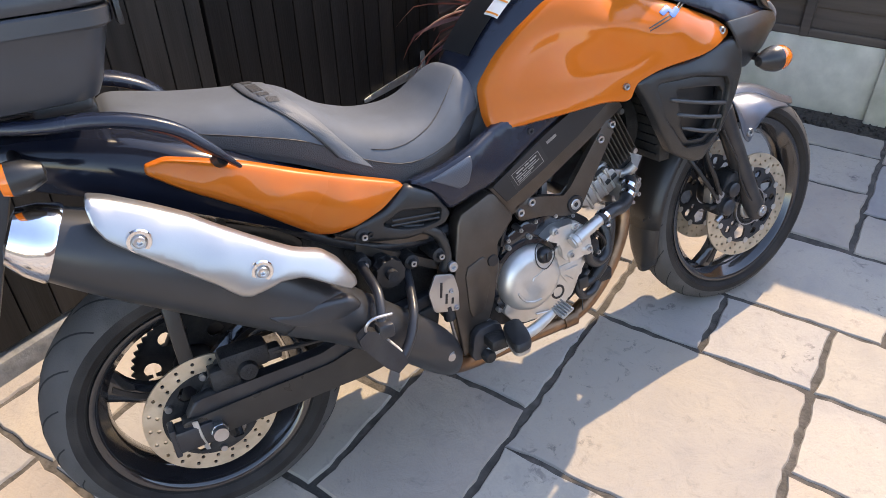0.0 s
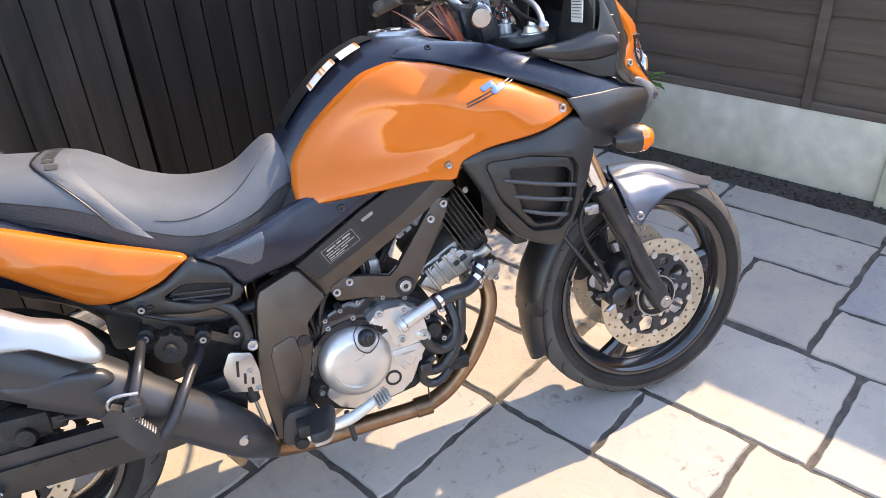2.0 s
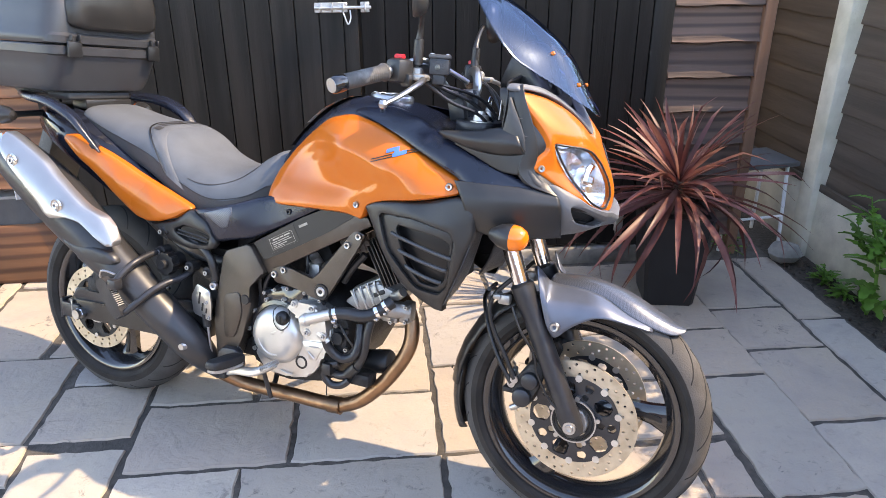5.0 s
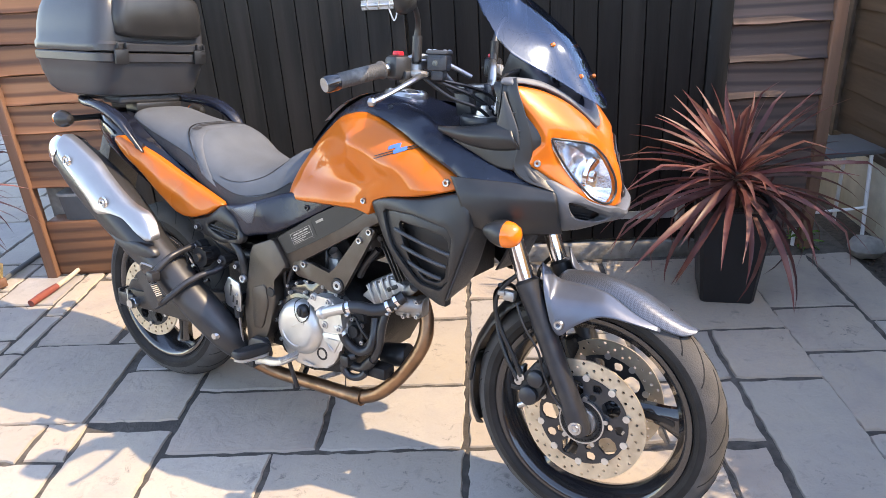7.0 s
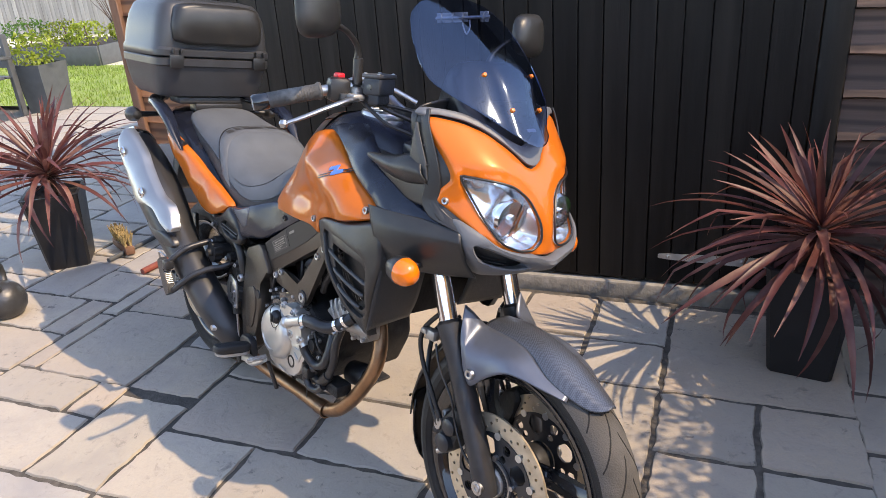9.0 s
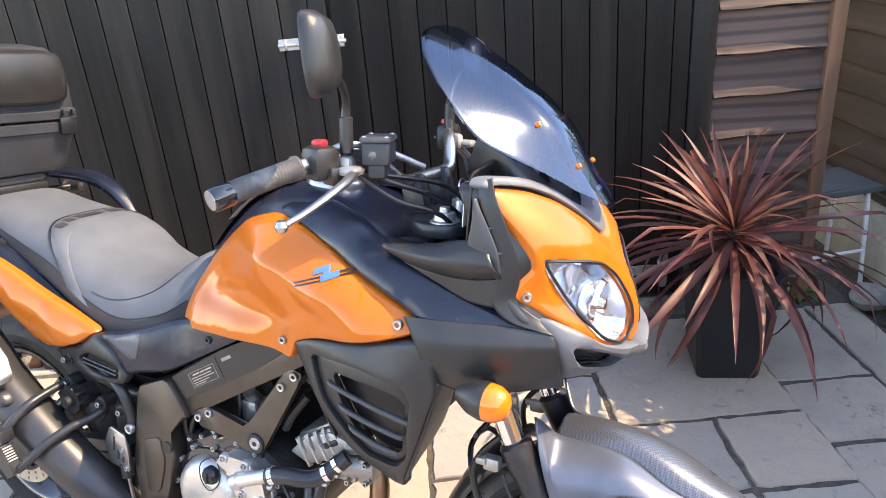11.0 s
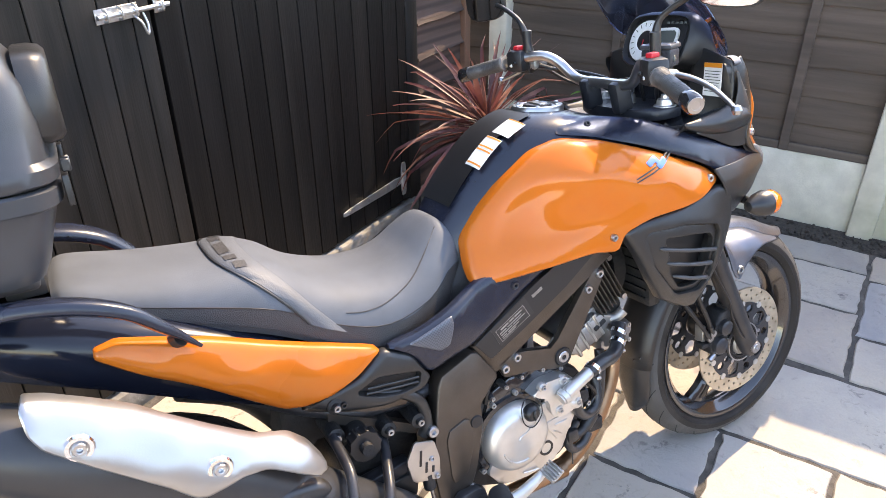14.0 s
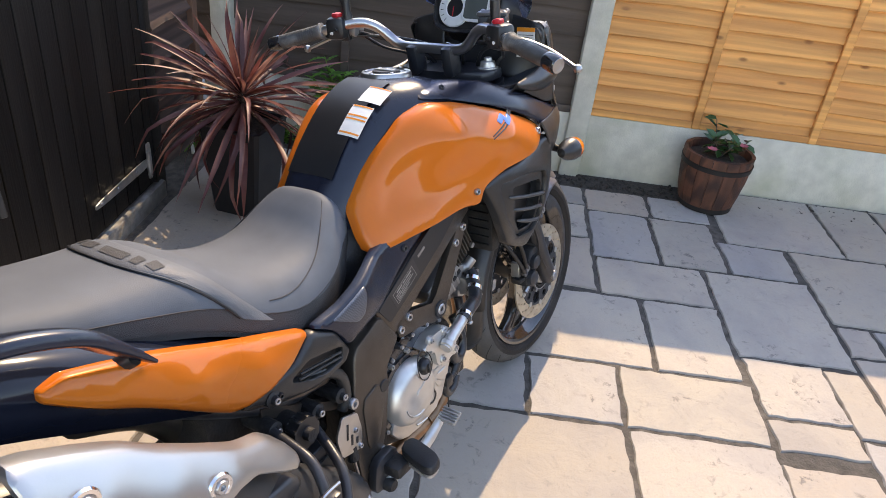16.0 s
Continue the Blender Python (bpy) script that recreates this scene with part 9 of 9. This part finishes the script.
hedge = part("hedge", leaf_cloud(5200, (2.97, -0.96, 1.2), (3.22, 2.7, 1.62), 0.04, 2, "hedge"), M["leaf_ivy"], smooth=0)
tagged(hedge, "loose green hedge rising above the dark fence", "hedge", kind="stuff")
stone = part("stone", ([v * 0.075 for v in (Vector((math.cos(a) * math.cos(b2), math.sin(a) * math.cos(b2), 0.7 * math.sin(b2))) * (1 + 0.25 * noise.noise(Vector((a, b2, 3.0)))) for b2 in [radians(d) for d in (-80, -40, 0, 40, 80)] for a in [2 * math.pi * i / 10 for i in range(10)])],
              [(j * 10 + i, j * 10 + (i + 1) % 10, (j + 1) * 10 + (i + 1) % 10, (j + 1) * 10 + i) for j in range(4) for i in range(10)] + [tuple(range(10))[::-1], tuple(range(40, 50))]), M["plinth"])
stone.location = (2.80, 0.72, 0.045)
tagged(stone, "rounded pale stone at the foot of the fence post", "stone")
clods = part("soil_clods", (lambda r2: join(*[xf(box((0, 0, 0), (s, s * 0.8, s * 0.6), s * 0.18, 1), Matrix.Translation((r2.uniform(2.785, 2.94), r2.uniform(-2.6, 0.75), -0.008)) @ Euler((r2.random() * 3, r2.random() * 3, r2.random() * 3)).to_matrix().to_4x4()) for s in [r2.uniform(0.006, 0.022) for _ in range(420)]]))(random.Random(8)), M["soil"])
tagged(clods, "dark crumbled soil and chippings along the fence", "soil", kind="stuff")

# small folding table behind the planter
tbl = thing("folding_table", "small grey folding table with white legs behind the planter", "table", m=Matrix.Translation((2.70, 1.0, 0.0)) @ Matrix.Rotation(radians(8), 4, "Z"))
part("tabletop", box((0, 0, 0.42), (0.38, 0.26, 0.025), 0.006), M["paint_grey"], tbl)
for x in (-0.16, 0.16):
    for y in (-0.1, 0.1):
        part("leg", rod((x * 1.05, y * 1.1, 0.0), (x * 0.95, y * 0.9, 0.41), 0.009, 8), M["white"], tbl)
part("stretcher", rod((-0.165, -0.105, 0.15), (0.165, -0.105, 0.15), 0.007, 8), M["white"], tbl)

# kettlebell
kb = thing("kettlebell", "black cast-iron kettlebell with a pale weight mark", "kettlebell", m=Matrix.Translation((-1.225, 0.03, 0.0)) @ Matrix.Rotation(radians(-52), 4, "Z"))
part("body", lathe([(0.0, 0.0), (0.05, 0.0), (0.062, 0.006), (0.085, 0.04), (0.092, 0.075), (0.085, 0.11), (0.066, 0.14), (0.04, 0.158), (0.0, 0.164)], 36, axis="z"), M["iron"], kb)
part("handle", tube([(-0.05, 0, 0.135), (-0.068, 0, 0.175), (-0.066, 0, 0.215), (-0.04, 0, 0.238), (0.0, 0, 0.243), (0.04, 0, 0.238), (0.066, 0, 0.215), (0.068, 0, 0.175), (0.05, 0, 0.135)], [0.019, 0.016, 0.015, 0.0155, 0.016, 0.0155, 0.015, 0.016, 0.019], 14), M["iron"], kb)
part("weight_mark", xf(lathe([(0.0, 0.006), (0.026, 0.001), (0.026, -0.006)], 20, axis="z"), aim((0.0, -0.0905, 0.078), (0.0, -0.3, 0.082))), M["white"], kb, "round pale weight mark")

# yard brush lying on the paving
br = thing("yard_brush", "yard brush with straw bristles lying on the paving", "brush", m=Matrix.Translation((-1.24, 0.78, 0.0)) @ Matrix.Rotation(radians(60), 4, "Z"))
part("brush_head", box((0, 0, 0.03), (0.05, 0.24, 0.045), 0.008), M["screen_post"], br)
for k in range(7):
    for j in range(2):
        rr = random.Random(k * 9 + j)
        tuft = [rod((-0.012 + 0.024 * j + rr.uniform(-0.006, 0.006), -0.1 + 0.033 * k + rr.uniform(-0.008, 0.008), 0.05), (-0.012 + 0.03 * j + rr.uniform(-0.02, 0.02), -0.1 + 0.034 * k + rr.uniform(-0.02, 0.02), 0.125 + rr.uniform(-0.01, 0.01)), 0.0022, 5) for _ in range(9)]
        part("bristle_tuft", join(*tuft), M["bristle"], br)
part("broom_handle", rod((-0.12, -0.12, 0.016), (0.85, 0.35, 0.016), 0.0125, 12), M["paint_grey"], br)

# mallet
ml = thing("mallet", "mallet with a red rubber grip lying on the paving", "mallet", m=Matrix.Translation((-0.845, 0.72, 0.0)) @ Matrix.Rotation(radians(-4), 4, "Z"))
part("handle", tube([(-0.01, -0.03, 0.022), (0.0, 0.08, 0.024), (0.0, 0.17, 0.03)], [0.013, 0.011, 0.011], 12), M["screen_pale"], ml)
part("grip", tube([(-0.035, -0.19, 0.018), (-0.025, -0.11, 0.02), (-0.01, -0.03, 0.022)], [0.016, 0.017, 0.015], 14), M["red_rubber"], ml, "red rubber grip")
part("mallet_head", xf(lathe([(0.0, -0.055), (0.026, -0.055), (0.029, -0.05), (0.029, 0.05), (0.026, 0.055), (0.0, 0.055)], 22, axis="x"), Matrix.Translation((0.0, 0.185, 0.03))), M["steel"], ml)

# ---- the garden beyond ----
lawn = part("lawn", sheet(-13, -2.0, 4.17, 7.0, -0.012, 4, 2), M["grass"])
tagged(lawn, "bright mown green lawn beyond the paving", "lawn", kind="structure")
gr = random.Random(12)
blades = ([], [])
for k in range(9000):
    x, y, hh, a = gr.uniform(-9.5, -3.2), gr.uniform(4.17, 6.9), gr.uniform(0.02, 0.05), gr.uniform(0, 6.28)
    c, s = math.cos(a) * 0.006, math.sin(a) * 0.006
    i = len(blades[0])
    blades[0].extend([(x - c, y - s, -0.012), (x + c, y + s, -0.012), (x + gr.uniform(-0.02, 0.02), y + gr.uniform(-0.02, 0.02), hh)])
    blades[1].append((i, i + 1, i + 2))
gb2 = part("grass_blades", blades, M["leaf_lawn"], smooth=0)
tagged(gb2, "short green grass blades of the lawn", "grass", kind="stuff")
gravel = part("gravel", sheet(-18, -2.0, 7.0, 12.0, -0.014, 4, 2), M["concrete"])
tagged(gravel, "pale gravel beyond the lawn", "gravel", kind="structure")
bedp = thing("raised_bed", "grey-painted timber raised bed with golden shrubs", "raised bed", m=Matrix.Translation((-8.6, 6.95, 0.0)))
part("front_board", box((0.0, 0.0, 0.14), (2.4, 0.05, 0.3), 0.006), M["paint_grey"], bedp)
part("side_board", xf(box((0, 0.85, 0.14), (0.05, 1.7, 0.3), 0.006), Matrix.Translation((1.2, 0, 0)) @ Matrix.Rotation(radians(6), 4, "Z")), M["paint_grey"], bedp)
part("bed_soil", box((0.0, 0.85, 0.12), (2.3, 1.6, 0.24)), M["soil"], bedp)
for k, (x, y, s, mk) in enumerate(((-7.95, 7.3, 0.34, "leaf_lime"), (-8.5, 7.4, 0.36, "leaf_lime"), (-9.3, 7.4, 0.4, "leaf_ivy"), (-7.7, 7.9, 0.3, "leaf_lime"))):
    sh = thing("garden_shrub", "golden-green leafy shrub in the raised bed", "shrub", "shrubs in the raised bed", m=Matrix.Translation((x, y, 0.24)))
    part("stem", tube([(0, 0, -0.02), (0.02, 0.01, s * 0.5), (0.0, 0.02, s)], 0.012, 6), M["bark"], sh)
    part("crown", leaf_cloud(420, (-s, -s, 0.02), (s, s, 1.2 * s), 0.06, 30 + k, "round"), M[mk], sh, smooth=0)
bt = thing("bare_shrub", "twiggy bare shrub behind the raised bed", "shrub", m=Matrix.Translation((-8.2, 8.3, 0.2)))
rt = random.Random(6)
for k in range(16):
    a = rt.uniform(0, 6.28)
    part("branch", tube([(0, 0, 0), (0.1 * math.cos(a), 0.1 * math.sin(a), 0.35), (rt.uniform(0.2, 0.5) * math.cos(a), rt.uniform(0.2, 0.5) * math.sin(a), rt.uniform(0.7, 1.1))], [0.012, 0.008, 0.003], 5), M["bark"], bt)
tp = thing("shrub_planter", "tall dark planter with a yellow-green shrub by the bench", "planter", m=Matrix.Translation((-5.2, 3.95, 0.0)))
part("planter", loft([[(x * w, y * w, z) for x, y in ((-1, -1), (1, -1), (1, 1), (-1, 1))] for w, z in ((0.15, 0.0), (0.19, 0.52), (0.175, 0.52), (0.17, 0.47))]), M["paint_grey"], tp)
part("crown", leaf_cloud(380, (-0.27, -0.27, 0.46), (0.27, 0.27, 0.86), 0.055, 77, "round"), M["leaf_lime"], tp, smooth=0)
bench = thing("garden_bench", "grey-painted slatted wooden garden bench", "bench", m=Matrix.Translation((-5.95, 3.55, 0.0)) @ Matrix.Rotation(radians(-8), 4, "Z"))
for x in (-0.62, 0.62):
    part("leg", box((x, -0.22, 0.31), (0.06, 0.06, 0.62), 0.006, 1), M["paint_grey"], bench)
    part("leg", box((x, 0.22, 0.43), (0.06, 0.06, 0.86), 0.006, 1), M["paint_grey"], bench)
    part("arm", box((x, 0.0, 0.62), (0.07, 0.5, 0.035), 0.006, 1), M["paint_grey"], bench)
for k in range(5):
    part("seat_slat", box((0, -0.2 + 0.095 * k, 0.42), (1.24, 0.075, 0.022), 0.004, 1), M["paint_grey"], bench)
for z in (0.55, 0.68, 0.82):
    part("back_slat", box((0, 0.22, z), (1.24, 0.025, 0.075), 0.004, 1), M["paint_grey"], bench)
ff = thing("far_fence", "grey weathered close-boarded fence at the end of the garden", "fence", kind="structure", m=Matrix.Translation((-12.5, 11.2, 0.0)) @ Matrix.Rotation(radians(6), 4, "Z"))
for k in range(92):
    part("board", box((-5.0 + 0.115 * k, 0.004 * (k % 2), 0.9), (0.11, 0.018, 1.8), 0.003, 1), M["fence_grey"], ff)
part("rail", box((0.2, 0.03, 1.5), (10.6, 0.04, 0.08)), M["fence_grey"], ff)

lay_slabs()
